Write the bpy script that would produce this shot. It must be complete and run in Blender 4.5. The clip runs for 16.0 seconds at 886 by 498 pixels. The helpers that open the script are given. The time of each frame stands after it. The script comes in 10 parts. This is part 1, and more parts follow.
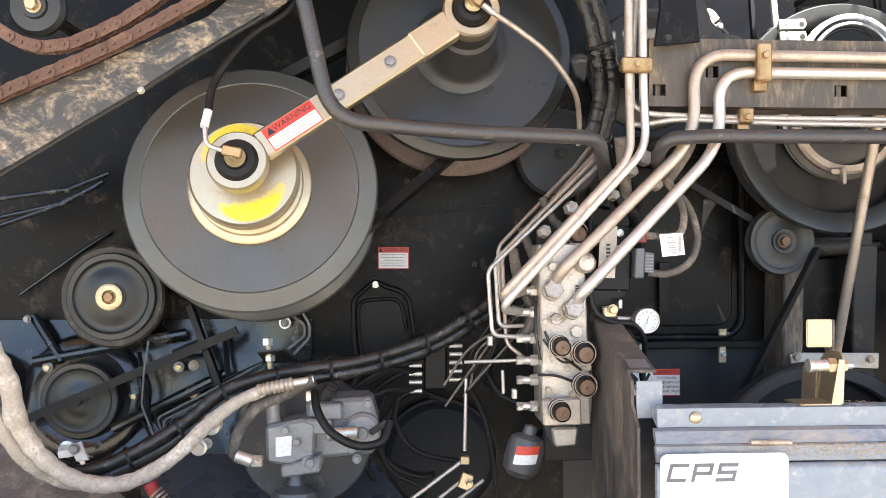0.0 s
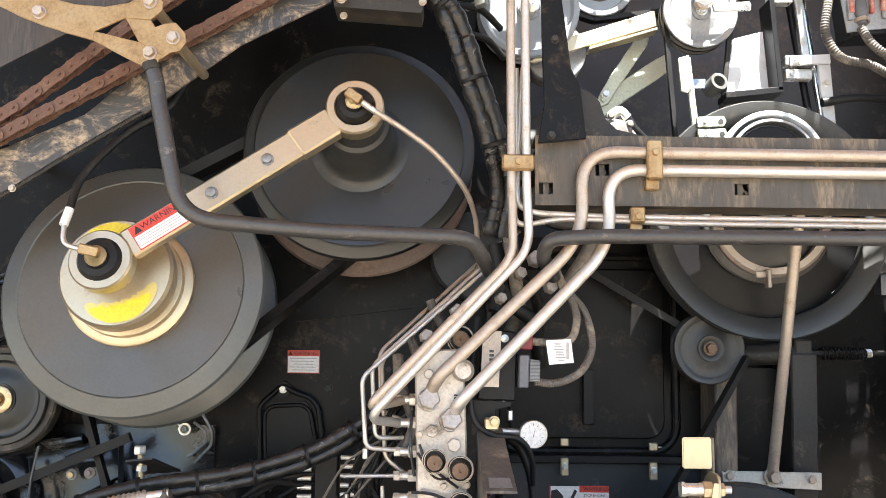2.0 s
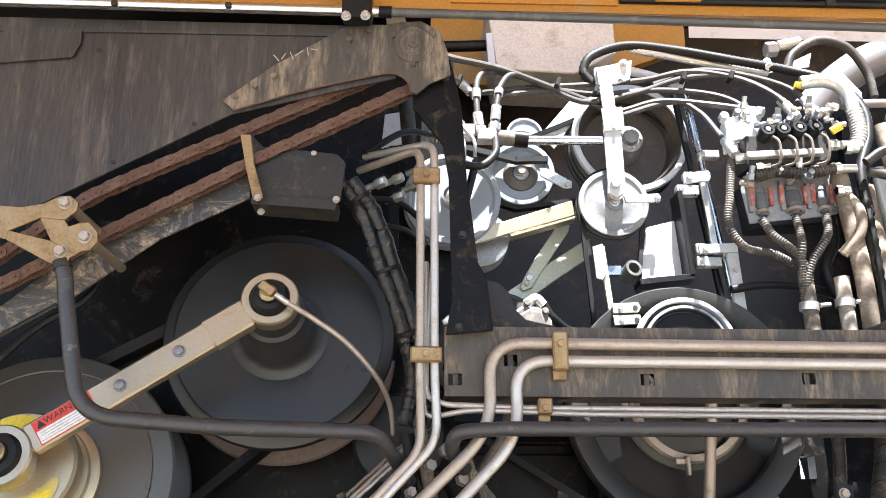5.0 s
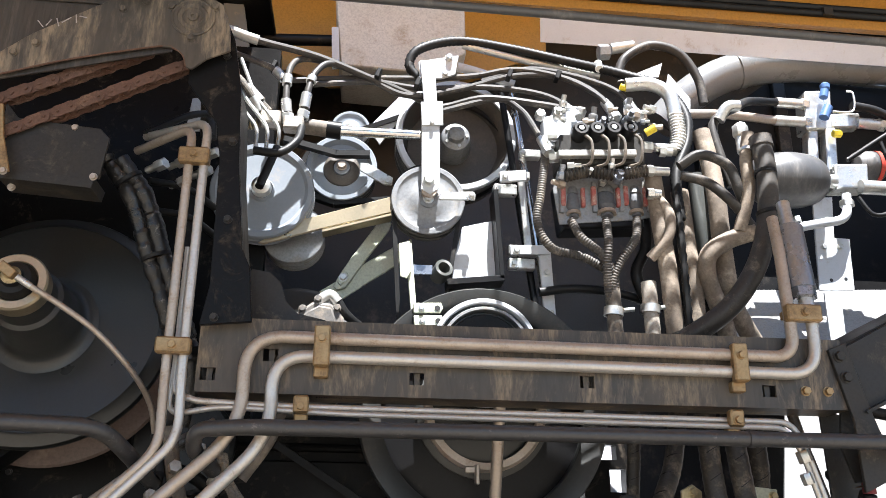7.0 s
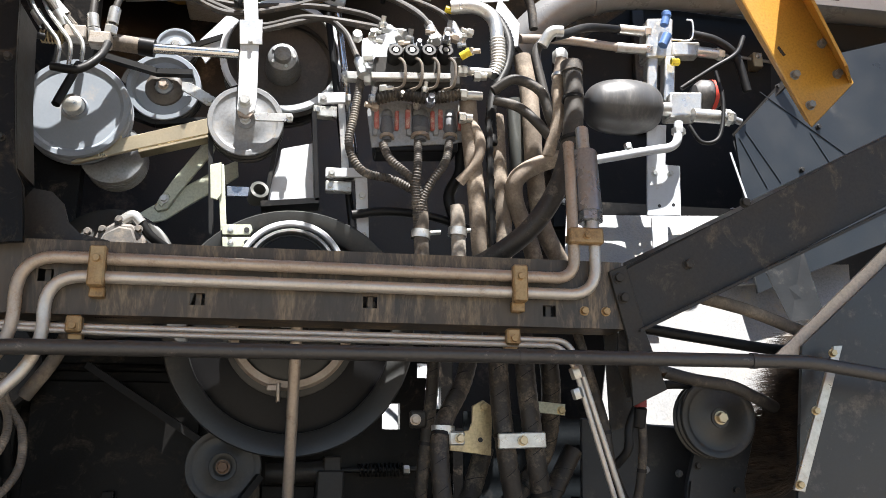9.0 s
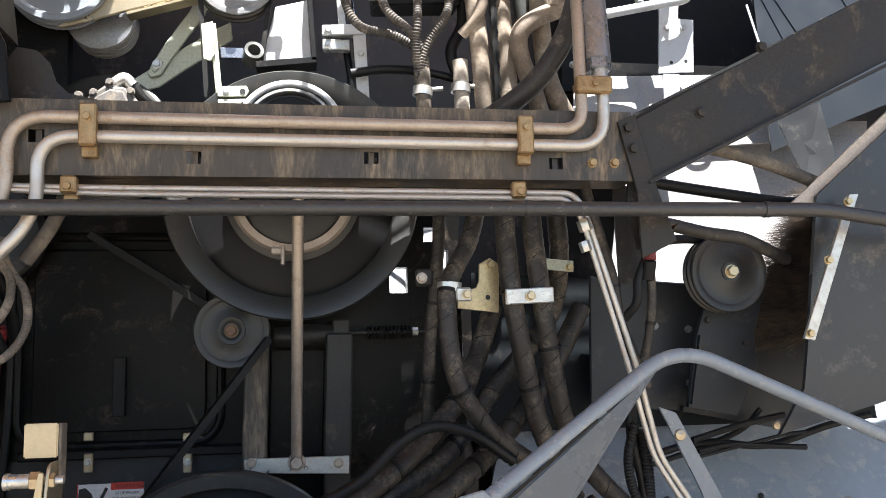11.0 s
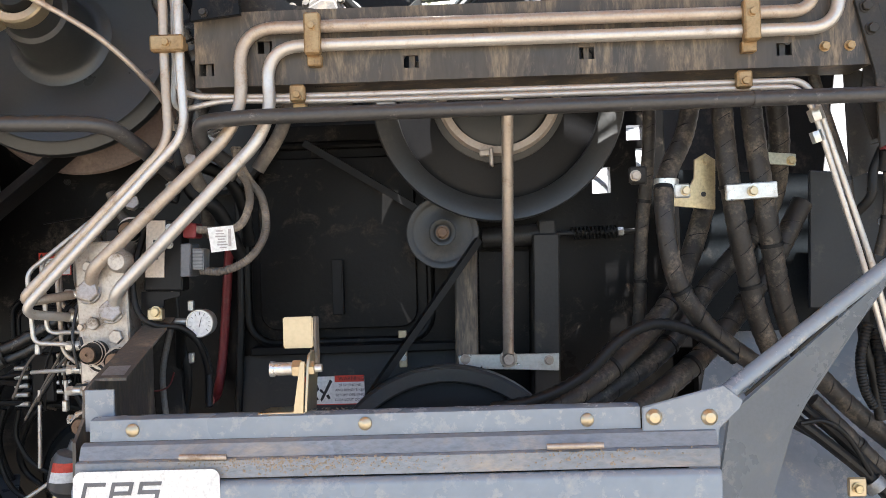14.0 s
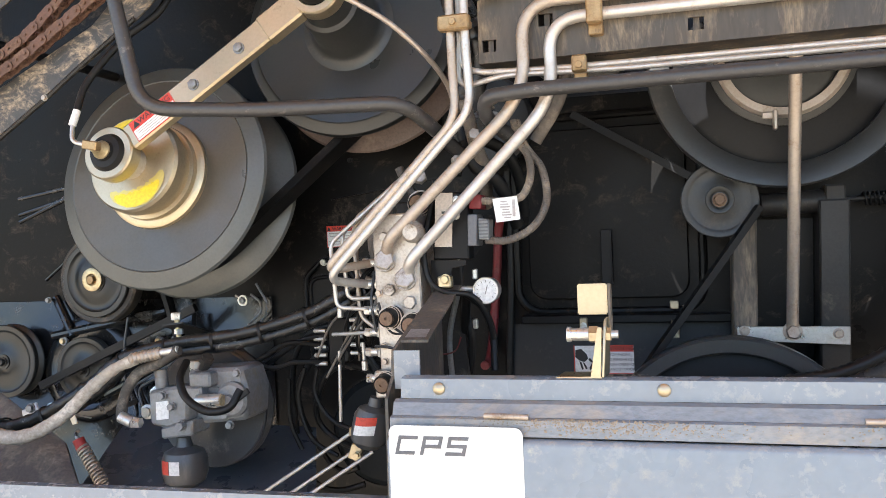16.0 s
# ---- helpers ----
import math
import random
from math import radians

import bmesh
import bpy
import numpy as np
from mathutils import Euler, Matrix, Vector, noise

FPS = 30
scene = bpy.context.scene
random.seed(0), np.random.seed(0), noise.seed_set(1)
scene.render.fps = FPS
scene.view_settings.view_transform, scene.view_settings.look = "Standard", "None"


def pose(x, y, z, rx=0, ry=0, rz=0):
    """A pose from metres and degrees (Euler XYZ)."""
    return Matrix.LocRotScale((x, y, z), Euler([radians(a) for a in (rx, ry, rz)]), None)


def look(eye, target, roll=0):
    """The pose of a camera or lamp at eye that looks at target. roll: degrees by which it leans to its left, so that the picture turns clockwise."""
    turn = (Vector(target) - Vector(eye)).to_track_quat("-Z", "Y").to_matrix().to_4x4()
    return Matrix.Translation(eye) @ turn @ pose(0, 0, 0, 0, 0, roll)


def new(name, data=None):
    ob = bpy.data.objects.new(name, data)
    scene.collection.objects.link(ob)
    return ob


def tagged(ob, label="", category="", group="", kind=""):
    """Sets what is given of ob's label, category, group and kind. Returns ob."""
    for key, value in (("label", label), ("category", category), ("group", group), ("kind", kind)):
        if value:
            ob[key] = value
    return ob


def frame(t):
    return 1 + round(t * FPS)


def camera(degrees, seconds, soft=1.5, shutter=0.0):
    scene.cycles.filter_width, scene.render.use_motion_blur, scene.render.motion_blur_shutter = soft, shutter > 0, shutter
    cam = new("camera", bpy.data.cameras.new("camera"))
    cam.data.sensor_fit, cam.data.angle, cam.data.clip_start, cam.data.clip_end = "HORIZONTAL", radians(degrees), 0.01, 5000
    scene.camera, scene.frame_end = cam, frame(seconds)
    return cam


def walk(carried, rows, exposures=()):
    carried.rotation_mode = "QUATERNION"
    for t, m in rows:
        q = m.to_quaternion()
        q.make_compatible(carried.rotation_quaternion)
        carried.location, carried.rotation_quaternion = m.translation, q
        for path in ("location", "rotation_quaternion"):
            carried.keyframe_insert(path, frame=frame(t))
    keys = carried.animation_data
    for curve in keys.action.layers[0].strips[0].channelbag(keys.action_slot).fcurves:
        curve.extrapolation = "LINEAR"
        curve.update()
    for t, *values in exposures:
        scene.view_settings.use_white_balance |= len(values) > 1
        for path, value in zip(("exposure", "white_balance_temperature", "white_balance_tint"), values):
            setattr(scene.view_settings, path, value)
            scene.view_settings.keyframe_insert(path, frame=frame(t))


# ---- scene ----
cam = camera(54.9, 16.0, soft=0.8)
METRES, EYE, TILT, LEAN, TURN = 1.5, 1.5, 0.0, 0.0, -3.3
ROWS = [
    (0.0, 0.0, 0.0, 0.0, 0.0, 0.0, -0.0),
    (0.5, 0.0467, 0.0296, -0.0137, 0.46, 0.7, -0.93),
    (1.0, 0.1124, 0.0744, -0.025, 0.26, 2.13, -2.21),
    (1.5, 0.168, 0.0788, -0.008, 1.22, 3.99, -1.3),
    (2.0, 0.2069, 0.0607, 0.0069, 2.98, 6.71, -0.6),
    (2.5, 0.2222, 0.0625, 0.0111, 3.75, 8.76, -1.02),
    (3.0, 0.2238, 0.0673, 0.0157, 3.92, 11.05, -1.38),
    (3.5, 0.2261, 0.0624, 0.0323, 3.4, 14.06, -1.06),
    (6.0, 0.3742, 0.0365, 0.0432, -0.07, 17.87, -0.65),
    (6.5, 0.4277, 0.0788, 0.0284, -1.09, 18.37, -1.12),
    (7.0, 0.5044, 0.1136, 0.0257, -2.63, 18.93, -0.73),
    (7.5, 0.5931, 0.1042, 0.0327, -4.1, 18.29, -0.74),
    (8.0, 0.6489, 0.0812, 0.0372, -5.11, 17.6, -0.67),
    (8.5, 0.6732, 0.0786, 0.0328, -5.82, 16.38, -0.3),
    (9.0, 0.69, 0.091, 0.0196, -6.66, 13.98, 0.0),
    (11.5, 0.7019, 0.1275, -0.0197, -5.33, 5.36, 1.49),
    (12.0, 0.696, 0.13, -0.0214, -4.57, 4.16, 1.29),
    (12.5, 0.6835, 0.1312, -0.0267, -3.26, 2.55, 1.51),
    (13.0, 0.6706, 0.1304, -0.0244, -1.34, 1.23, 1.77),
    (13.5, 0.6514, 0.1296, -0.0256, 1.15, 0.92, 1.8),
    (14.0, 0.628, 0.1234, -0.0266, 4.69, 0.72, 1.76),
    (14.5, 0.6048, 0.1158, -0.0282, 8.75, 0.42, 1.75),
    (15.0, 0.5849, 0.1096, -0.0312, 13.45, -0.01, 1.87),
    (15.5, 0.5701, 0.1048, -0.032, 17.41, -0.42, 2.18),
    (16.0, 0.5624, 0.0977, -0.0311, 19.57, -0.46, 2.24),
]
walk(cam, [(t, pose(0, 0, EYE, TILT, LEAN, TURN) @ pose(METRES * x, METRES * y, METRES * z, 90 + pitch, roll, yaw)) for t, x, y, z, yaw, pitch, roll in ROWS],
     [(0.0, 3.57, 6500, 10), (1.5, 3.42, 6650, 10), (3.5, 3.34, 6250, 10), (6.0, 2.50, 6150, 10), (7.0, 2.26, 6200, 10), (9.0, 1.87, 6450, 10),
      (11.5, 2.74, 6400, 10), (12.5, 3.0, 6300, 10), (14.0, 2.92, 6350, 10), (15.0, 2.97, 6400, 10), (15.5, 3.05, 6400, 10), (16.0, 3.26, 6400, 10)])

# ---- light: a high sun from outside, clear sky ----
world = bpy.data.worlds.new("sky")
scene.world = world
world.use_nodes = True
nt = world.node_tree
sky = nt.nodes.new("ShaderNodeTexSky")
sky.sky_type, sky.sun_disc = "NISHITA", False
SUN_UP, SUN_SIDE = 70.0, 9.0     # elevation; turn towards +x from straight outside
sky.sun_elevation, sky.sun_rotation = radians(SUN_UP), radians(180 - SUN_SIDE)
nt.links.new(sky.outputs[0], nt.nodes["Background"].inputs[0])
nt.nodes["Background"].inputs[1].default_value = 0.05
sun = new("sun", bpy.data.lights.new("sun", "SUN"))
sun.data.energy, sun.data.angle, sun.data.color = 5.0, radians(0.5), (1.0, 0.97, 0.93)
se, ss = radians(SUN_UP), radians(SUN_SIDE)
sun.matrix_world = look((math.sin(ss) * math.cos(se) * 9, -math.cos(ss) * math.cos(se) * 9, math.sin(se) * 9), (0, 0, 0))


# ---- materials ----
def mat(name, base, rough=0.5, metal=0.0, second=None, mix=0.5, scale=8.0, dust=None, dust_amount=0.3, dust_scale=5.0,
        bump=0.1, fine=180.0, streak=1.0, spread=0.15, spec=0.5, swirl=0.0, along=1.0, turned=0.0, grit=0.3, depth=0.002):
    """Base colour with a second tone in large patches, dust or wear in its own blotches, and fine grain."""
    m = bpy.data.materials.new(name)
    m.use_nodes = True
    t = m.node_tree
    n, link = t.nodes, t.links.new
    b = n["Principled BSDF"]
    b.inputs["Metallic"].default_value, b.inputs["Specular IOR Level"].default_value = metal, spec
    geo = n.new("ShaderNodeNewGeometry")
    squash = n.new("ShaderNodeVectorMath")
    squash.operation = "MULTIPLY"
    squash.inputs[1].default_value = (1 / along, 1, 1 / streak)
    link(geo.outputs["Position"], squash.inputs[0])

    def noise_of(s, detail=5.0, rgh=0.6):
        x = n.new("ShaderNodeTexNoise")
        x.inputs["Scale"].default_value, x.inputs["Detail"].default_value, x.inputs["Roughness"].default_value = s, detail, rgh
        link(squash.outputs[0], x.inputs["Vector"])
        return x.outputs["Fac"]

    def ramp(fac, a, z):
        r = n.new("ShaderNodeMapRange")
        r.inputs["From Min"].default_value, r.inputs["From Max"].default_value = a, z
        link(fac, r.inputs["Value"])
        return r.outputs[0]

    def blend(fac, c0, c1):
        x = n.new("ShaderNodeMix")
        x.data_type = "RGBA"
        link(fac, x.inputs[0])
        for c, s in ((c0, x.inputs[6]), (c1, x.inputs[7])):
            if isinstance(c, tuple):
                s.default_value = (*c, 1)
            else:
                link(c, s)
        return x.outputs[2]

    second = second or tuple(v * 0.7 for v in base)
    big = noise_of(scale)
    col = blend(ramp(big, mix - 0.25, mix + 0.25), base, second)
    grain = noise_of(fine, 2.0)
    col2 = n.new("ShaderNodeMix")
    col2.data_type, col2.blend_type = "RGBA", "MULTIPLY"
    col2.inputs[0].default_value = grit
    link(col, col2.inputs[6])
    link(ramp(grain, 0.2, 0.6), col2.inputs[7])
    out = col2.outputs[2]
    rsock = ramp(big, 0.2, 0.8)
    rr = n.new("ShaderNodeMapRange")
    rr.inputs["To Min"].default_value, rr.inputs["To Max"].default_value = max(0.03, rough - spread), min(1, rough + spread)
    link(rsock, rr.inputs["Value"])
    rough_out = rr.outputs[0]
    if dust:
        d = noise_of(dust_scale, 8.0, 0.72)
        d.node.inputs["Distortion"].default_value = swirl
        cover = ramp(d, 0.62 - dust_amount * 0.45, 0.78 - dust_amount * 0.45)
        speck = noise_of(dust_scale * 9, 4.0)
        mul = n.new("ShaderNodeMath")
        mul.operation = "MULTIPLY"
        link(cover, mul.inputs[0])
        link(ramp(speck, 0.3, 0.6), mul.inputs[1])
        out = blend(mul.outputs[0], out, dust)
        rm = n.new("ShaderNodeMath")
        rm.operation = "MULTIPLY_ADD"
        rm.inputs[1].default_value = 0.4
        link(mul.outputs[0], rm.inputs[0])
        link(rough_out, rm.inputs[2])
        rough_out = rm.outputs[0]
    link(out, b.inputs["Base Color"])
    link(rough_out, b.inputs["Roughness"])
    bp = n.new("ShaderNodeBump")
    bp.inputs["Strength"].default_value, bp.inputs["Distance"].default_value = bump, depth
    link(noise_of(fine * 0.5, 4.0), bp.inputs["Height"])
    link(bp.outputs[0], b.inputs["Normal"])
    if turned:
        tan = n.new("ShaderNodeTangent")
        tan.direction_type, tan.axis = "RADIAL", "Y"
        b.inputs["Anisotropic"].default_value = turned
        link(tan.outputs[0], b.inputs["Tangent"])
    return m


BLACK = mat("black_paint", (0.006, 0.006, 0.007), 0.42, second=(0.010, 0.010, 0.0105), dust=(0.07, 0.06, 0.05), dust_amount=0.08, dust_scale=9, scale=4, spec=0.2)
WALL = mat("chassis_paint", (0.0045, 0.0045, 0.005), 0.36, second=(0.009, 0.0085, 0.008), dust=(0.085, 0.068, 0.052), dust_amount=0.15, dust_scale=14, scale=4, spec=0.14, swirl=0.8, bump=0.25)
BEAM = mat("dusty_frame_paint", (0.034, 0.032, 0.030), 0.55, second=(0.095, 0.080, 0.064), dust=(0.27, 0.215, 0.155), dust_amount=0.37, dust_scale=17, streak=4.5, scale=9, bump=0.35, fine=90, swirl=0.5)
COLUMN = mat("column_paint", (0.018, 0.018, 0.018), 0.48, second=(0.036, 0.032, 0.027), dust=(0.14, 0.115, 0.09), dust_amount=0.15, dust_scale=13, spec=0.35, bump=0.25, swirl=0.5)
SHIELD = mat("brushed_shield_steel", (0.050, 0.044, 0.039), 0.42, 0.45, second=(0.086, 0.076, 0.066), scale=9, streak=9.0, dust=(0.17, 0.145, 0.12), dust_amount=0.25, dust_scale=26, bump=0.2)
GREY = mat("grey_pulley_paint", (0.112, 0.117, 0.110), 0.38, 0.25, second=(0.094, 0.097, 0.091), dust=(0.15, 0.14, 0.12), dust_amount=0.08, dust_scale=5, bump=0.03, turned=0.6, grit=0.15)
DARKGREY = mat("dark_disc", (0.024, 0.026, 0.025), 0.38, 0.25, second=(0.032, 0.032, 0.029), dust=(0.06, 0.054, 0.045), dust_amount=0.10, bump=0.03, spec=0.6, turned=0.8, grit=0.15)
LIGHTGREY = mat("light_grey_paint", (0.58, 0.60, 0.63), 0.42, second=(0.53, 0.55, 0.575), dust=(0.36, 0.31, 0.26), dust_amount=0.12, dust_scale=16, swirl=0.8, grit=0.06, bump=0.04)
STEEL = mat("bright_tube_steel", (0.60, 0.575, 0.54), 0.42, 0.65, second=(0.52, 0.485, 0.44), dust=(0.40, 0.32, 0.25), dust_amount=0.16, dust_scale=30, scale=20, grit=0.12)
TARNISH = mat("tarnished_tube_steel", (0.50, 0.435, 0.37), 0.44, 0.6, second=(0.42, 0.35, 0.285), dust=(0.33, 0.25, 0.18), dust_amount=0.2, dust_scale=25, scale=14, grit=0.15)
ZINC = mat("zinc_fitting", (0.68, 0.68, 0.66), 0.34, 0.75, second=(0.55, 0.55, 0.52), dust=(0.36, 0.30, 0.23), dust_amount=0.2, dust_scale=45, scale=40, grit=0.2)
GOLD = mat("yellow_zinc", (0.62, 0.50, 0.28), 0.42, 0.75, second=(0.55, 0.46, 0.30), dust=(0.33, 0.26, 0.17), dust_amount=0.2, dust_scale=22, scale=25)
BRONZE = mat("bronze_plate", (0.43, 0.29, 0.145), 0.45, 0.7, second=(0.33, 0.215, 0.105), dust=(0.26, 0.19, 0.12), dust_amount=0.26, dust_scale=22, scale=22)
PALEGOLD = mat("pale_yellow_zinc", (0.55, 0.465, 0.32), 0.36, 0.8, second=(0.49, 0.41, 0.28), dust=(0.36, 0.29, 0.20), dust_amount=0.10, dust_scale=26, scale=9, grit=0.10, bump=0.06)
GREENZINC = mat("greenish_plate", (0.55, 0.58, 0.48), 0.5, 0.4, second=(0.50, 0.52, 0.40), dust=(0.5, 0.46, 0.36), dust_amount=0.2)
RUBBER = mat("black_rubber", (0.008, 0.008, 0.008), 0.50, second=(0.012, 0.012, 0.012), dust=(0.07, 0.062, 0.052), dust_amount=0.09, dust_scale=26, spec=0.28)
TOPHOSE = mat("dusty_rubber_hose", (0.034, 0.031, 0.029), 0.52, second=(0.058, 0.053, 0.047), dust=(0.18, 0.155, 0.125), dust_amount=0.19, dust_scale=22, scale=9, spec=0.38)
DUSTYHOSE = mat("dusty_hose", (0.085, 0.073, 0.062), 0.7, second=(0.17, 0.145, 0.12), dust=(0.30, 0.25, 0.195), dust_amount=0.3, dust_scale=14, scale=7)
TANHOSE = mat("dust_caked_hose", (0.42, 0.37, 0.315), 0.8, second=(0.27, 0.235, 0.195), dust=(0.60, 0.55, 0.48), dust_amount=0.38, dust_scale=16, bump=0.5)
GREYHOSE = mat("grey_hose", (0.075, 0.066, 0.058), 0.65, second=(0.050, 0.044, 0.039), dust=(0.26, 0.225, 0.18), dust_amount=0.26, dust_scale=22)
RUST = mat("rusty_chain_steel", (0.15, 0.080, 0.055), 0.62, 0.3, second=(0.115, 0.064, 0.045), dust=(0.25, 0.165, 0.12), dust_amount=0.25, dust_scale=40)
PANEL = mat("blue_grey_paint", (0.245, 0.28, 0.32), 0.27, second=(0.215, 0.247, 0.283), dust=(0.42, 0.40, 0.36), dust_amount=0.17, dust_scale=28, scale=2, bump=0.03, fine=60, grit=0.1)
PANELDIRT = mat("blue_grey_paint_muddy", (0.225, 0.245, 0.27), 0.34, second=(0.185, 0.197, 0.212), dust=(0.42, 0.345, 0.26), dust_amount=0.34, dust_scale=7, along=2.2, scale=9, swirl=1.2, bump=0.5)
SCRATCH = mat("scratched_dark_guard", (0.034, 0.033, 0.032), 0.42, second=(0.062, 0.056, 0.050), dust=(0.42, 0.325, 0.225), dust_amount=0.31, dust_scale=13, swirl=2.4, bump=0.25, along=1.3, scale=6)
CAST = mat("cast_aluminium", (0.30, 0.31, 0.32), 0.5, 0.6, second=(0.24, 0.245, 0.25), dust=(0.3, 0.27, 0.23), dust_amount=0.25, dust_scale=25, bump=0.3)
BLOCK = mat("zinc_plated_block", (0.54, 0.50, 0.455), 0.42, 0.55, second=(0.42, 0.375, 0.325), dust=(0.20, 0.155, 0.11), dust_amount=0.21, dust_scale=26, scale=12, swirl=0.6, bump=0.25)
WHITE = mat("white_label", (0.78, 0.78, 0.76), 0.4, second=(0.74, 0.74, 0.725))
CREAM = mat("cream_label", (0.62, 0.55, 0.47), 0.55, second=(0.55, 0.48, 0.40), dust=(0.4, 0.33, 0.25), dust_amount=0.2)
REDLABEL = mat("red_label", (0.62, 0.055, 0.03), 0.45, second=(0.57, 0.05, 0.03))
RED = mat("red_plastic", (0.42, 0.035, 0.03), 0.45, second=(0.35, 0.03, 0.03), dust=(0.3, 0.15, 0.12), dust_amount=0.2)
WARMGREY = mat("warm_grey_disc_face", (0.112, 0.100, 0.084), 0.36, 0.4, second=(0.095, 0.085, 0.071), dust=(0.14, 0.12, 0.095), dust_amount=0.08, dust_scale=5, bump=0.03, turned=0.8, grit=0.12)
# Dust, plus dark and tan mottling that paints shadow and sun patches.
BAYHOSE = mat("sandy_sun_mottled_hose", (0.30, 0.242, 0.185), 0.72, second=(0.135, 0.110, 0.088), dust=(0.46, 0.39, 0.31), dust_amount=0.30, dust_scale=14, scale=13)
DRUMGREY = mat("blue_grey_drum_paint", (0.26, 0.29, 0.33), 0.34, second=(0.215, 0.24, 0.27), dust=(0.36, 0.32, 0.28), dust_amount=0.14, dust_scale=12, grit=0.06, turned=0.5, bump=0.04)
GLOSSBLACK = mat("dusty_black_paint", (0.060, 0.060, 0.062), 0.34, second=(0.080, 0.079, 0.078), dust=(0.17, 0.16, 0.15), dust_amount=0.26, dust_scale=14, streak=6.0, spec=0.6, spread=0.12, grit=0.1)
OILY = mat("oily_black_paint", (0.010, 0.0105, 0.0115), 0.20, second=(0.016, 0.016, 0.016), dust=(0.20, 0.19, 0.17), dust_amount=0.09, dust_scale=17, swirl=0.6, spread=0.12, spec=0.55, bump=0.35, fine=16, depth=0.006)
DUSTRED = mat("red_brown_dusty_disc", (0.17, 0.125, 0.105), 0.6, second=(0.12, 0.085, 0.07), dust=(0.24, 0.19, 0.16), dust_amount=0.3, dust_scale=8)
BROWNDISH = mat("brown_dish", (0.060, 0.053, 0.046), 0.42, second=(0.085, 0.072, 0.060), dust=(0.17, 0.14, 0.11), dust_amount=0.2, turned=0.5)
VALVESTEEL = mat("blued_valve_steel", (0.34, 0.37, 0.42), 0.3, 0.7, second=(0.28, 0.30, 0.34), dust=(0.3, 0.28, 0.25), dust_amount=0.1, dust_scale=20)
DOWNHOSE = mat("dark_dusty_hose", (0.024, 0.021, 0.0185), 0.48, second=(0.050, 0.043, 0.036), dust=(0.18, 0.148, 0.112), dust_amount=0.27, dust_scale=20, scale=11, bump=0.4, spec=0.36)
MIDGREY = mat("mid_grey_pulley", (0.052, 0.054, 0.053), 0.42, 0.25, second=(0.042, 0.042, 0.041), dust=(0.13, 0.117, 0.10), dust_amount=0.12, dust_scale=8, bump=0.04, turned=0.6, grit=0.15)
BAYWALL = mat("dusty_bay_paint", (0.022, 0.020, 0.018), 0.5, second=(0.04, 0.034, 0.028), dust=(0.16, 0.125, 0.095), dust_amount=0.2, dust_scale=7, bump=0.3)
WORNTUBE = mat("worn_black_tube", (0.036, 0.035, 0.036), 0.38, second=(0.052, 0.050, 0.049), dust=(0.27, 0.245, 0.215), dust_amount=0.07, dust_scale=60, along=1.6, scale=16, bump=0.2, spec=0.55)
TAPE = mat("flaking_black_tape", (0.010, 0.010, 0.010), 0.34, second=(0.02, 0.019, 0.018), dust=(0.36, 0.33, 0.29), dust_amount=0.10, dust_scale=60, swirl=1.0, bump=0.6, fine=260, spec=0.5)
FADEDRED = mat("faded_red_plastic", (0.40, 0.12, 0.10), 0.6, second=(0.30, 0.07, 0.06), dust=(0.46, 0.36, 0.30), dust_amount=0.35, dust_scale=50)
DULLRED = mat("dull_red_hose", (0.20, 0.018, 0.022), 0.5, second=(0.15, 0.016, 0.018), dust=(0.20, 0.12, 0.10), dust_amount=0.15, dust_scale=30)
RUSTCAP = mat("rust_brown_cap", (0.21, 0.125, 0.075), 0.65, second=(0.14, 0.085, 0.05), dust=(0.28, 0.20, 0.13), dust_amount=0.25, dust_scale=60, bump=0.5)
CREAMBOX = mat("cream_sheet_paint", (0.64, 0.61, 0.54), 0.55, second=(0.56, 0.53, 0.46), dust=(0.36, 0.29, 0.21), dust_amount=0.2, dust_scale=12)
EXHAUST = mat("grey_silencer_paint", (0.20, 0.205, 0.21), 0.30, second=(0.165, 0.168, 0.17), dust=(0.26, 0.24, 0.21), dust_amount=0.12, dust_scale=6, bump=0.04, grit=0.12)
PALEYELLOW = mat("thin_yellow_paint", (0.66, 0.54, 0.13), 0.42, 0.4, second=(0.64, 0.53, 0.22), grit=0.1)
DEEPBLUE = mat("deep_blue_black_paint", (0.012, 0.0155, 0.0185), 0.55, second=(0.016, 0.019, 0.022), dust=(0.06, 0.055, 0.05), dust_amount=0.08, dust_scale=14, spec=0.12)
HOUSEBLUE = mat("blue_black_paint", (0.017, 0.020, 0.024), 0.42, second=(0.023, 0.026, 0.030), dust=(0.09, 0.082, 0.074), dust_amount=0.12, dust_scale=18, bump=0.06, grit=0.15, spec=0.4)
LOWBLUE = mat("blue_grey_floor_paint", (0.088, 0.104, 0.122), 0.30, second=(0.066, 0.077, 0.090), dust=(0.19, 0.18, 0.165), dust_amount=0.16, dust_scale=18, bump=0.06, grit=0.12, spec=0.5)
HOUSECLEAN = mat("satin_blue_black_paint", (0.020, 0.024, 0.029), 0.36, second=(0.026, 0.030, 0.035), dust=(0.055, 0.055, 0.054), dust_amount=0.06, dust_scale=12, bump=0.04, grit=0.1, spec=0.5)
SIDEPAINT = mat("dark_side_paint", (0.040, 0.044, 0.050), 0.34, second=(0.033, 0.036, 0.041), dust=(0.16, 0.15, 0.135), dust_amount=0.16, dust_scale=16, bump=0.05, grit=0.12)
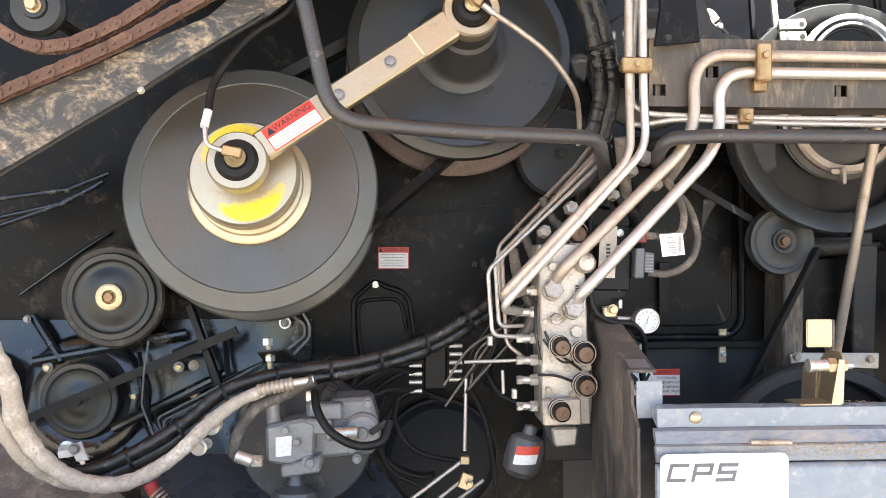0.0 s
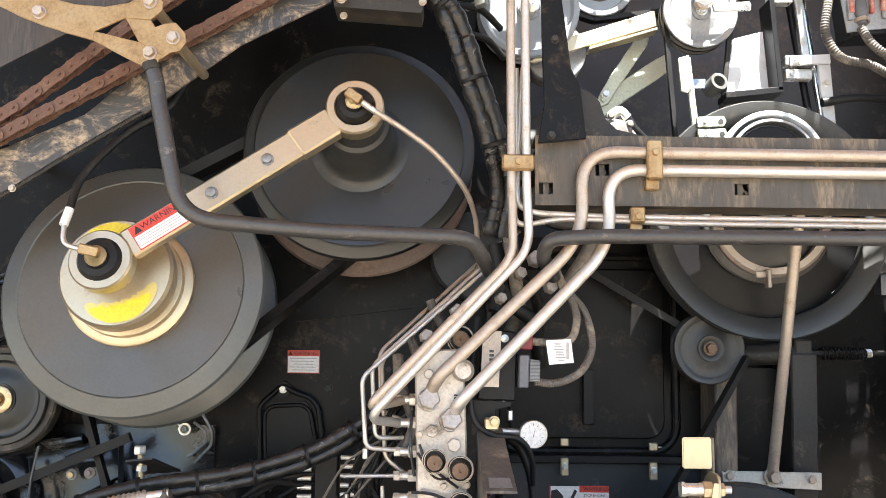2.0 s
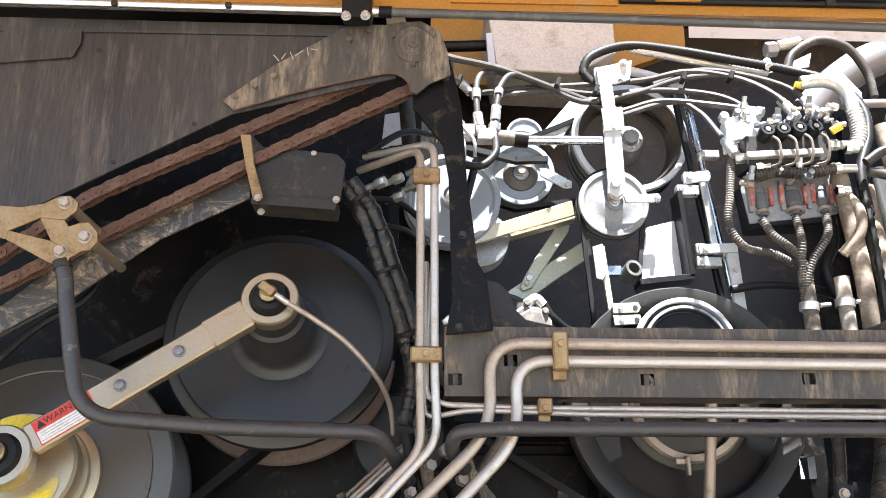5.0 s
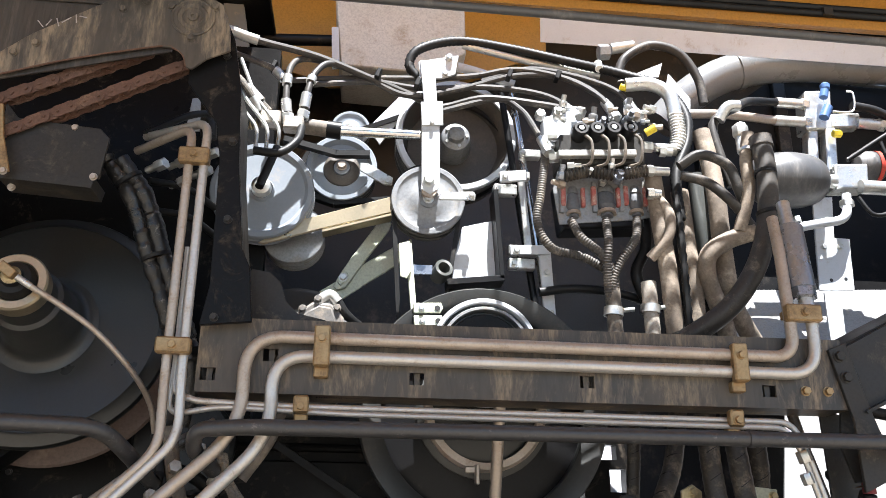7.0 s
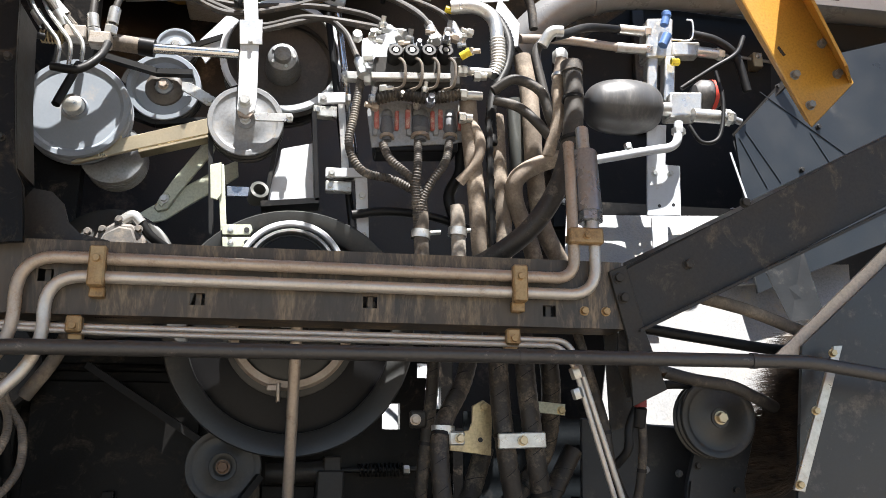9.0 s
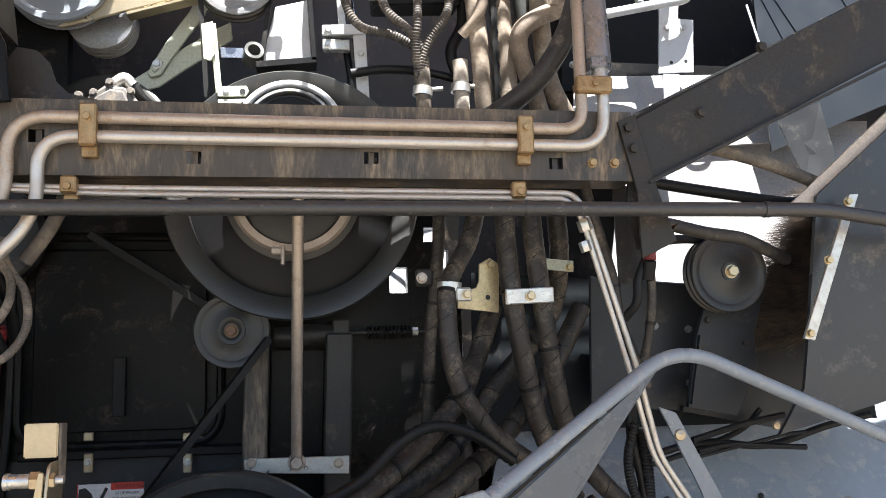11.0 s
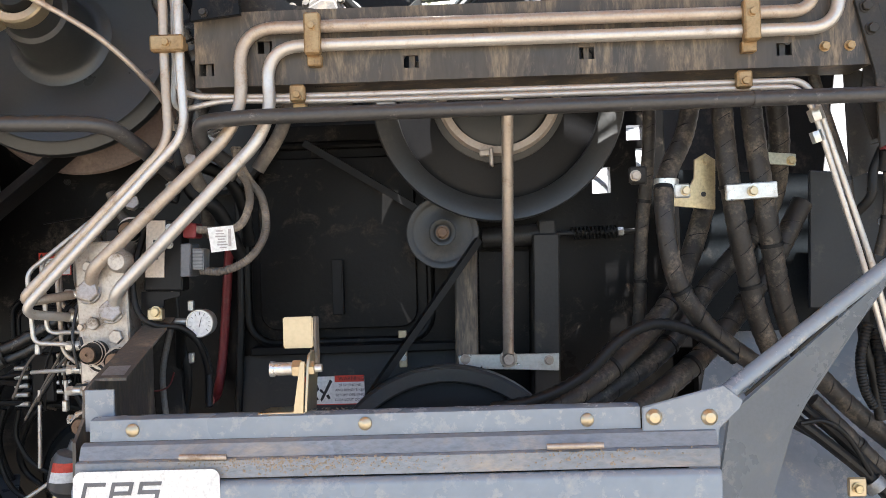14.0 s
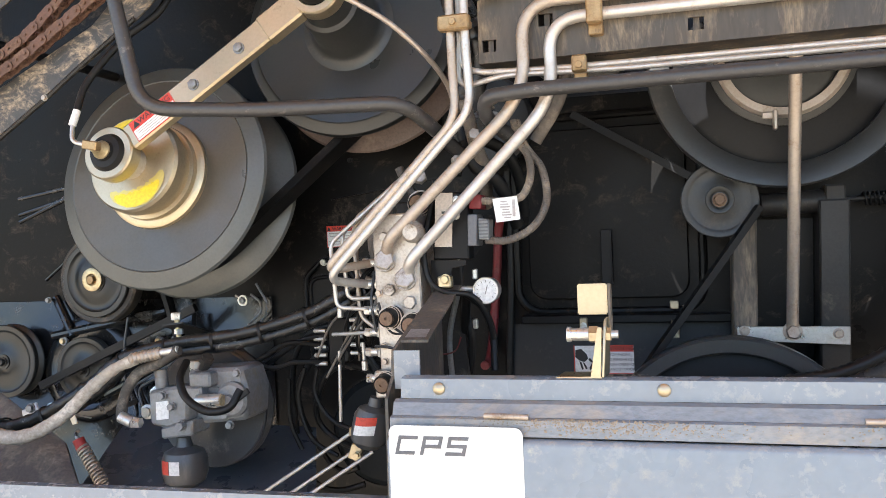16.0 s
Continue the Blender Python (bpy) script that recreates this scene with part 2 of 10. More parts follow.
SUNPANEL = mat("grey_bay_sheet", (0.36, 0.365, 0.37), 0.4, second=(0.31, 0.31, 0.31), dust=(0.42, 0.37, 0.31), dust_amount=0.3, dust_scale=9, bump=0.05, swirl=0.5)
MUDPLATE = mat("mud_splashed_plate", (0.055, 0.053, 0.050), 0.55, second=(0.105, 0.092, 0.076), dust=(0.24, 0.195, 0.145), dust_amount=0.34, dust_scale=17, streak=2.5, scale=9, swirl=1.2, bump=0.5)
DEEPBLACK = mat("matt_blue_black_paint", (0.014, 0.015, 0.017), 0.6, second=(0.020, 0.021, 0.022), dust=(0.05, 0.046, 0.042), dust_amount=0.12, dust_scale=12, spec=0.15, grit=0.15)
# Darker copy of PANEL: the shade on the guard sheet is in its colour.
SHADEPANEL = mat("shaded_panel_paint", (0.175, 0.195, 0.215), 0.30, second=(0.145, 0.160, 0.176), dust=(0.28, 0.265, 0.24), dust_amount=0.14, dust_scale=15, bump=0.05, grit=0.12, swirl=0.6)
MUD = mat("dried_mud", (0.34, 0.275, 0.20), 0.95, second=(0.26, 0.205, 0.15), scale=60, bump=0.8, fine=400)
DIRTYCAST = mat("dirty_cast_metal", (0.15, 0.14, 0.13), 0.6, 0.2, second=(0.10, 0.092, 0.083), dust=(0.26, 0.22, 0.175), dust_amount=0.3, dust_scale=30, bump=0.5)
PUMPGREY = mat("grey_pump_paint", (0.27, 0.28, 0.293), 0.42, 0.2, second=(0.185, 0.19, 0.196), dust=(0.24, 0.215, 0.18), dust_amount=0.26, dust_scale=24, bump=0.4, fine=120)
INK = mat("black_ink", (0.02, 0.02, 0.02), 0.5)
PALEINK = mat("grey_print", (0.45, 0.42, 0.41), 0.5)
YELLOWMARK = mat("yellow_paint_mark", (0.78, 0.61, 0.03), 0.5, second=(0.76, 0.57, 0.03), spread=0.05)
ORANGE = mat("orange_paint", (0.50, 0.235, 0.035), 0.42, second=(0.46, 0.21, 0.035), dust=(0.42, 0.27, 0.12), dust_amount=0.04, dust_scale=8)
OCHRE = mat("ochre_paint", (0.50, 0.265, 0.040), 0.40, second=(0.46, 0.24, 0.042), dust=(0.42, 0.29, 0.14), dust_amount=0.05, dust_scale=10, bump=0.05)
BLUE = mat("blue_plastic", (0.10, 0.20, 0.45), 0.4)
GREYPLASTIC = mat("grey_plastic", (0.13, 0.135, 0.15), 0.5)
BRISTLE = mat("brown_bristle", (0.016, 0.012, 0.010), 0.6, second=(0.15, 0.105, 0.072), mix=0.62, fine=60, scale=26)
EARTH = mat("dry_earth", (0.20, 0.168, 0.130), 0.95, second=(0.155, 0.129, 0.098), scale=0.6, dust=(0.24, 0.205, 0.16), dust_amount=0.3, dust_scale=3, bump=0.6, fine=30)
INOX = mat("polished_rod", (0.75, 0.75, 0.74), 0.16, 1.0, second=(0.68, 0.67, 0.66), spread=0.06)


# ---- building helpers ----
ORIGIN = {}


class Geo:
    """Gathers vertices and faces of one mesh, in world places."""

    def __init__(self):
        self.v, self.f = [], []

    def add(self, verts, faces):
        k = len(self.v)
        self.v += [Vector(p) for p in verts]
        self.f += [tuple(i + k for i in q) for q in faces]
        return self

    def box(self, centre, size, turn=None):
        turn = turn or Matrix.Identity(3)
        c = Vector(centre)
        pts = [c + turn @ Vector((sx * size[0] / 2, sy * size[1] / 2, sz * size[2] / 2)) for sx in (-1, 1) for sy in (-1, 1) for sz in (-1, 1)]
        return self.add(pts, [(0, 1, 3, 2), (4, 6, 7, 5), (0, 4, 5, 1), (2, 3, 7, 6), (0, 2, 6, 4), (1, 5, 7, 3)])

    def span(self, a, b):
        return self.box([(p + q) / 2 for p, q in zip(a, b)], [abs(p - q) for p, q in zip(a, b)])

    def bar(self, a, b, w, h, up=(0, 0, 1)):
        """A square bar from a to b, w across and h along up."""
        a, b = Vector(a), Vector(b)
        d = (b - a).normalized()
        s = d.cross(Vector(up)).normalized()
        u = s.cross(d)
        return self.box((a + b) / 2, ((b - a).length, w, h), Matrix((d, s, u)).transposed())

    def lathe(self, base, axis, profile, seg=32, wobble=None):
        """profile: (radius, height along axis) pairs."""
        base, d = Vector(base), Vector(axis).normalized()
        s = d.orthogonal().normalized()
        u = d.cross(s)
        k = len(self.v)
        for r, h in profile:
            for i in range(seg):
                a = 2 * math.pi * i / seg
                self.v.append(base + d * h + (s * math.cos(a) + u * math.sin(a)) * r)
        for j in range(len(profile) - 1):
            for i in range(seg):
                p, q = k + j * seg + i, k + j * seg + (i + 1) % seg
                self.f.append((p, q, q + seg, p + seg))
        if profile[0][0] > 1e-6:
            self.f.append(tuple(k + i for i in range(seg))[::-1])
        if profile[-1][0] > 1e-6:
            self.f.append(tuple(k + (len(profile) - 1) * seg + i for i in range(seg)))
        return self

    def ring(self, base, axis, profile, seg=48):
        """A closed profile turned round the axis."""
        base, d = Vector(base), Vector(axis).normalized()
        s = d.orthogonal().normalized()
        u = d.cross(s)
        k, n = len(self.v), len(profile)
        for r, h in profile:
            for i in range(seg):
                a = 2 * math.pi * i / seg
                self.v.append(base + d * h + (s * math.cos(a) + u * math.sin(a)) * r)
        for j in range(n):
            for i in range(seg):
                p, q = k + j * seg + i, k + j * seg + (i + 1) % seg
                p2, q2 = k + ((j + 1) % n) * seg + i, k + ((j + 1) % n) * seg + (i + 1) % seg
                self.f.append((p, q, q2, p2))
        return self

    def cyl(self, a, b, r, r2=None, seg=16):
        a, b = Vector(a), Vector(b)
        L = (b - a).length
        return self.lathe(a, b - a, [(r, 0), (r if r2 is None else r2, L)], seg)

    def hexnut(self, a, axis, across, h):
        c = across * 0.577
        return self.lathe(a, axis, [(c * 0.9, 0), (c, 0.08 * h), (c, h * 0.9), (c * 0.88, h)], 6)

    def bolt(self, a, axis=(0, -1, 0), across=0.014, h=0.008, washer=True):
        a, d = Vector(a), Vector(axis).normalized()
        if washer:
            self.lathe(a, d, [(across * 0.72, 0), (across * 0.72, 0.0018), (across * 0.55, 0.002)], 16)
        return self.hexnut(a + d * 0.0018, d, across, h)

    def prism(self, poly, y0, y1):
        """A plate in the x-z plane, from y0 (outside) to y1."""
        n = len(poly)
        area = sum(poly[i][0] * poly[(i + 1) % n][1] - poly[(i + 1) % n][0] * poly[i][1] for i in range(n))
        if area < 0:
            poly = poly[::-1]
        v = [(x, y0, z) for x, z in poly] + [(x, y1, z) for x, z in poly]
        f = [tuple(range(n)), tuple(range(2 * n - 1, n - 1, -1))]
        f += [(i, i + n, (i + 1) % n + n, (i + 1) % n) for i in range(n)]
        return self.add(v, f)

    def sheet(self, pts, thick):
        """A flat plate through the given corners, thickened along its normal."""
        p = [Vector(q) for q in pts]
        nrm = (p[1] - p[0]).cross(p[2] - p[0]).normalized() * thick
        n = len(p)
        return self.add(p + [q + nrm for q in p], [tuple(range(n))[::-1], tuple(range(n, 2 * n))] + [(i, (i + 1) % n, (i + 1) % n + n, i + n) for i in range(n)])

    def tube(self, pts, r, seg=12, ribs=0.0, cap=True):
        """Sweeps a circle along the points; r may be a list."""
        p = [Vector(q) for q in pts]
        n = len(p)
        rs = r if isinstance(r, list) else [r] * n
        k = len(self.v)
        side = None
        for i in range(n):
            d = (p[min(i + 1, n - 1)] - p[max(i - 1, 0)]).normalized()
            side = d.orthogonal().normalized() if side is None else (side - d * side.dot(d)).normalized()
            up = d.cross(side)
            rr = rs[i] * (1 + (ribs if i % 2 else 0))
            for j in range(seg):
                a = 2 * math.pi * j / seg
                self.v.append(p[i] + (side * math.cos(a) + up * math.sin(a)) * rr)
        for i in range(n - 1):
            for j in range(seg):
                a, b = k + i * seg + j, k + i * seg + (j + 1) % seg
                self.f.append((a, b, b + seg, a + seg))
        if cap:
            self.f.append(tuple(k + j for j in range(seg))[::-1])
            self.f.append(tuple(k + (n - 1) * seg + j for j in range(seg)))
        return self


def bend(pts, rad, n=7):
    """Straight runs with rounded corners."""
    p = [Vector(q) for q in pts]
    out = [p[0]]
    for i in range(1, len(p) - 1):
        a, c = p[i - 1] - p[i], p[i + 1] - p[i]
        r = min(rad, a.length * 0.48, c.length * 0.48)
        s, e = p[i] + a.normalized() * r, p[i] + c.normalized() * r
        out += [s.lerp(p[i], t).lerp(p[i].lerp(e, t), t) for t in [j / n for j in range(n + 1)]]
    return out + [p[-1]]


def flow(pts, n=8):
    """A smooth line through the points (Catmull-Rom)."""
    p = [Vector(q) for q in pts]
    p = [p[0] * 2 - p[1]] + p + [p[-1] * 2 - p[-2]]
    out = []
    for i in range(1, len(p) - 2):
        a, b, c, d = p[i - 1:i + 3]
        for j in range(n):
            t = j / n
            out.append(0.5 * (2 * b + (c - a) * t + (2 * a - 5 * b + 4 * c - d) * t * t + (3 * b - a - 3 * c + d) * t ** 3))
    return out + [p[-2]]


def evenly(pts, step):
    """The line cut into even steps."""
    out, rest = [pts[0].copy()], step
    for a, b in zip(pts, pts[1:]):
        L = (b - a).length
        while L >= rest:
            a = a.lerp(b, rest / L)
            L -= rest
            out.append(a.copy())
            rest = step
        rest -= L
    return out


def thing(name, at, label, category, group="", kind=""):
    e = new(name)
    e.empty_display_size = 0.05
    e.location = at
    ORIGIN[e.name] = Vector(at)
    return tagged(e, label, category, group, kind)


def mesh_of(name, g, material, origin, bevel=0.0, smooth=35, segments=1):
    me = bpy.data.meshes.new(name)
    me.from_pydata([p - origin for p in g.v], [], g.f)
    me.materials.append(material)
    bm = bmesh.new()
    bm.from_mesh(me)
    if bevel:
        sharp = [e for e in bm.edges if len(e.link_faces) == 2 and e.calc_face_angle(0) > 0.7]
        bmesh.ops.bevel(bm, geom=sharp, offset=bevel, segments=segments, affect="EDGES", clamp_overlap=True)
    bmesh.ops.recalc_face_normals(bm, faces=bm.faces)
    if len(bm.faces) > 3 and bm.calc_volume(signed=True) < 0:
        bmesh.ops.reverse_faces(bm, faces=bm.faces)
    bm.to_mesh(me)
    bm.free()
    me.shade_smooth()
    me.set_sharp_from_angle(angle=radians(smooth))
    return me


def part(name, g, material, parent, label="", bevel=0.0, smooth=35, segments=1):
    origin = ORIGIN[parent.name]
    ob = new(name, mesh_of(name, g, material, origin, bevel, smooth, segments))
    ob.parent = parent
    ORIGIN[ob.name] = origin
    return tagged(ob, label)


def single(name, g, material, label, category, group="", kind="", bevel=0.0, smooth=35, segments=1):
    """A thing of one mesh, with its origin at its lowest middle."""
    lo = Vector([min(p[i] for p in g.v) for i in range(3)])
    hi = Vector([max(p[i] for p in g.v) for i in range(3)])
    at = Vector(((lo.x + hi.x) / 2, (lo.y + hi.y) / 2, lo.z))
    ob = new(name, mesh_of(name, g, material, at, bevel, smooth, segments))
    ob.location = at
    ORIGIN[ob.name] = at
    return tagged(ob, label, category, group, kind)


def lettering(text, size, centre, right, up, material, parent, name="lettering", lift=0.0006, squeeze=1.0):
    """Raised print in the built-in font, centred."""
    cu = bpy.data.curves.new(name, "FONT")
    cu.body, cu.size, cu.align_x, cu.align_y, cu.extrude = text, size, "CENTER", "CENTER", 0.0002
    ob = new(name, cu)
    dg = bpy.context.evaluated_depsgraph_get()
    me = bpy.data.meshes.new_from_object(ob.evaluated_get(dg))
    bpy.data.objects.remove(ob)
    r, u = Vector(right).normalized(), Vector(up).normalized()
    nrm = r.cross(u)
    g = Geo()
    g.v = [Vector(centre) + r * (v.co.x * squeeze) + u * v.co.y + nrm * (v.co.z + lift) for v in me.vertices]
    g.f = [tuple(p.vertices) for p in me.polygons]
    return part(name, g, material, parent)


def decal(g, centre, right, up, w, h, lift, thick=0.0006):
    """A thin rectangle lying on a face."""
    r, u = Vector(right).normalized(), Vector(up).normalized()
    nrm = r.cross(u)
    return g.box(Vector(centre) + nrm * (lift + thick / 2), (w, h, thick), Matrix((r, u, nrm)).transposed())


def hose(name, pts, r, material, label, category="hose", group="", seg=12, n=8, rad=None, ribs=0.0, step=None):
    line = bend(pts, rad) if rad else flow(pts, n)
    if step:
        line = evenly(line, step)
    return single(name, Geo().tube(line, r, seg, ribs), material, label, category, group)


def rrect(x0, z0, x1, z1, r, n=5):
    pts = []
    for cx, cz, a0 in ((x1 - r, z1 - r, 0), (x0 + r, z1 - r, 90), (x0 + r, z0 + r, 180), (x1 - r, z0 + r, 270)):
        pts += [(cx + r * math.cos(radians(a0 + 90 * i / n)), cz + r * math.sin(radians(a0 + 90 * i / n))) for i in range(n + 1)]
    return pts


# ---- setting ----
g = Geo().box((0, 0, -0.05), (600, 600, 0.1))
single("ground", g, EARTH, "dry trodden pale earth field", "ground", kind="structure")

# closed body of the machine behind, below and above what is open
g = Geo()
g.span((-2.2, 2.10, 0.35), (0.53, 2.14, 2.75))
g.span((0.53, 2.10, 0.35), (1.08, 2.14, 1.78))


def perforated(g, x0, z0, x1, z1, y0, y1, holes):
    """A wall of thickness y0 to y1 with rectangular openings (x0, z0, x1, z1)."""
    cuts = sorted({x0, x1} | {h[0] for h in holes} | {h[2] for h in holes})
    for a, b in zip(cuts, cuts[1:]):
        z = z0
        for h in sorted((h for h in holes if h[0] <= a and h[2] >= b), key=lambda h: h[1]):
            g.span((a, y0, z), (b, y1, h[1]))
            z = h[3]
        g.span((a, y0, z), (b, y1, z1))


perforated(g, 1.08, 0.35, 1.42, 1.80, 2.10, 2.14, [(1.108, 1.615, 1.130, 1.70), (1.186, 1.700, 1.232, 1.732), (1.190, 1.766, 1.226, 1.795), (1.252, 1.602, 1.294, 1.662), (1.260, 1.770, 1.302, 1.795), (1.334, 1.722, 1.372, 1.756), (1.354, 1.650, 1.392, 1.702)])
single("wall_back", g, WALL, "black painted inner side wall of the machine", "wall", kind="structure")
g = Geo().span((-2.2, 2.95, 0.3), (3.6, 3.0, 3.42))
single("wall_inner", g, BAYWALL, "black inner wall deep in the engine bay", "wall", kind="structure")
g = Geo().span((1.30, 2.5, 0.35), (3.6, 2.54, 1.62))
single("wall_right", g, WALL, "dark inner wall behind the hoses", "wall", kind="structure")
g = Geo().span((-2.24, 1.3, 0.3), (-2.2, 3.0, 3.6))
single("wall_left_end", g, WALL, "dark end wall of the compartment", "wall", kind="structure")
g = Geo().span((3.6, 1.3, 0.3), (3.64, 3.0, 3.6))
single("wall_right_end", g, WALL, "dark end wall of the compartment", "wall", kind="structure")
g = Geo().span((-2.2, 1.45, 0.30), (3.6, 3.0, 0.35))
single("floor", g, WALL, "dark floor plate under the drives", "floor", kind="structure")

# raised side hood over the camera, which shades the front of the machine
g = Geo().sheet([(-2.2, 1.560, 2.630), (2.75, 1.560, 2.630), (2.75, -0.75, 3.36), (-2.2, -0.75, 3.36)], 0.03)
single("raised_hood", g, ORANGE, "orange side hood swung up above the open bay", "hood", bevel=0.004)

# Overhead panel added to keep sun off the chain and shield.
g = Geo().sheet([(-2.2, 1.05, 3.0), (0.62, 1.05, 3.0), (0.62, 1.63, 3.0), (0.47, 1.63, 3.0), (0.47, 2.60, 3.0), (-2.2, 2.60, 3.0)], 0.02)
single("chain_shade_panel", g, BLACK, "dark panel added over the chain side to keep the sun off", "panel", bevel=0.004)
# Hidden plates added behind the beam to stop sunlight reaching below.
g = Geo()
for a, b in (((0.50, 1.705), (1.25, 1.868)), ((0.50, 1.868), (0.785, 2.098)), ((0.785, 1.985), (1.10, 2.098)), ((1.25, 1.705), (1.30, 1.84))):
    g.span((a[0], a[1], 1.893), (b[0], b[1], 1.899))
single("sun_block_deck", g, BLACK, "unseen black plate added behind the frame beam to stop the sun", "plate")

# Unseen panel, added and notched so the back beam lies in shade.
g = Geo().sheet([(-0.60, 2.13, 3.40), (1.45, 2.13, 3.40), (1.45, 2.30, 3.40), (3.6, 2.30, 3.40), (3.6, 3.0, 3.40), (-0.60, 3.0, 3.40)], 0.02)
single("rear_shade_panel", g, BLACK, "unseen dark panel added to shade the rear of the bay", "panel", bevel=0.004)
# Bars added out of view, only to throw shadow stripes onto the hoses.
ladder = thing("stripe_shadow_rack", (1.5, 1.25, 2.9), "unseen rack of bars added to cast striped shadows on the hoses", "rack")
for k in range(9):
    y = 1.400 + 0.0225 * k
    part("bar", Geo().bar((1.10, y - 0.004, 2.90), (1.90, y + 0.008, 2.90), 0.0105, 0.004), COLUMN, ladder)
part("plate", Geo().span((1.10, 1.262, 2.895), (1.90, 1.388, 2.901)), COLUMN, ladder)
for x in (1.11, 1.89):
    part("rail", Geo().bar((x, 1.24, 2.905), (x, 1.62, 2.905), 0.016, 0.012), COLUMN, ladder)

# ---- frame beam with square holes ----
frame_beam = thing("frame_beam", (1.014, 1.620, 1.828), "dusty dark steel frame beam with square holes", "beam")
X0, X1 = 0.49, 1.665
ZT, ZB = 1.906, 1.775
HOLES = [(0.510, 1.806), (0.614, 1.842), (0.870, 1.808), (1.176, 1.812), (1.516, 1.806)]
g = Geo()
edges = [X0]
for hx, hz in HOLES:
    w = 0.013
    g.span((edges[-1], 1.615, ZB), (hx - w, 1.621, ZT))
    g.span((hx - w, 1.615, ZB), (hx + w, 1.621, hz - 0.011))
    g.span((hx - w, 1.615, hz + 0.011), (hx + w, 1.621, ZT))
    edges.append(hx + w)
g.span((edges[-1], 1.615, ZB), (X1, 1.621, ZT))
part("web", g, BEAM, frame_beam)
part("top_flange", Geo().span((X0, 1.6215, ZT - 0.006), (X1, 1.70, ZT)), BEAM, frame_beam, bevel=0.001)
part("bottom_flange", Geo().span((X0, 1.6215, ZB), (X1, 1.70, ZB + 0.006)), BEAM, frame_beam, bevel=0.001)
for hx, hz in HOLES:
    g = Geo().span((hx - 0.004, 1.626, hz - 0.016), (hx + 0.006, 1.650, hz + 0.016)).hexnut((hx + 0.006, 1.652, hz), (0, -1, 0), 0.013, 0.012)
    part("cage_nut", g, BEAM, frame_beam)
for p in ((1.585, 1.615, 1.808), (1.628, 1.615, 1.808)):
    part("bolt", Geo().bolt(p, across=0.013), BRONZE, frame_beam)

part("edge_coil", Geo().tube([Vector((0.694, 1.640, 1.778)).lerp(Vector((0.776, 1.640, 1.779)), k / 160) + Vector((0, 0.004 * math.cos(k * 0.75), 0.004 * math.sin(k * 0.75))) for k in range(161)], 0.0011, 5), RUBBER, frame_beam, "short black coil under the beam")

# ---- column with the bearing plate ----
column = thing("bearing_column", (0.521, 1.600, 1.893), "dark steel upright with a round bearing plate on top", "column")
g = Geo().prism([(0.358, 2.513), (0.415, 2.539), (0.475, 2.512), (0.503, 2.447), (0.523, 2.345), (0.533, 2.186), (0.553, 2.024), (0.569, 1.991), (0.580, 1.893), (0.492, 1.884), (0.503, 1.956), (0.497, 2.196), (0.485, 2.268), (0.425, 2.347), (0.422, 2.417)], 1.585, 1.595)
part("upright", g, WALL, column, "dark dirty upright", bevel=0.001)
g = Geo().prism([(0.049, 2.345), (0.064, 2.357), (0.140, 2.421), (0.236, 2.483), (0.280, 2.512), (0.302, 2.522), (0.365, 2.522), (0.400, 2.530), (0.440, 2.532), (0.478, 2.510), (0.494, 2.462), (0.500, 2.411), (0.458, 2.390), (0.432, 2.366), (0.421, 2.370), (0.414, 2.394), (0.396, 2.409), (0.366, 2.411), (0.212, 2.372), (0.073, 2.324)], 1.564, 1.570)
part("bracing_plate", g, BEAM, column, "dusty rust-edged bracing plate", bevel=0.001)
g = Geo().tube(flow([(0.073, 1.566, 2.325), (0.212, 1.566, 2.372), (0.366, 1.566, 2.411), (0.396, 1.566, 2.408), (0.414, 1.566, 2.394), (0.421, 1.566, 2.371)], 6), 0.0022, 8)
part("rust_edge", g, RUST, column, "rusty cut edge")
c = Vector((0.424, 1.564, 2.477))
g = Geo().lathe(c, (0, -1, 0), [(0.041, 0), (0.041, 0.003), (0.038, 0.0045), (0.036, 0.003), (0.029, 0.003), (0.027, 0.0055), (0.020, 0.0055), (0.018, 0.003), (0.0105, 0.003), (0.0095, 0.006), (0.004, 0.006), (0.003, 0.0035), (0, 0.0035)], 48)
part("bearing", g, BEAM, column, "brown dusty round flange bearing")
for p in ((0.382, 1.564, 2.496), (0.464, 1.564, 2.502), (0.424, 1.564, 2.431), (0.075, 1.564, 2.353), (0.112, 1.564, 2.376), (0.148, 1.564, 2.399), (0.293, 1.564, 2.484), (0.334, 1.564, 2.505)):
    part("bolt", Geo().bolt(p, across=0.011, h=0.005), BEAM, column)
for p in ((0.491, 1.585, 2.411), (0.518, 1.585, 2.231), (0.523, 1.585, 2.078), (0.516, 1.585, 1.898)):
    part("bolt", Geo().bolt(p, across=0.011), COLUMN, column)
for k, (dx, dz, w, h, turn) in enumerate(((0, 0, 0.018, 0.002, 50), (0.014, 0.004, 0.016, 0.002, -60), (0.030, 0.006, 0.018, 0.002, 70), (0.045, 0.012, 0.020, 0.002, -40), (0.062, 0.016, 0.018, 0.002, 80), (0.074, 0.021, 0.014, 0.002, 10))):
    part("chalk_stroke", Geo().box(Vector((0.150, 1.5625, 2.440)) + Vector((dx, 0, dz)), (w, 0.0006, h), Matrix.Rotation(radians(turn), 3, "Y")), PALEINK, column, "faint chalk stroke")
# side flange of the column, running back
part("side_flange", Geo().prism([(0.523, 2.344), (0.533, 2.189), (0.553, 2.027), (0.547, 2.026), (0.526, 2.189), (0.516, 2.343)], 1.596, 1.70), COLUMN, column)
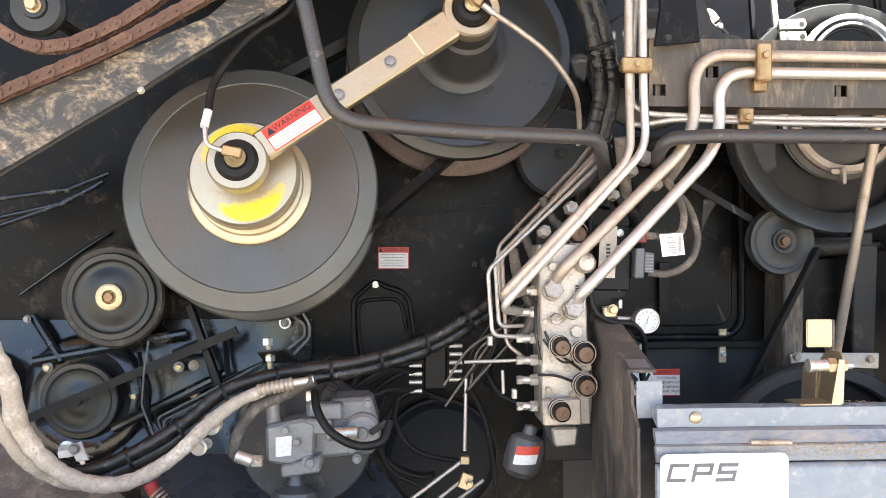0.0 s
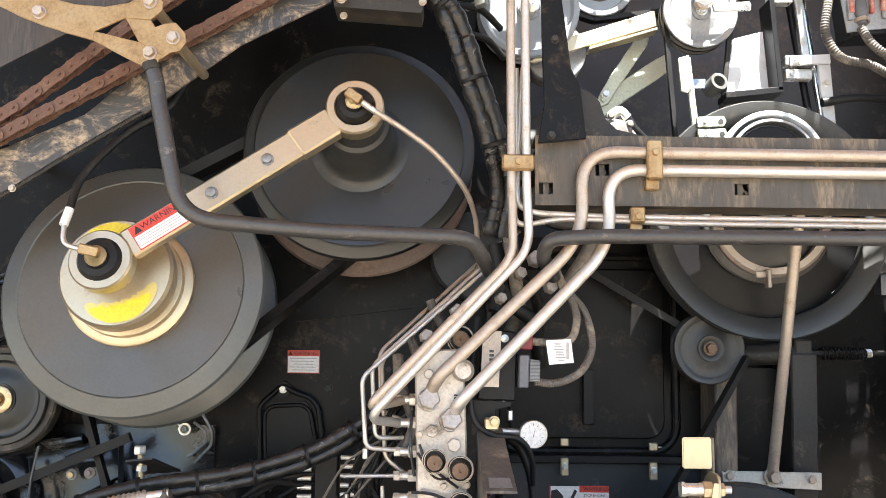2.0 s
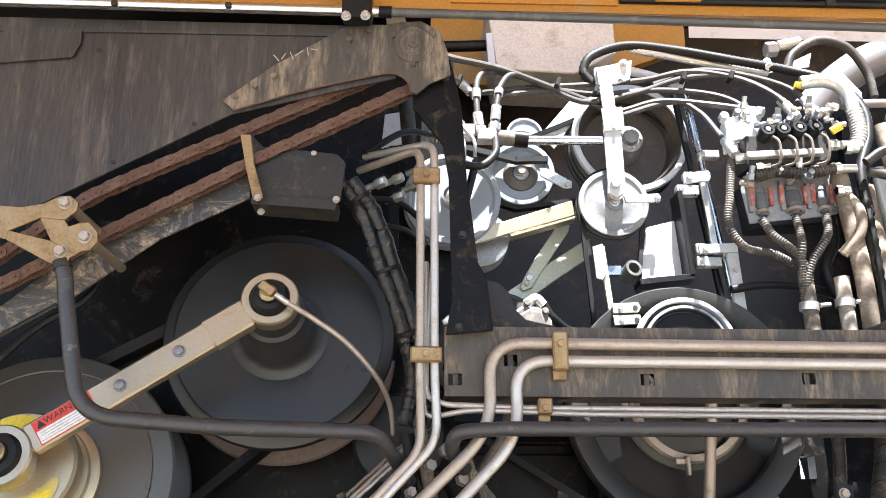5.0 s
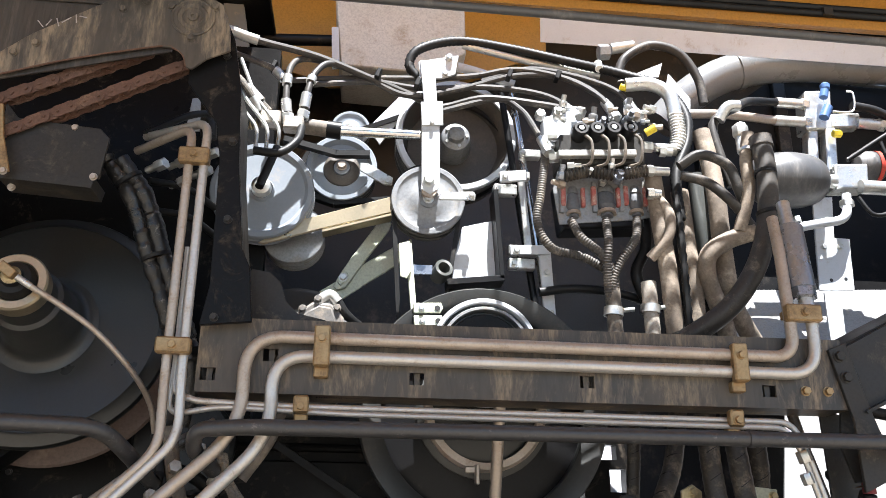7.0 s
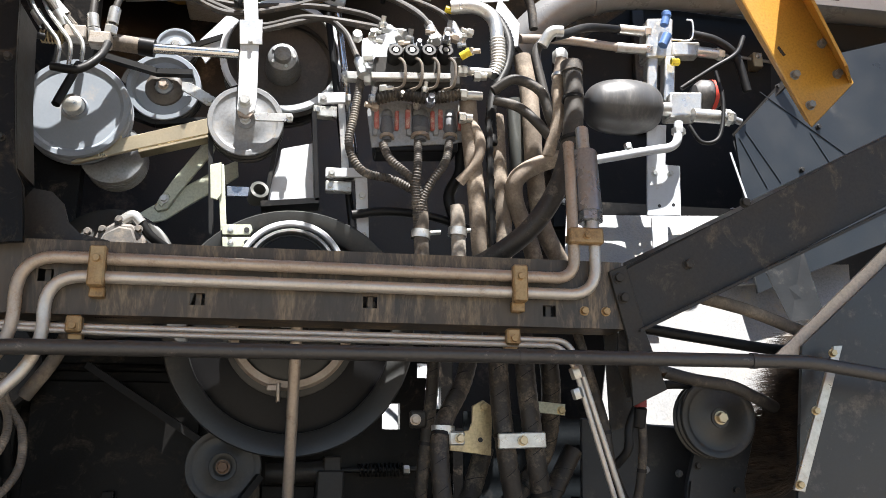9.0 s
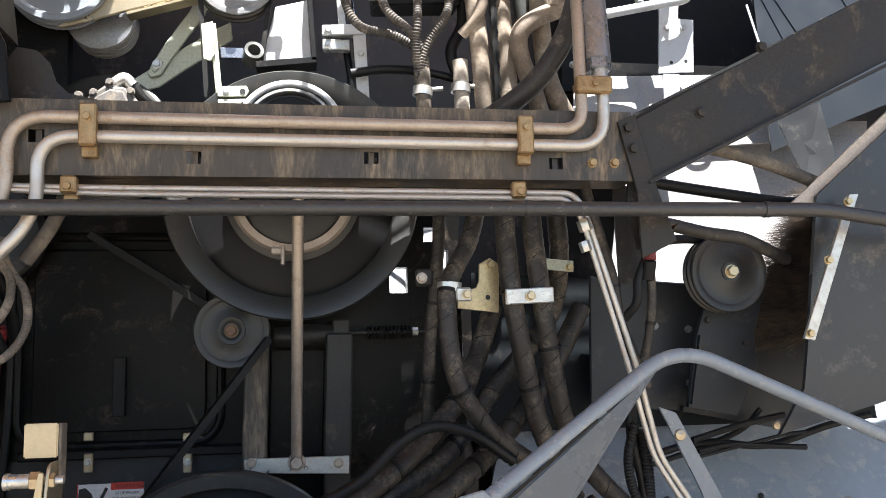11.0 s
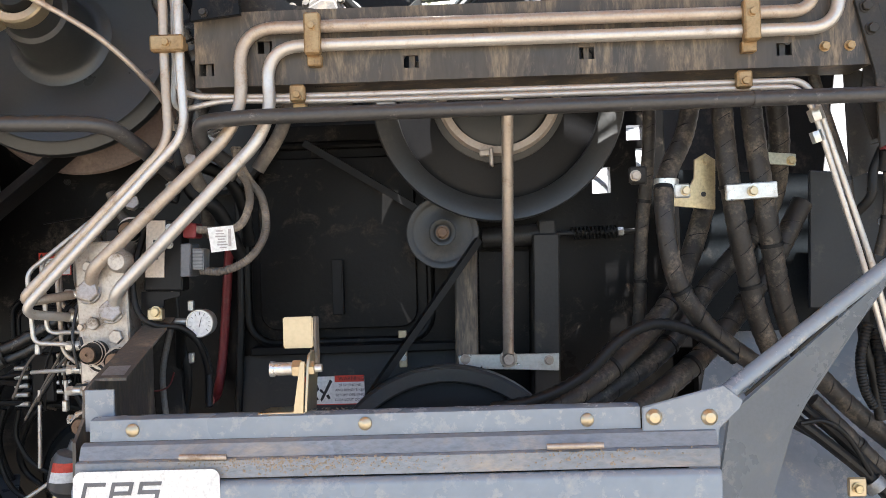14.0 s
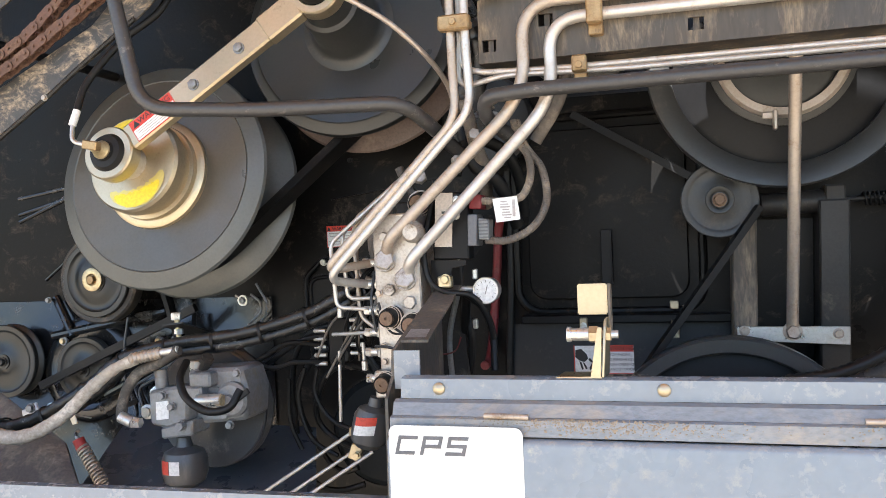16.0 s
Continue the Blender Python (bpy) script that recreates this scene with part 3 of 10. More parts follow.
# foot plate behind the small pump
g = Geo().prism([(0.558, 1.894), (0.550, 1.991), (0.564, 2.011), (0.597, 2.006), (0.619, 1.984), (0.629, 1.952), (0.651, 1.930), (0.702, 1.919), (0.735, 1.896)], 1.66, 1.666)
part("gusset", g, COLUMN, column)

# ---- shield, chain and guard rail ----
shield = thing("chain_shield", (0.001, 1.560, 2.321), "brushed dusty dark steel shield sheet over the chain drive", "shield")
g = Geo().prism([(-0.568, 1.962), (0.068, 2.320), (0.390, 2.406), (0.385, 2.508), (0.293, 2.524), (-0.698, 2.530)], 1.573, 1.577)
part("sheet", g, SHIELD, shield)
part("top_seam", Geo().bar((-0.690, 1.5705, 2.497), (0.290, 1.5705, 2.499), 0.004, 0.005), SHIELD, shield)
part("corner_piece", Geo().prism([(-0.40, 2.500), (-0.245, 2.503), (-0.242, 2.470), (-0.255, 2.436), (-0.40, 2.420)], 1.5660, 1.5690), SHIELD, shield, "dented corner piece")
for p in ((-0.151, 1.573, 2.214), (-0.003, 1.573, 2.297), (-0.207, 1.573, 2.456)):
    part("rivet", Geo().lathe(p, (0, -1, 0), [(0.005, 0), (0.0045, 0.002), (0.002, 0.003), (0, 0.003)], 12), COLUMN, shield)


PITCH = 0.0254


def link_mesh(name, off, with_roller):
    """One chain link along x: two plates, with pins and rollers on every other one."""
    g = Geo()
    outline = [(PITCH + 0.0105 * math.cos(radians(-90 + 22.5 * k)), 0.0115 * math.sin(radians(-90 + 22.5 * k))) for k in range(9)]
    outline = [(PITCH / 2, -0.0108)] + outline + [(PITCH / 2, 0.0108)]
    outline += [(0.0105 * math.cos(radians(90 + 22.5 * k)), 0.0115 * math.sin(radians(90 + 22.5 * k))) for k in range(9)]
    for s in (-1, 1):
        g.prism(outline, s * off - 0.0012, s * off + 0.0012)
    if with_roller:
        for x in (0, PITCH):
            g.lathe((x, -0.0075, 0), (0, 1, 0), [(0.008, 0), (0.008, 0.015)], 10)
            g.lathe((x, -0.0155, 0), (0, 1, 0), [(0.0032, 0), (0.0036, 0.002), (0.0036, 0.029), (0.0032, 0.031)], 8)
    return mesh_of(name, g, RUST, Vector())


LINKS = (link_mesh("inner_link", 0.0085, True), link_mesh("outer_link", 0.0115, False))


def chain_run(name, pts, label):
    """A run of roller chain, link by link."""
    line = evenly([Vector(p) for p in bend(pts, 0.05, 8)], PITCH)
    t = thing(name, pts[0], label, "chain", "drive chain runs")
    for i, (a, b) in enumerate(zip(line, line[1:])):
        o = new("link", LINKS[i % 2])
        o.parent = t
        d = b - a
        o.matrix_local = Matrix.Translation(a - Vector(pts[0])) @ Matrix.Rotation(-math.atan2(d.z, d.x), 4, "Y")


chain_run("roller_chain", [(0.340, 1.600, 2.419), (-0.193, 1.600, 2.154), (-0.485, 1.600, 1.922), (-0.599, 1.600, 1.869), (-0.667, 1.600, 1.868), (-0.757, 1.600, 1.925), (-0.837, 1.600, 1.973)], "rusty brown roller chain, upper run under the shield")
chain_run("roller_chain", [(0.422, 1.600, 2.394), (0.128, 1.600, 2.238), (-0.515, 1.600, 1.871), (-0.717, 1.600, 1.782), (-0.916, 1.600, 1.690)], "rusty brown roller chain, lower run above the guard rail")
sprocket = thing("chain_idler", (-0.659, 1.620, 1.938), "small dark idler wheel with a zinc bolt inside the chain bend", "idler")
c = Vector((-0.651, 1.600, 1.941))
part("wheel", Geo().lathe(c, (0, -1, 0), [(0.05, -0.012), (0.052, 0.0), (0.045, 0.01), (0.024, 0.012), (0.022, 0.018), (0, 0.018)], 28), DARKGREY, sprocket)
part("bolt", Geo().bolt(c + Vector((0, -0.018, 0)), across=0.02, h=0.014), GOLD, sprocket)
part("axle", Geo().cyl(c, c + Vector((0, 0.5, 0)), 0.012), COLUMN, sprocket)

rail = thing("guard_rail", (-0.182, 1.620, 1.971), "scratched dark guard rail with dried mud", "guard")
g = Geo().prism([(-0.934, 1.663), (-0.731, 1.766), (-0.348, 1.938), (-0.195, 2.073), (0.103, 2.215), (0.105, 2.162), (-0.064, 2.075), (-0.232, 1.944), (-0.421, 1.825), (-0.731, 1.643), (-0.934, 1.527)], 1.625, 1.631)
part("face", g, SCRATCH, rail, bevel=0.001)
g = Geo().prism([(0.106, 2.190), (0.102, 2.292), (0.128, 2.262), (0.276, 2.249), (0.294, 2.230), (0.286, 2.150), (0.124, 2.152)], 1.598, 1.604)
part("end_plate", g, COLUMN, rail, "dark dusty end plate", bevel=0.001)
g = Geo().prism([(0.114, 2.150), (0.186, 2.153), (0.281, 2.148), (0.277, 2.128), (0.115, 2.139)], 1.590, 1.66)
part("lower_fold", g, COLUMN, rail)
g = Geo().tube(evenly(flow([(-0.769, 1.625, 1.611), (-0.626, 1.625, 1.701), (-0.472, 1.625, 1.795), (-0.378, 1.625, 1.857), (-0.241, 1.625, 1.942)], 6), 0.0022), 0.0048, 8, ribs=0.22)
part("edge_strip", g, COLUMN, rail, "ribbed rubber edge strip")
g = Geo().prism([(0.088, 2.276), (0.109, 2.276), (0.119, 2.215), (0.141, 2.145), (0.122, 2.140), (0.103, 2.209)], 1.572, 1.578)
part("strap", g, BRONZE, rail, "bronze-coloured strap over the chain", bevel=0.001)
for p in ((0.131, 1.572, 2.144), (0.279, 1.590, 2.149), (0.130, 1.620, 2.133), (0.230, 1.600, 2.248), (-0.471, 1.622, 1.796)):
    part("bolt", Geo().bolt(p, across=0.010, h=0.005), TARNISH, rail)

bracket = thing("gold_bracket", (-0.161, 1.430, 1.987), "yellow zinc-plated bracket with a three-cornered opening", "bracket")
g = Geo()
for poly in ([(0, 168), (40, 183), (80, 197), (120, 208), (160, 211), (190, 205), (210, 193), (225, 192), (237, 203), (236, 215), (222, 230), (188, 227), (148, 247), (145, 260), (110, 250), (80, 240), (50, 228), (20, 212), (0, 206)],
             [(188, 227), (222, 230), (228, 240), (240, 235), (255, 233), (268, 248), (270, 262), (262, 275), (250, 277), (243, 283), (207, 262)],
             [(148, 247), (207, 262), (243, 283), (235, 287), (233, 294), (220, 299), (207, 294), (180, 279), (145, 260)]):
    g.prism([(-0.167 + (u_ - 220) * 0.00124, 2.075 - (v_ - 204) * 0.00117) for u_, v_ in poly], 1.428, 1.433)
part("plate", g, BRONZE, bracket, bevel=0.0008)
for p in ((-0.167, 1.428, 2.075), (-0.126, 1.428, 2.014), (-0.163, 1.428, 1.988), (-0.348, 1.428, 2.055)):
    part("bolt", Geo().bolt(p, across=0.016, h=0.010), TARNISH, bracket)
for p in ((-0.169, 1.434, 2.077), (-0.129, 1.434, 2.016)):
    part("spacer", Geo().cyl(p, Vector(p) + Vector((0, 0.19, 0)), 0.009), PALEGOLD, bracket)

# ---- bent black tubes in front ----
TUBE_A = [(-0.164, 1.437, 1.974), (-0.153, 1.437, 1.940), (-0.152, 1.440, 1.923), (-0.106, 1.440, 1.717), (0.114, 1.470, 1.702), (0.370, 1.520, 1.701), (0.395, 1.600, 1.671), (0.427, 1.680, 1.625)
]
TUBE_B = [(0.530, 1.660, 1.647), (0.500, 1.600, 1.677), (0.509, 1.565, 1.706), (0.592, 1.560, 1.711), (1.205, 1.560, 1.712), (2.008, 1.560, 1.713), (2.6, 1.57, 1.63)
]
bt_ = thing("bent_black_tube", TUBE_A[3], "worn black tube bent from the gold bracket across the discs", "tube")
line_a = bend([Vector(p) for p in TUBE_A], 0.06)
part("tube", Geo().tube(line_a, 0.0135, 20), WORNTUBE, bt_)
part("end_sleeve", Geo().cyl(line_a[0], line_a[0].lerp(line_a[1], 0.5), 0.0155), COLUMN, bt_, "dark end sleeve")
lh_ = thing("long_black_hose", TUBE_B[4], "long dusty black hose across the front of the beam", "hose")
line_b = bend([Vector(p) for p in TUBE_B], 0.03)
part("hose", Geo().tube(line_b, 0.0133, 20), WORNTUBE, lh_)
for f in (0.30, 0.86):
    p = Vector(TUBE_B[4]).lerp(Vector(TUBE_B[5]), f)
    part("clip", Geo().ring(p, (1, 0, 0), [(0.0134, -0.006), (0.0150, -0.006), (0.0150, 0.006), (0.0134, 0.006)], 24).box(p + Vector((0, 0.030, 0.004)), (0.012, 0.036, 0.005)), WORNTUBE, lh_, "black retaining clip")


# ---- variators ----
def sheave(parent, at, axis, prof, material, name, label=""):
    return part(name, Geo().lathe(at, axis, prof, 72), material, parent, label)


v1c, v1h = Vector((-0.2915, 1.759, 1.628)), Vector((-0.287, 1.559, 1.667))
a1 = (v1h - v1c).normalized()
v1 = thing("variator_pulley", v1c, "large grey variator pulley with a zinc hub and yellow paint marks", "pulley", "variator pulleys")
sheave(v1, v1c, a1, [(0.09, 0.0042), (0.205, 0.0046), (0.2185, 0.0040), (0.219, 0.003), (0.219, -0.02)], WARMGREY, "front_face", "warm grey disc face")
part("front_rim", Geo().ring(v1c, a1, [(0.2195, 0.0028), (0.222, 0.0038), (0.255, -0.008), (0.259, -0.014), (0.253, -0.024), (0.20, -0.045), (0.12, -0.05), (0.12, -0.03), (0.2195, -0.02)], 80), GREY, v1, "blue-grey disc rim")
sheave(v1, v1c, a1, [(0.06, -0.10), (0.10, -0.115), (0.20, -0.14), (0.255, -0.165), (0.259, -0.172), (0.251, -0.182), (0.12, -0.19)], GREY, "rear_sheave")
sheave(v1, v1c, a1, [(0.124, 0.004), (0.124, 0.016), (0.118, 0.021), (0.109, 0.022), (0.107, 0.034), (0.098, 0.036), (0.096, 0.058), (0.104, 0.062)], PALEGOLD, "hub_flange")
sheave(v1, v1c, a1, [(0.1045, 0.062), (0.106, 0.064), (0.106, 0.092), (0.101, 0.099), (0.05, 0.101)], PALEGOLD, "hub_drum")
sheave(v1, v1c, a1, [(0.036, 0.098), (0.036, 0.185), (0.030, 0.188)], STEEL, "shaft")
sheave(v1, v1c, a1, [(0.037, 0.165), (0.040, 0.182), (0.034, 0.192), (0.022, 0.194), (0.020, 0.20)], RUBBER, "seal", "black bearing seal")
sheave(v1, v1c, a1, [(0.019, 0.192), (0.019, 0.204), (0.014, 0.21), (0.010, 0.23), (0, 0.23)], GOLD, "shaft_end")
s1 = a1.orthogonal().normalized()
u1 = a1.cross(s1)


def sector(c, axis, r0, r1, a_from, a_to, h, seed, n=26):
    """A brushed patch of paint on a flange, rounded off at its ends; degrees from +x towards +z."""
    d = Vector(axis).normalized()
    ex = (Vector((1, 0, 0)) - d * d.x).normalized()
    ez = ex.cross(d)
    ez = ez if ez.z > 0 else -ez
    rng = random.Random(seed)
    v, mid = [], (r0 + r1) / 2
    for i in range(n + 1):
        f = math.sin(math.pi * (i + 0.15) / (n + 0.3)) ** 0.5
        a = radians(a_from + (a_to - a_from) * i / n)
        e = ex * math.cos(a) + ez * math.sin(a)
        for q in (mid - (mid - r0) * f * rng.uniform(0.62, 1.0), mid + (r1 - mid) * f * rng.uniform(0.88, 1.0)):
            v.append(c + d * h + e * q)
    return Geo().add(v, [(2 * i, 2 * i + 1, 2 * i + 3, 2 * i + 2) for i in range(n)])


for turn in (0, 180):
    part("paint_mark", sector(v1c, a1, 0.055, 0.1000, -126 + turn, -14 + turn, 0.1016, 3 + turn), PALEYELLOW, v1, "thin yellow paint smear")
    part("paint_mark", sector(v1c, a1, 0.061, 0.0985, -116 + turn, -30 + turn, 0.1022, 4 + turn), YELLOWMARK, v1, "bright yellow paint mark")

v2h, v2c = Vector((0.152, 1.640, 1.970)), Vector((0.144, 1.850, 1.935))
a2 = (v2h - v2c).normalized()
v2 = thing("variator_pulley", v2c, "large dark variator pulley with a tapered hub", "pulley", "variator pulleys")
L2 = (v2h - v2c).length
sheave(v2, v2c, a2, [(0.09, 0.004), (0.215, 0.008), (0.22, 0.008), (0.225, 0.003), (0.244, -0.004), (0.247, -0.010), (0.246, -0.02), (0.18, -0.04), (0.08, -0.07)], DARKGREY, "front_sheave")
sheave(v2, v2c, a2, [(0.06, -0.09), (0.12, -0.10), (0.20, -0.118), (0.246, -0.13), (0.250, -0.136), (0.244, -0.15), (0.1, -0.16)], DUSTRED, "rear_sheave", "rear disc with brown dust")
sheave(v2, v2c, a2, [(0.104, 0.0065), (0.092, 0.009), (0.083, 0.015), (0.077, 0.026), (0.073, 0.045), (0.070, 0.075), (0.067, 0.105), (0.064, 0.122), (0.056, 0.128), (0.053, L2 - 0.05)], MIDGREY, "tapered_hub")
sheave(v2, v2c, a2, [(0.034, L2 - 0.055), (0.037, L2 - 0.012), (0.030, L2), (0.020, L2 + 0.002), (0.018, L2 + 0.010)], RUBBER, "seal", "black bearing seal")
sheave(v2, v2c, a2, [(0.017, L2), (0.017, L2 + 0.012), (0.011, L2 + 0.018), (0.009, L2 + 0.03), (0, L2 + 0.03)], GOLD, "shaft_end")

# link arm between the hubs
e1, e2 = v1c + a1 * 0.165, v2c + a2 * (L2 - 0.03)
arm = thing("variator_link", (e1 + e2) / 2, "yellow zinc-plated arm joining both variator hubs", "arm")
for c, ax in ((e1, a1), (e2, a2)):
    g = Geo().ring(c, ax, [(0.037, -0.018), (0.054, -0.018), (0.056, -0.015), (0.056, 0.013), (0.053, 0.017), (0.040, 0.017), (0.037, 0.013)], 48)
    part("eye", g, PALEGOLD, arm)
dirn = (e2 - e1).normalized()
out = (a1 + a2).normalized()
g = Geo().bar(e1 + dirn * 0.05, e2 - dirn * 0.125, 0.026, 0.056, up=dirn.cross(out))
part("long_bar", g, PALEGOLD, arm, bevel=0.004)
g = Geo().bar(e2 - dirn * 0.135, e2 - dirn * 0.048, 0.032, 0.060, up=dirn.cross(out))
part("end_bar", g, PALEGOLD, arm, bevel=0.004)
outn = (out - dirn * out.dot(dirn)).normalized()
for f in (0.42, 0.64):
    p = e1.lerp(e2, f) + outn * 0.013
    part("bolt", Geo().bolt(p, outn, 0.017, 0.007), CAST, arm, "grey flanged bolt")
upn = outn.cross(dirn) * -1
upn = upn if upn.z > 0 else -upn
lab = e1.lerp(e2, 0.225) + outn * 0.0132
g = decal(Geo(), lab + upn * 0.013, dirn, upn, 0.108, 0.020, 0.0)
part("label_head", g, REDLABEL, arm, "red warning label heading")
g = decal(Geo(), lab - upn * 0.011, dirn, upn, 0.108, 0.028, 0.0)
part("label_border", g, REDLABEL, arm)
g = decal(Geo(), lab - upn * 0.0105, dirn, upn, 0.104, 0.025, 0.0008)
part("label_field", g, WHITE, arm)
lettering("WARNING", 0.017, lab + upn * 0.013 + dirn * 0.008, dirn, upn, INK, arm, lift=0.001)
g = Geo().add([lab + upn * 0.006 - dirn * 0.048 + outn * 0.001, lab + upn * 0.006 - dirn * 0.032 + outn * 0.001, lab + upn * 0.021 - dirn * 0.040 + outn * 0.001], [(0, 1, 2)])
part("warning_triangle", g, INK, arm)
g = Geo()
for k in range(4):
    decal(g, lab - upn * (0.003 + 0.0052 * k) - dirn * (0.004 * (k % 2)), dirn, upn, 0.094 - 0.01 * (k % 3), 0.0012, 0.0015, 0.0002)
part("print_lines", g, PALEINK, arm)

# belt round both variators
def belt_loop(name, c1, r1, c2, r2, ax, width, thick, label, crossed=False):
    """A V-belt round two wheels, in the plane across ax."""
    ax = Vector(ax).normalized()
    c1, c2 = Vector(c1), Vector(c2)
    d = c2 - c1
    d -= ax * d.dot(ax)
    D = d.length
    d.normalize()
    n = ax.cross(d)
    th = math.acos(max(-1, min(1, (r1 - r2) / D)))
    pts = []
    for i in range(25):
        a = th + (2 * math.pi - 2 * th) * i / 24
        pts.append((c1, r1, a))
    for i in range(25):
        a = -th + 2 * th * i / 24
        pts.append((c2, r2, a))
    base = c1
    loop = []
    for c, r, a in pts:
        e = d * math.cos(a) + n * math.sin(a)
        cc = base if c is c1 else base + d * D
        loop.append((cc + e * r, e))
    v, f, m = [], [], len(loop)
    for p, e in loop:
        v += [p - ax * width / 2, p + ax * width / 2, p + ax * width * 0.36 - e * thick, p - ax * width * 0.36 - e * thick]
    for i in range(m):
        a, b = 4 * i, 4 * ((i + 1) % m)
        for k in range(4):
            f.append((a + k, a + (k + 1) % 4, b + (k + 1) % 4, b + k))
    return single(name, Geo().add(v, f), RUBBER, label, "belt", smooth=50)


belt_loop("variator_belt", v1c - a1 * 0.095, 0.215, v2c - a2 * 0.075, 0.165, (a1 + a2), 0.055, 0.022, "wide black variator belt round both discs")

# grease lines
line = thing("grease_line", (-0.290, 1.535, 1.672), "black grease hose with a white crimped end and brass elbow", "hose", "grease lines")
tip = v1c + a1 * 0.232
part("elbow", Geo().box(tip, (0.034, 0.018, 0.018), Matrix.Rotation(radians(12), 3, "Y")), BRONZE, line, "dull brass elbow", bevel=0.002)
part("pipe", Geo().tube(bend([tip + Vector((-0.014, 0, 0.002)), (-0.332, 1.530, 1.683), (-0.336, 1.540, 1.720)], 0.015), 0.0045), ZINC, line, "zinc pipe end")
part("crimp", Geo().cyl((-0.337, 1.540, 1.717), (-0.332, 1.550, 1.748), 0.0078), WHITE, line, "white crimped sleeve")
part("tube", Geo().tube(flow([(-0.332, 1.550, 1.748), (-0.327, 1.570, 1.799), (-0.300, 1.600, 1.857), (-0.263, 1.630, 1.909), (-0.203, 1.660, 1.964), (-0.180, 1.700, 2.052)]), 0.0075), RUBBER, line)
line = thing("grease_line", (0.161, 1.620, 1.967), "clear tan grease tube with a brass elbow", "hose", "grease lines")
tip = v2h + a2 * 0.03
part("elbow", Geo().box(tip, (0.032, 0.018, 0.018), Matrix.Rotation(radians(35), 3, "Y")), BRONZE, line, "dull brass elbow", bevel=0.002)
part("crimp", Geo().cyl((0.168, 1.615, 1.965), (0.191, 1.625, 1.951), 0.0062), ZINC, line)
part("tube", Geo().tube(flow([(0.191, 1.625, 1.951), (0.246, 1.640, 1.920), (0.306, 1.660, 1.879), (0.361, 1.700, 1.822), (0.386, 1.760, 1.774), (0.393, 1.800, 1.722)]), 0.0055), TARNISH, line)

# corrugated cable bundle behind the column
bundle = thing("cable_bundle", (0.408, 1.720, 1.872), "black taped cable bundle with flaking tape and ties", "cable")
mid = flow([(0.285, 1.660, 2.219), (0.337, 1.680, 2.150), (0.379, 1.700, 2.039), (0.417, 1.720, 1.940), (0.444, 1.760, 1.834), (0.427, 1.780, 1.733)], 10)
for k, (dx, dy) in enumerate(((-0.013, 0.0), (0.013, 0.004))):
    run = evenly([p + Vector((dx, dy, 0)) for p in mid], 0.005)
    part("conduit", Geo().tube(run, [0.0165 * (1 + 0.20 * noise.noise(p * 60) + 0.16 * noise.noise(p * 170)) for p in run], 14), TAPE, bundle)
for i in (6, 20, 32):
    part("tie", Geo().tube([mid[i] - (mid[i + 1] - mid[i]).normalized() * 0.004, mid[i] + (mid[i + 1] - mid[i]).normalized() * 0.003], 0.029, 16), RUBBER, bundle)


# ---- steel pipework ----
def pipe(name, pts, r, material, label, rad=0.045, group="steel pipes"):
    return single(name, Geo().tube(bend(pts, rad, 9), r, 16), material, label, "pipe", group)


pipe("steel_pipe", [(1.563, 1.600, 1.955), (1.565, 1.600, 1.867), (0.571, 1.600, 1.872), (0.576, 1.600, 1.712), (0.310, 1.575, 1.457), (0.299, 1.620, 1.421)], 0.0112, TARNISH, "tarnished thick hydraulic pipe running down to the valve block", 0.07)
pipe("steel_pipe", [(1.606, 1.600, 1.957), (1.606, 1.600, 1.836), (0.617, 1.600, 1.839), (0.627, 1.600, 1.701), (0.351, 1.575, 1.417), (0.339, 1.620, 1.386)], 0.0112, STEEL, "bright thick hydraulic pipe running down to the valve block", 0.07)
pipe("steel_pipe", [(0.311, 1.720, 2.264), (0.440, 1.600, 2.263), (0.442, 1.590, 2.198), (0.444, 1.590, 1.818), (0.448, 1.590, 1.676), (0.191, 1.560, 1.407), (0.252, 1.640, 1.418)], 0.0082, TARNISH, "upright steel pipe bent down to the valve block", 0.035)
pipe("steel_pipe", [(0.322, 1.730, 2.300), (0.468, 1.600, 2.276), (0.469, 1.590, 2.199), (0.471, 1.590, 1.819), (0.477, 1.590, 1.691), (0.195, 1.560, 1.390), (0.245, 1.640, 1.378)], 0.0082, STEEL, "upright steel pipe bent down to the valve block", 0.035)
# thin pair along the beam
pipe("thin_steel_pipe", [(0.454, 1.612, 2.031), (0.456, 1.612, 1.774), (0.489, 1.612, 1.759), (0.621, 1.612, 1.754), (0.746, 1.612, 1.753), (1.549, 1.612, 1.750), (1.571, 1.612, 1.701), (1.655, 1.620, 1.431), (1.695, 1.630, 1.271), (1.789, 1.640, 1.132)], 0.0058, STEEL, "thin bright pipe along the beam", 0.03)
pipe("thin_steel_pipe", [(0.467, 1.612, 2.032), (0.450, 1.612, 1.733), (0.539, 1.605, 1.749), (0.747, 1.606, 1.742), (1.533, 1.606, 1.739), (1.559, 1.606, 1.700), (1.638, 1.615, 1.431), (1.680, 1.625, 1.272), (1.772, 1.635, 1.129)], 0.0052, STEEL, "thin bright pipe along the beam", 0.03)
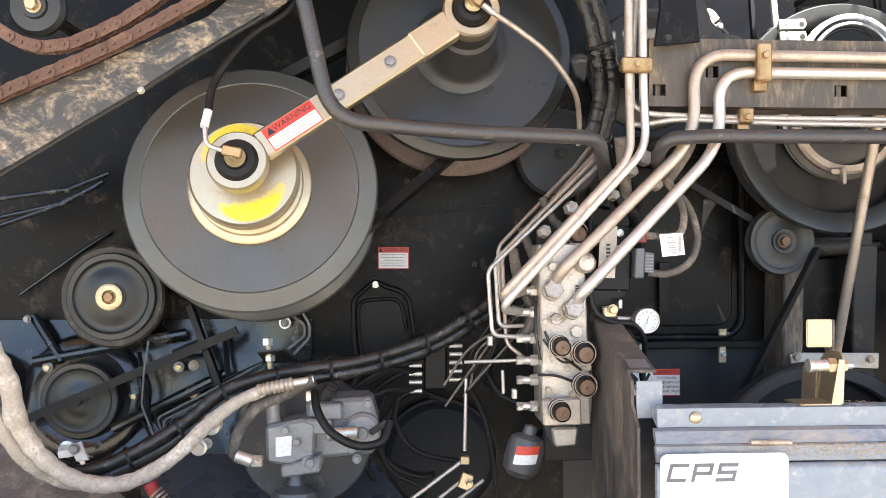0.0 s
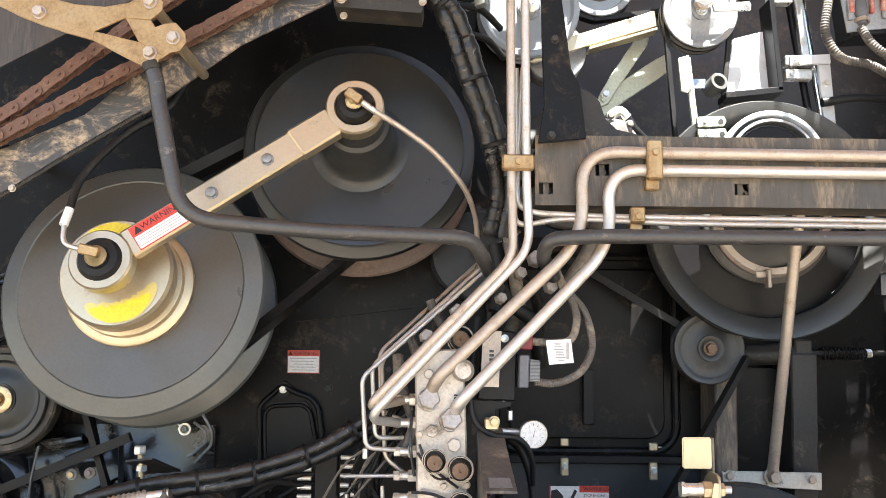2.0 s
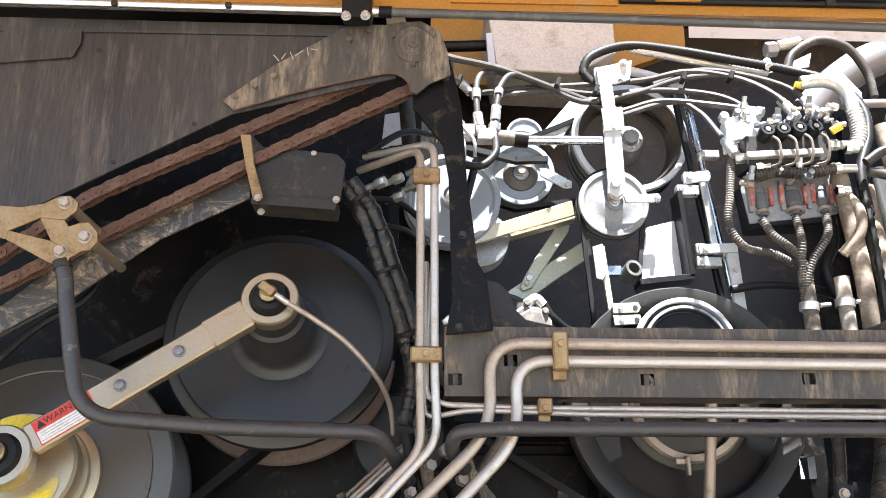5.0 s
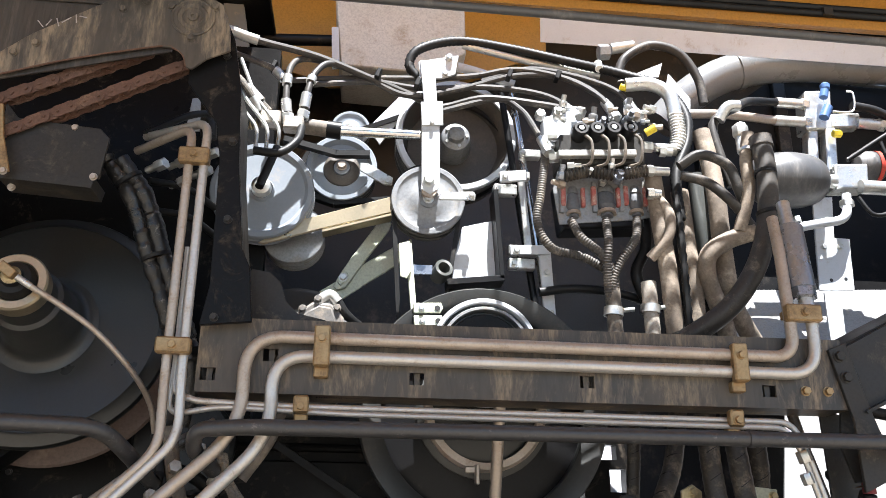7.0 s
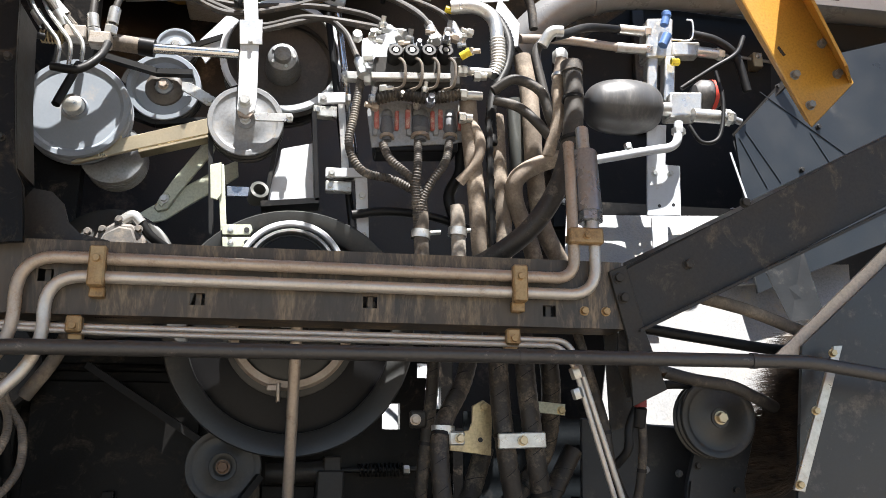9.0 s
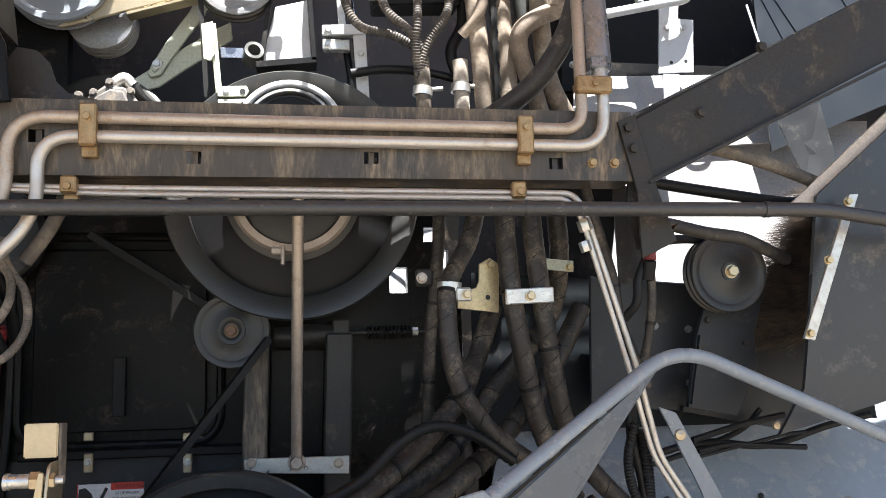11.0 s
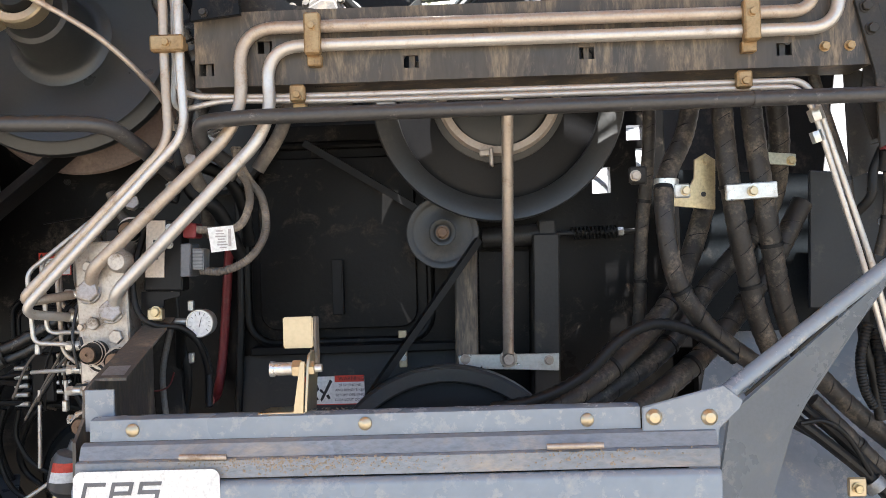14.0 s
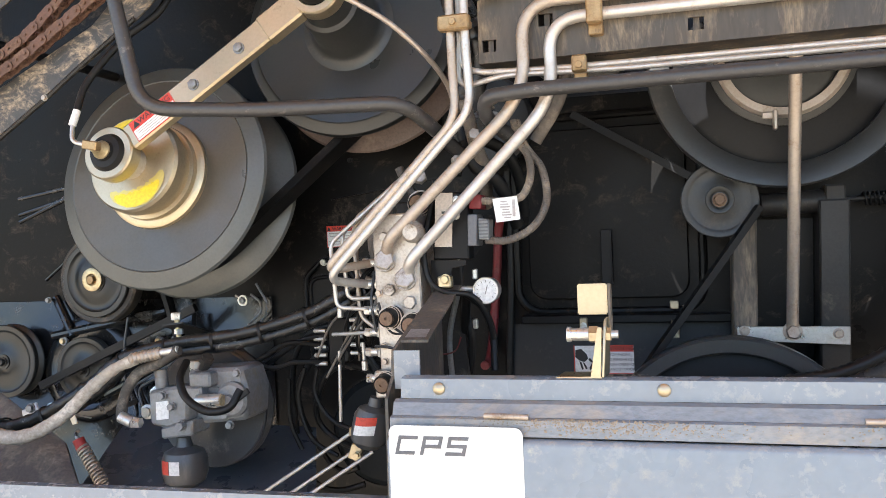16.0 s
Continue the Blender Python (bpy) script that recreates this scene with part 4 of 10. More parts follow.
for a, b in (((1.559, 1.606, 1.700), (1.572, 1.606, 1.661)),):
    u = thing("pipe_union", a, "zinc hexagonal pipe unions", "fitting")
    part("nut", Geo().hexnut(a, Vector(b) - Vector(a), 0.022, 0.022), ZINC, u)
    part("nut", Geo().hexnut(Vector((1.557, 1.600, 1.660)), Vector(b) - Vector(a), 0.018, 0.020), ZINC, u)


def clamp(at, w, h, label, bolt_at=(0, 0), vertical=True):
    """A strap over two pipes with a centre bolt."""
    t = thing("pipe_clamp", at, label, "clamp", "pipe clamps")
    c = Vector(at)
    part("strap", Geo().box(c + Vector((0, -0.012, 0)), (w, 0.020, h)), BRONZE, t, bevel=0.003)
    part("foot", Geo().box(c + Vector((0, 0.008, -h * 0.5 - 0.006 if vertical else 0)), (w * 0.9, 0.020, 0.02 if vertical else h * 0.5)), BRONZE, t, bevel=0.002)
    part("bolt", Geo().bolt(c + Vector((bolt_at[0], -0.022, bolt_at[1])), across=0.012, h=0.006), BRONZE, t)


clamp((0.703, 1.600, 1.855), 0.028, 0.072, "bronze-coloured strap clamp over the two thick pipes", (0, 0.012))
clamp((1.452, 1.600, 1.851), 0.028, 0.070, "bronze-coloured strap clamp over the two thick pipes", (0, 0.012))
clamp((0.673, 1.610, 1.755), 0.026, 0.030, "small bronze clamp on the thin pipes", (0, -0.004))
clamp((1.439, 1.610, 1.752), 0.026, 0.030, "small bronze clamp on the thin pipes", (0, -0.004))
clamp((0.455, 1.590, 1.845), 0.058, 0.028, "bronze block clamp on the upright pipes", (0, 0), False)
clamp((0.453, 1.590, 2.196), 0.054, 0.030, "bronze block clamp high on the upright pipes", (0, 0), False)
clamp((1.584, 1.600, 1.948), 0.068, 0.032, "pale bronze block clamp under the check valve", (0, 0), False)

# ---- hydraulic valve block ----
block = thing("valve_block", (0.331, 1.620, 1.162), "dusty zinc-plated hydraulic valve block with round solenoid caps", "valve block")
part("body", Geo().prism([(0.273, 1.508), (0.361, 1.512), (0.374, 1.167), (0.282, 1.165)], 1.60, 1.70), BLOCK, block, bevel=0.003)
part("lower_body", Geo().prism([(0.276, 1.219), (0.349, 1.221), (0.351, 1.171), (0.278, 1.169)], 1.575, 1.599), BLOCK, block, "cleaner lower body", bevel=0.003)
part("mount", Geo().prism([(0.287, 1.535), (0.413, 1.540), (0.429, 1.075), (0.304, 1.072)], 1.7015, 1.715), COLUMN, block, "dirty dark mounting plate", bevel=0.002)
part("foot", Geo().prism([(0.298, 1.160), (0.351, 1.161), (0.347, 1.125), (0.305, 1.123)], 1.605, 1.69), BLOCK, block, "crusted lower foot", bevel=0.004)
for spot in ((0.290, 1.599, 1.263), (0.327, 1.599, 1.274), (0.291, 1.599, 1.234), (0.337, 1.599, 1.225), (0.367, 1.599, 1.276), (0.284, 1.599, 1.362), (0.357, 1.599, 1.419),):
    part("small_bolt", Geo().bolt(spot, across=0.010, h=0.006), TARNISH, block)
for p, d in (((0.298, 1.600, 1.421), 0.034), ((0.337, 1.600, 1.386), 0.034)):
    part("pipe_nut", Geo().lathe(p, (0.2, -1, 0.3), [(d * 0.6, 0.0), (d * 0.6, 0.006)], 24).hexnut(Vector(p), (0.2, -1, 0.3), d, 0.018), BLOCK, block)
for p, r in (((0.311, 1.600, 1.318), 0.0165), ((0.355, 1.600, 1.305), 0.0175), ((0.357, 1.600, 1.244), 0.0175), ((0.306, 1.575, 1.201), 0.0165), ((0.356, 1.670, 1.529), 0.0185)):
    p = Vector(p)
    cap = part("solenoid_cap", Geo().lathe(p, (0, -1, 0), [(r * 1.22, 0), (r * 1.22, 0.012), (r * 1.05, 0.014), (r * 1.0, 0.040), (r * 0.92, 0.043), (r * 0.9, 0.038), (0, 0.038)], 28), COLUMN, block, "dark solenoid cap")
    part("snap_ring", Geo().ring(p + Vector((0, -0.020, 0)), (0.05, -1, 0.08), [(r * 1.27, 0), (r * 1.37, 0), (r * 1.37, 0.0022), (r * 1.27, 0.0022)], 28).ring(p + Vector((0.001, -0.026, 0.001)), (-0.08, -1, 0.03), [(r * 1.12, 0), (r * 1.19, 0), (r * 1.19, 0.0018), (r * 1.12, 0.0018)], 28), TARNISH, cap, "dull snap ring")
    part("cap_face", Geo().lathe(p + Vector((0, -0.038, 0)), (0, -1, 0), [(r * 0.80, 0), (r * 0.78, 0.006), (r * 0.16, 0.007), (r * 0.13, 0.004), (0, 0.004)], 24), RUSTCAP, cap, "rust-brown cap face")
for p, d in (((0.306, 1.600, 1.368), 0.020), ((0.345, 1.600, 1.344), 0.022), ((0.299, 1.600, 1.467), 0.016)):
    part("plug", Geo().hexnut(p, (0, -1, 0), d, 0.010), BLOCK, block)
part("plug", Geo().lathe((0.359, 1.600, 1.474), (0, -1, 0), [(0.02, 0), (0.02, 0.02), (0.014, 0.03), (0, 0.03)], 20), BLOCK, block)
for k, y in enumerate((541, 580, 628, 668, 704, 752)):
    z = Vector((0.275, 1.640, 1.419)).z - (y - 541) * 0.00106
    x = Vector((0.279, 1.640, 1.359)).x
    part("side_fitting", Geo().hexnut((x, 1.64, z), (-1, 0, 0), 0.020, 0.016).cyl((x - 0.016, 1.64, z), (x - 0.034, 1.64, z), 0.008).hexnut((x - 0.030, 1.64, z), (-1, 0, 0), 0.016, 0.012), ZINC, block)

g = Geo()
for k in range(5):
    decal(g, (0.347, 1.5990, 1.430 - 0.0048 * k), (1, 0, 0), (0, 0, 1), 0.007, 0.003, 0.0)
part("stamp", g, COLUMN, block, "dark stamped print")
for a, b, c, r in (((0.284, 1.592, 1.345), (0.300, 1.585, 1.312), (0.352, 1.588, 1.272), 0.0026), ((0.281, 1.594, 1.330), (0.312, 1.582, 1.290), (0.350, 1.590, 1.290), 0.0022), ((0.272, 1.600, 1.262), (0.305, 1.586, 1.262), (0.345, 1.588, 1.247), 0.0028), ((0.270, 1.615, 1.402), (0.268, 1.598, 1.345), (0.276, 1.598, 1.290), 0.003)):
    single("solenoid_wire", Geo().tube(flow([a, b, c], 8), r, 8), TAPE, "thin dirty black wire across the valve block", "wire", "solenoid wires")
hose("drain_hose", [(0.387, 1.650, 1.571), (0.382, 1.640, 1.526), (0.372, 1.612, 1.455), (0.375, 1.606, 1.405), (0.388, 1.604, 1.377), (0.416, 1.602, 1.361), (0.457, 1.606, 1.355), (0.482, 1.620, 1.325), (0.489, 1.650, 1.270)], 0.0055, RUBBER, "thin black hose curving past the gauge", "hose")

# thin lines fanning from the valve block
for k, (a, b, c, e) in enumerate((((0.252, 1.640, 1.329), (0.188, 1.620, 1.335), (0.179, 1.620, 1.459), (0.403, 1.700, 1.660)),
                                  ((0.253, 1.660, 1.350), (0.203, 1.640, 1.350), (0.195, 1.640, 1.478), (0.414, 1.740, 1.685)),
                                  ((0.255, 1.660, 1.287), (0.220, 1.660, 1.314), (0.211, 1.660, 1.489), (0.425, 1.780, 1.702)),
                                  ((0.247, 1.680, 1.381), (0.211, 1.680, 1.395), (0.206, 1.680, 1.504), (0.389, 1.800, 1.680)))):
    pipe("thin_steel_pipe", [a, b, c, e, Vector(e) + Vector((0.06, 0.10, 0.06))], 0.0042, STEEL if k < 2 else TARNISH, "thin steel line rising from the valve block", 0.016, "thin valve lines")
for k, (a, b) in enumerate((((0.142, 1.700, 1.274), (0.264, 1.640, 1.285)), ((0.146, 1.720, 1.238), (0.143, 1.720, 1.092)), ((0.215, 1.680, 1.260), (0.217, 1.680, 1.214)))):
    pipe("thin_steel_pipe", [a, Vector(a).lerp(Vector(b), 0.5), b], 0.0038, STEEL, "short straight steel line beside the valve block", 0.01, "thin valve lines")

# ---- control unit ----
ecu = thing("control_unit", (0.416, 1.630, 1.440), "black control unit with a cream label and grey connectors", "control unit")
part("case", Geo().prism([(0.394, 1.549), (0.458, 1.543), (0.455, 1.419), (0.386, 1.421)], 1.62, 1.66), BLACK, ecu, bevel=0.003)
part("label_plate", Geo().prism([(0.396, 1.545), (0.429, 1.544), (0.424, 1.444), (0.391, 1.445)], 1.6165, 1.6195), CREAM, ecu, "dusty cream label")
part("bracket", Geo().prism([(0.379, 1.420), (0.447, 1.418), (0.447, 1.410), (0.419, 1.404), (0.414, 1.358), (0.377, 1.359)], 1.628, 1.634), BLACK, ecu)
part("connector", Geo().prism([(0.460, 1.502), (0.478, 1.502), (0.476, 1.444), (0.458, 1.444)], 1.60, 1.65), GREYPLASTIC, ecu, "grey connector", bevel=0.002)
g = Geo()
for k in range(6):
    g.box((0.488, 1.606, 1.459 + 0.0062 * k), (0.017, 0.006, 0.0028))
part("connector_rib", g, GREYPLASTIC, ecu, "grey ribs of the connector")
g = Geo()
for k in range(5):
    decal(g, (0.411, 1.6160, 1.508 - 0.0075 * k), (1, 0, 0), (0, 0, 1), 0.008, 0.0045, 0.0)
part("label_print", g, DARKGREY, ecu)
part("connector", Geo().prism([(0.478, 1.495), (0.498, 1.492), (0.497, 1.454), (0.477, 1.455)], 1.608, 1.645), CAST, ecu, "light grey connector", bevel=0.002)
part("connector", Geo().prism([(0.462, 1.540), (0.485, 1.537), (0.484, 1.511), (0.461, 1.512)], 1.61, 1.65), DULLRED, ecu, "dusty red and black connector", bevel=0.002)
for p in ((0.434, 1.628, 1.426), (0.435, 1.620, 1.531), (0.434, 1.620, 1.501)):
    part("screw", Geo().bolt(p, across=0.010, h=0.004), ZINC, ecu)
part("clip", Geo().box((0.411, 1.610, 1.380), (0.026, 0.02, 0.022)), PALEGOLD, ecu, "pale zinc pipe clip", bevel=0.003)
part("clip_bolt", Geo().bolt((0.415, 1.598, 1.385), across=0.014), GOLD, ecu)
hose("corrugated_cable", [(0.474, 1.620, 1.527), (0.526, 1.620, 1.524), (0.557, 1.630, 1.532), (0.570, 1.650, 1.569), (0.563, 1.670, 1.607), (0.546, 1.680, 1.635), (0.532, 1.700, 1.680)], 0.0068, DUSTYHOSE, "dusty corrugated cable looping from the control unit", "cable", "control cables", 10, 8, None, 0.12, 0.0022)
hose("corrugated_cable", [(0.488, 1.620, 1.454), (0.532, 1.620, 1.453), (0.576, 1.630, 1.476), (0.598, 1.650, 1.522), (0.589, 1.670, 1.580), (0.565, 1.680, 1.615), (0.548, 1.690, 1.641), (0.536, 1.710, 1.681)], 0.0068, DUSTYHOSE, "dusty corrugated cable looping from the control unit", "cable", "control cables", 10, 8, None, 0.12, 0.0022)
tag = thing("paper_tag", (0.528, 1.610, 1.500), "white paper tag with small print on the cables", "tag")
part("sheet", Geo().prism([(0.507, 1.528), (0.552, 1.531), (0.557, 1.489), (0.513, 1.485)], 1.604, 1.606), WHITE, tag)
g = Geo()
for k in range(7):
    decal(g, (0.528 + 0.001 * k, 1.603, 1.522 - 0.0048 * k), (1, 0, 0), (0, 0, 1), 0.012 + 0.003 * (k % 3), 0.0022, 0.0)
decal(g, (0.546, 1.603, 1.510), (1, 0, 0), (0, 0, 1), 0.005, 0.030, 0.0)
part("bar_print", g, PALEINK, tag)

gauge = thing("pressure_gauge", (0.483, 1.630, 1.361), "round white pressure gauge in a steel case", "gauge")
gc = Vector((0.486, 1.620, 1.362))
part("case", Geo().lathe(gc, (0, -1, 0), [(0.0235, -0.02), (0.0248, 0.0), (0.0252, 0.006), (0.0235, 0.009), (0.0222, 0.009), (0.0222, 0.004), (0, 0.004)], 40), ZINC, gauge)
part("dial", Geo().lathe(gc + Vector((0, -0.0045, 0)), (0, -1, 0), [(0.022, 0), (0.022, 0.0006), (0, 0.0006)], 36), WHITE, gauge, "white dial")
g = Geo()
for k in range(11):
    a = radians(225 - 27 * k)
    e = Vector((math.cos(a), 0, math.sin(a)))
    g.bar(gc + e * 0.015 + Vector((0, -0.0058, 0)), gc + e * 0.019 + Vector((0, -0.0058, 0)), 0.0006, 0.0011, up=(0, 1, 0.001))
g.bar(gc + Vector((0.003, -0.0062, 0.010)), gc + Vector((-0.001, -0.0062, -0.006)), 0.0006, 0.0014, up=(0, 1, 0.001))
part("dial_marks", g, INK, gauge)
part("stem", Geo().tube(bend([gc + Vector((0, 0.02, 0)), gc + Vector((0, 0.03, 0)), gc + Vector((-0.06, 0.03, 0.002))], 0.012), 0.006), ZINC, gauge)
hose("gauge_hose", [(0.442, 1.640, 1.354), (0.467, 1.660, 1.328), (0.485, 1.660, 1.281), (0.491, 1.640, 1.211)], 0.007, RUBBER, "black hose behind the pressure gauge")
hose("red_hose", [(0.435, 2.050, 1.535), (0.413, 2.075, 1.483), (0.401, 2.087, 1.377), (0.388, 2.087, 1.245), (0.385, 2.050, 1.176), (0.384, 2.000, 1.166)], 0.0105, DULLRED, "dull red hose running down the back wall")
for k, (a, b, *c) in enumerate((((0.434, 2.089, 1.616), (0.435, 2.089, 1.376), (0.421, 2.089, 1.111)), ((0.441, 1.645, 1.356), (0.415, 1.720, 1.264), (0.392, 1.800, 1.163), (0.301, 2.080, 1.008)))):
    hose("black_hose", [a, b, *c], 0.009, RUBBER, "thin black hose running down behind the valve block", group="thin black hoses")

# hoses behind the thick pipes
for k, (pts, r, m) in enumerate((([(0.519, 1.850, 1.504), (0.518, 1.800, 1.583), (0.495, 1.750, 1.634), (0.441, 1.700, 1.648), (0.419, 1.680, 1.582)], 0.012, RUBBER),
                                 ([(0.422, 1.700, 1.712), (0.450, 1.700, 1.605), (0.494, 1.720, 1.565), (0.517, 1.780, 1.481)], 0.014, RUBBER),
                                 ([(0.447, 1.660, 1.721), (0.460, 1.680, 1.639), (0.469, 1.720, 1.588), (0.450, 1.800, 1.526)], 0.013, DUSTYHOSE),
                                 ([(0.565, 1.740, 1.641), (0.612, 1.740, 1.715), (0.632, 1.760, 1.794)], 0.013, DUSTYHOSE),
                                 ([(0.298, 1.700, 1.604), (0.319, 1.700, 1.560), (0.351, 1.700, 1.526), (0.362, 1.680, 1.462)], 0.009, GREYHOSE))):
    hose("short_hose", pts, r, m, "short dusty hose behind the thick pipes", group="short hoses")
u = thing("hose_fittings", (0.370, 1.680, 1.525), "cluster of dusty brass and steel hose fittings", "fitting")
for p, d in (((0.329, 1.640, 1.484), 0.026), ((0.290, 1.660, 1.532), 0.022), ((0.347, 1.680, 1.579), 0.024), ((0.494, 1.680, 1.679), 0.028), ((0.463, 1.660, 1.650), 0.020), ((0.427, 1.660, 1.603), 0.018), ((0.524, 1.700, 1.628), 0.022)):
    part("nut", Geo().hexnut(p, (0.3, -1, 0.2), d, 0.02), BLOCK, u)

rng = random.Random(23)
for k in range(12):
    a = Vector((0.236, 1.660, 1.360)) + Vector((rng.uniform(-0.03, 0.03), rng.uniform(0.0, 0.06), rng.uniform(-0.04, 0.04)))
    e = Vector((0.197, 1.700, 1.217)) + Vector((rng.uniform(-0.10, 0.05), rng.uniform(0.0, 0.10), rng.uniform(-0.04, 0.03)))
    m = (a + e) / 2 + Vector((rng.uniform(-0.05, 0.03), rng.uniform(-0.03, 0.02), rng.uniform(-0.04, 0.03)))
    hose("thin_wire", [a + Vector((0.02, 0.02, 0.03)), a, m, e], 0.0026, (RUBBER, DUSTYHOSE, RUBBER)[k % 3], "thin dusty wire beside the valve block", "wire", "valve wires", 6)
for k, (pts, r) in enumerate((([(0.239, 1.700, 1.498), (0.246, 1.680, 1.444), (0.272, 1.660, 1.375), (0.251, 1.660, 1.317)], 0.011), ([(0.260, 1.720, 1.541), (0.278, 1.700, 1.486), (0.292, 1.690, 1.442), (0.298, 1.690, 1.377)], 0.009), ([(0.423, 1.700, 1.320), (0.434, 1.700, 1.266), (0.422, 1.720, 1.199), (0.393, 1.740, 1.130)], 0.008), ([(0.420, 1.660, 1.355), (0.395, 1.680, 1.270), (0.392, 1.700, 1.181), (0.390, 1.720, 1.091)], 0.0055))):
    hose("fitting_hose", pts, r, DUSTYHOSE if k < 2 else (RUBBER if k == 2 else CAST), "dusty hose among the valve fittings", "hose", "fitting hoses", 10)
for p in ((0.186, 1.640, 1.323), (0.450, 1.680, 1.390), (0.442, 1.700, 1.293), (0.233, 1.640, 1.220)):
    f = thing("small_clip", p, "small bright clip on a thin line", "clip", "small clips")
    part("band", Geo().box(p, (0.010, 0.012, 0.020)), ZINC, f, bevel=0.002)
hose("red_wire", [(0.423, 1.660, 1.272), (0.411, 1.660, 1.246), (0.384, 1.660, 1.239), (0.352, 1.660, 1.244)], 0.0016, DULLRED, "thin dull red wire below the gauge", "wire", "", 6)

# ---- wall details ----
door = thing("access_door", (0.660, 2.080, 1.299), "black access door with a rounded seal and a bent handle", "door")
x0, z1 = (0.481, 1.703)
x1, z0 = (0.843, 1.309)
part("panel", Geo().prism(rrect(x0, z0, x1, z1, 0.04), 2.082, 2.098), WALL, door, bevel=0.003)
ring_pts = [(x, 2.094, z) for x, z in rrect(x0 - 0.03, z0 - 0.03, x1 + 0.03, z1 + 0.03, 0.06, 8)]
part("seal", Geo().tube(ring_pts + [ring_pts[0]], 0.010, 10, cap=False), WALL, door)
hp = Vector((0.662, 2.080, 1.405))
part("handle", Geo().box(hp + Vector((0.0, -0.018, 0)), (0.022, 0.004, 0.125)).box(hp + Vector((0.012, -0.009, 0)), (0.004, 0.022, 0.125)), BLACK, door, bevel=0.001)
part("ledge", Geo().span((x0 - 0.02, 2.062, z0 - 0.055), (x1 + 0.10, 2.099, z0 - 0.035)), BLACK, door, bevel=0.003)
for spot in ((0.606, 2.060, 1.248), (0.808, 2.060, 1.240),):
    p = Vector(spot)
    part("latch", Geo().box(p, (0.018, 0.012, 0.040)).box(p + Vector((0, -0.004, 0.055)), (0.020, 0.008, 0.018)), PALEGOLD, door, "pale zinc latch", bevel=0.002)
    part("latch_bolt", Geo().bolt(p + Vector((0, -0.006, 0.002)), across=0.011), ZINC, door)

# Bluer, lighter colour stands for light that the lower wall catches.
single("wall_band", Geo().span((0.42, 2.0966, 0.37), (0.93, 2.0996, z0 - 0.058)), HOUSEBLUE, "lower wall sheet below the access door, blue-black tone for caught light", "wall", kind="structure")
hand = thing("warning_sticker", (0.644, 2.090, 1.138), "warning sticker with a cut hand pictogram on the black wall", "sticker", "stickers")
sc = Vector((0.646, 2.095, 1.167))
R, U = (1, 0, 0), (0, 0, 1)
part("field", decal(Geo(), sc, R, U, 0.135, 0.064, 0.0), WHITE, hand)
part("border", decal(decal(Geo(), sc + Vector((0, 0, -0.0325)), R, U, 0.139, 0.002, 0.0003), sc + Vector((-0.069, 0, 0)), R, U, 0.002, 0.066, 0.0003), REDLABEL, hand)
part("heading", decal(Geo(), sc + Vector((0.033, 0, 0.026)), R, U, 0.068, 0.015, 0.0008), REDLABEL, hand)
lettering("WARNING", 0.0125, sc + Vector((0.038, 0, 0.026)), R, U, INK, hand, lift=0.0018)
for k, s in enumerate(("STOP ENGINE", "AND REMOVE KEY", "BEFORE OPENING", "CLEANOUT DOOR")):
    lettering(s, 0.0082, sc + Vector((0.034, 0, 0.011 - 0.0112 * k)), R, U, INK, hand, lift=0.001)
g = Geo()
px, pz = sc.x - 0.036, sc.z
for poly in ([(-0.030, 0.022), (-0.017, 0.025), (-0.004, 0.012), (-0.001, 0.002), (-0.010, -0.006), (-0.022, -0.002), (-0.031, 0.006)], [(-0.022, -0.004), (-0.017, -0.006), (-0.012, -0.022), (-0.016, -0.024)], [(-0.014, -0.006), (-0.010, -0.008), (-0.003, -0.020), (-0.007, -0.023)],
             [(-0.001, 0.000), (0.003, 0.004), (0.012, -0.006), (0.009, -0.009)], [(0.024, 0.025), (0.030, 0.021), (0.008, -0.020), (0.003, -0.026), (0.001, -0.020)], [(0.014, -0.012), (0.020, -0.009), (0.025, -0.018), (0.020, -0.021)]):
    g.prism([(px + a, pz + b) for a, b in poly], sc.y - 0.0018, sc.y - 0.0009)
part("pictogram", g, INK, hand, "black cut-hand pictogram")

small = thing("warning_sticker", (0.000, 2.090, 1.453), "small red and white warning sticker on the black wall", "sticker", "stickers")
sc = Vector((-0.001, 2.096, 1.478))
part("border", decal(Geo(), sc, R, U, 0.076, 0.054, 0.0), REDLABEL, small)
part("field", decal(Geo(), sc + Vector((0, 0, -0.006)), R, U, 0.072, 0.038, 0.0008), WHITE, small)
lettering("WARNING", 0.0115, sc + Vector((0.005, 0, 0.0195)), R, U, INK, small, lift=0.0012)
g = Geo().add([sc + Vector((-0.036, -0.0016, 0.015)), sc + Vector((-0.026, -0.0016, 0.015)), sc + Vector((-0.031, -0.0016, 0.025))], [(0, 1, 2)])
part("warning_triangle", g, INK, small)
g = Geo()
for k in range(5):
    decal(g, sc + Vector((-0.002 * (k % 2), 0, 0.008 - 0.0068 * k)), R, U, 0.062 - 0.008 * (k % 3), 0.0016, 0.0016, 0.0002)
part("print_lines", g, PALEINK, small)

hatch = thing("wall_hatch", (-0.010, 2.090, 1.280), "black rounded wire hatch on the wall", "hatch")
pts = [(-0.082, 2.085, 1.167), (-0.095, 2.085, 1.270), (-0.099, 2.085, 1.377), (-0.072, 2.085, 1.400), (-0.046, 2.085, 1.424), (-0.021, 2.085, 1.408), (0.018, 2.085, 1.397), (0.038, 2.085, 1.375), (0.050, 2.085, 1.290)]
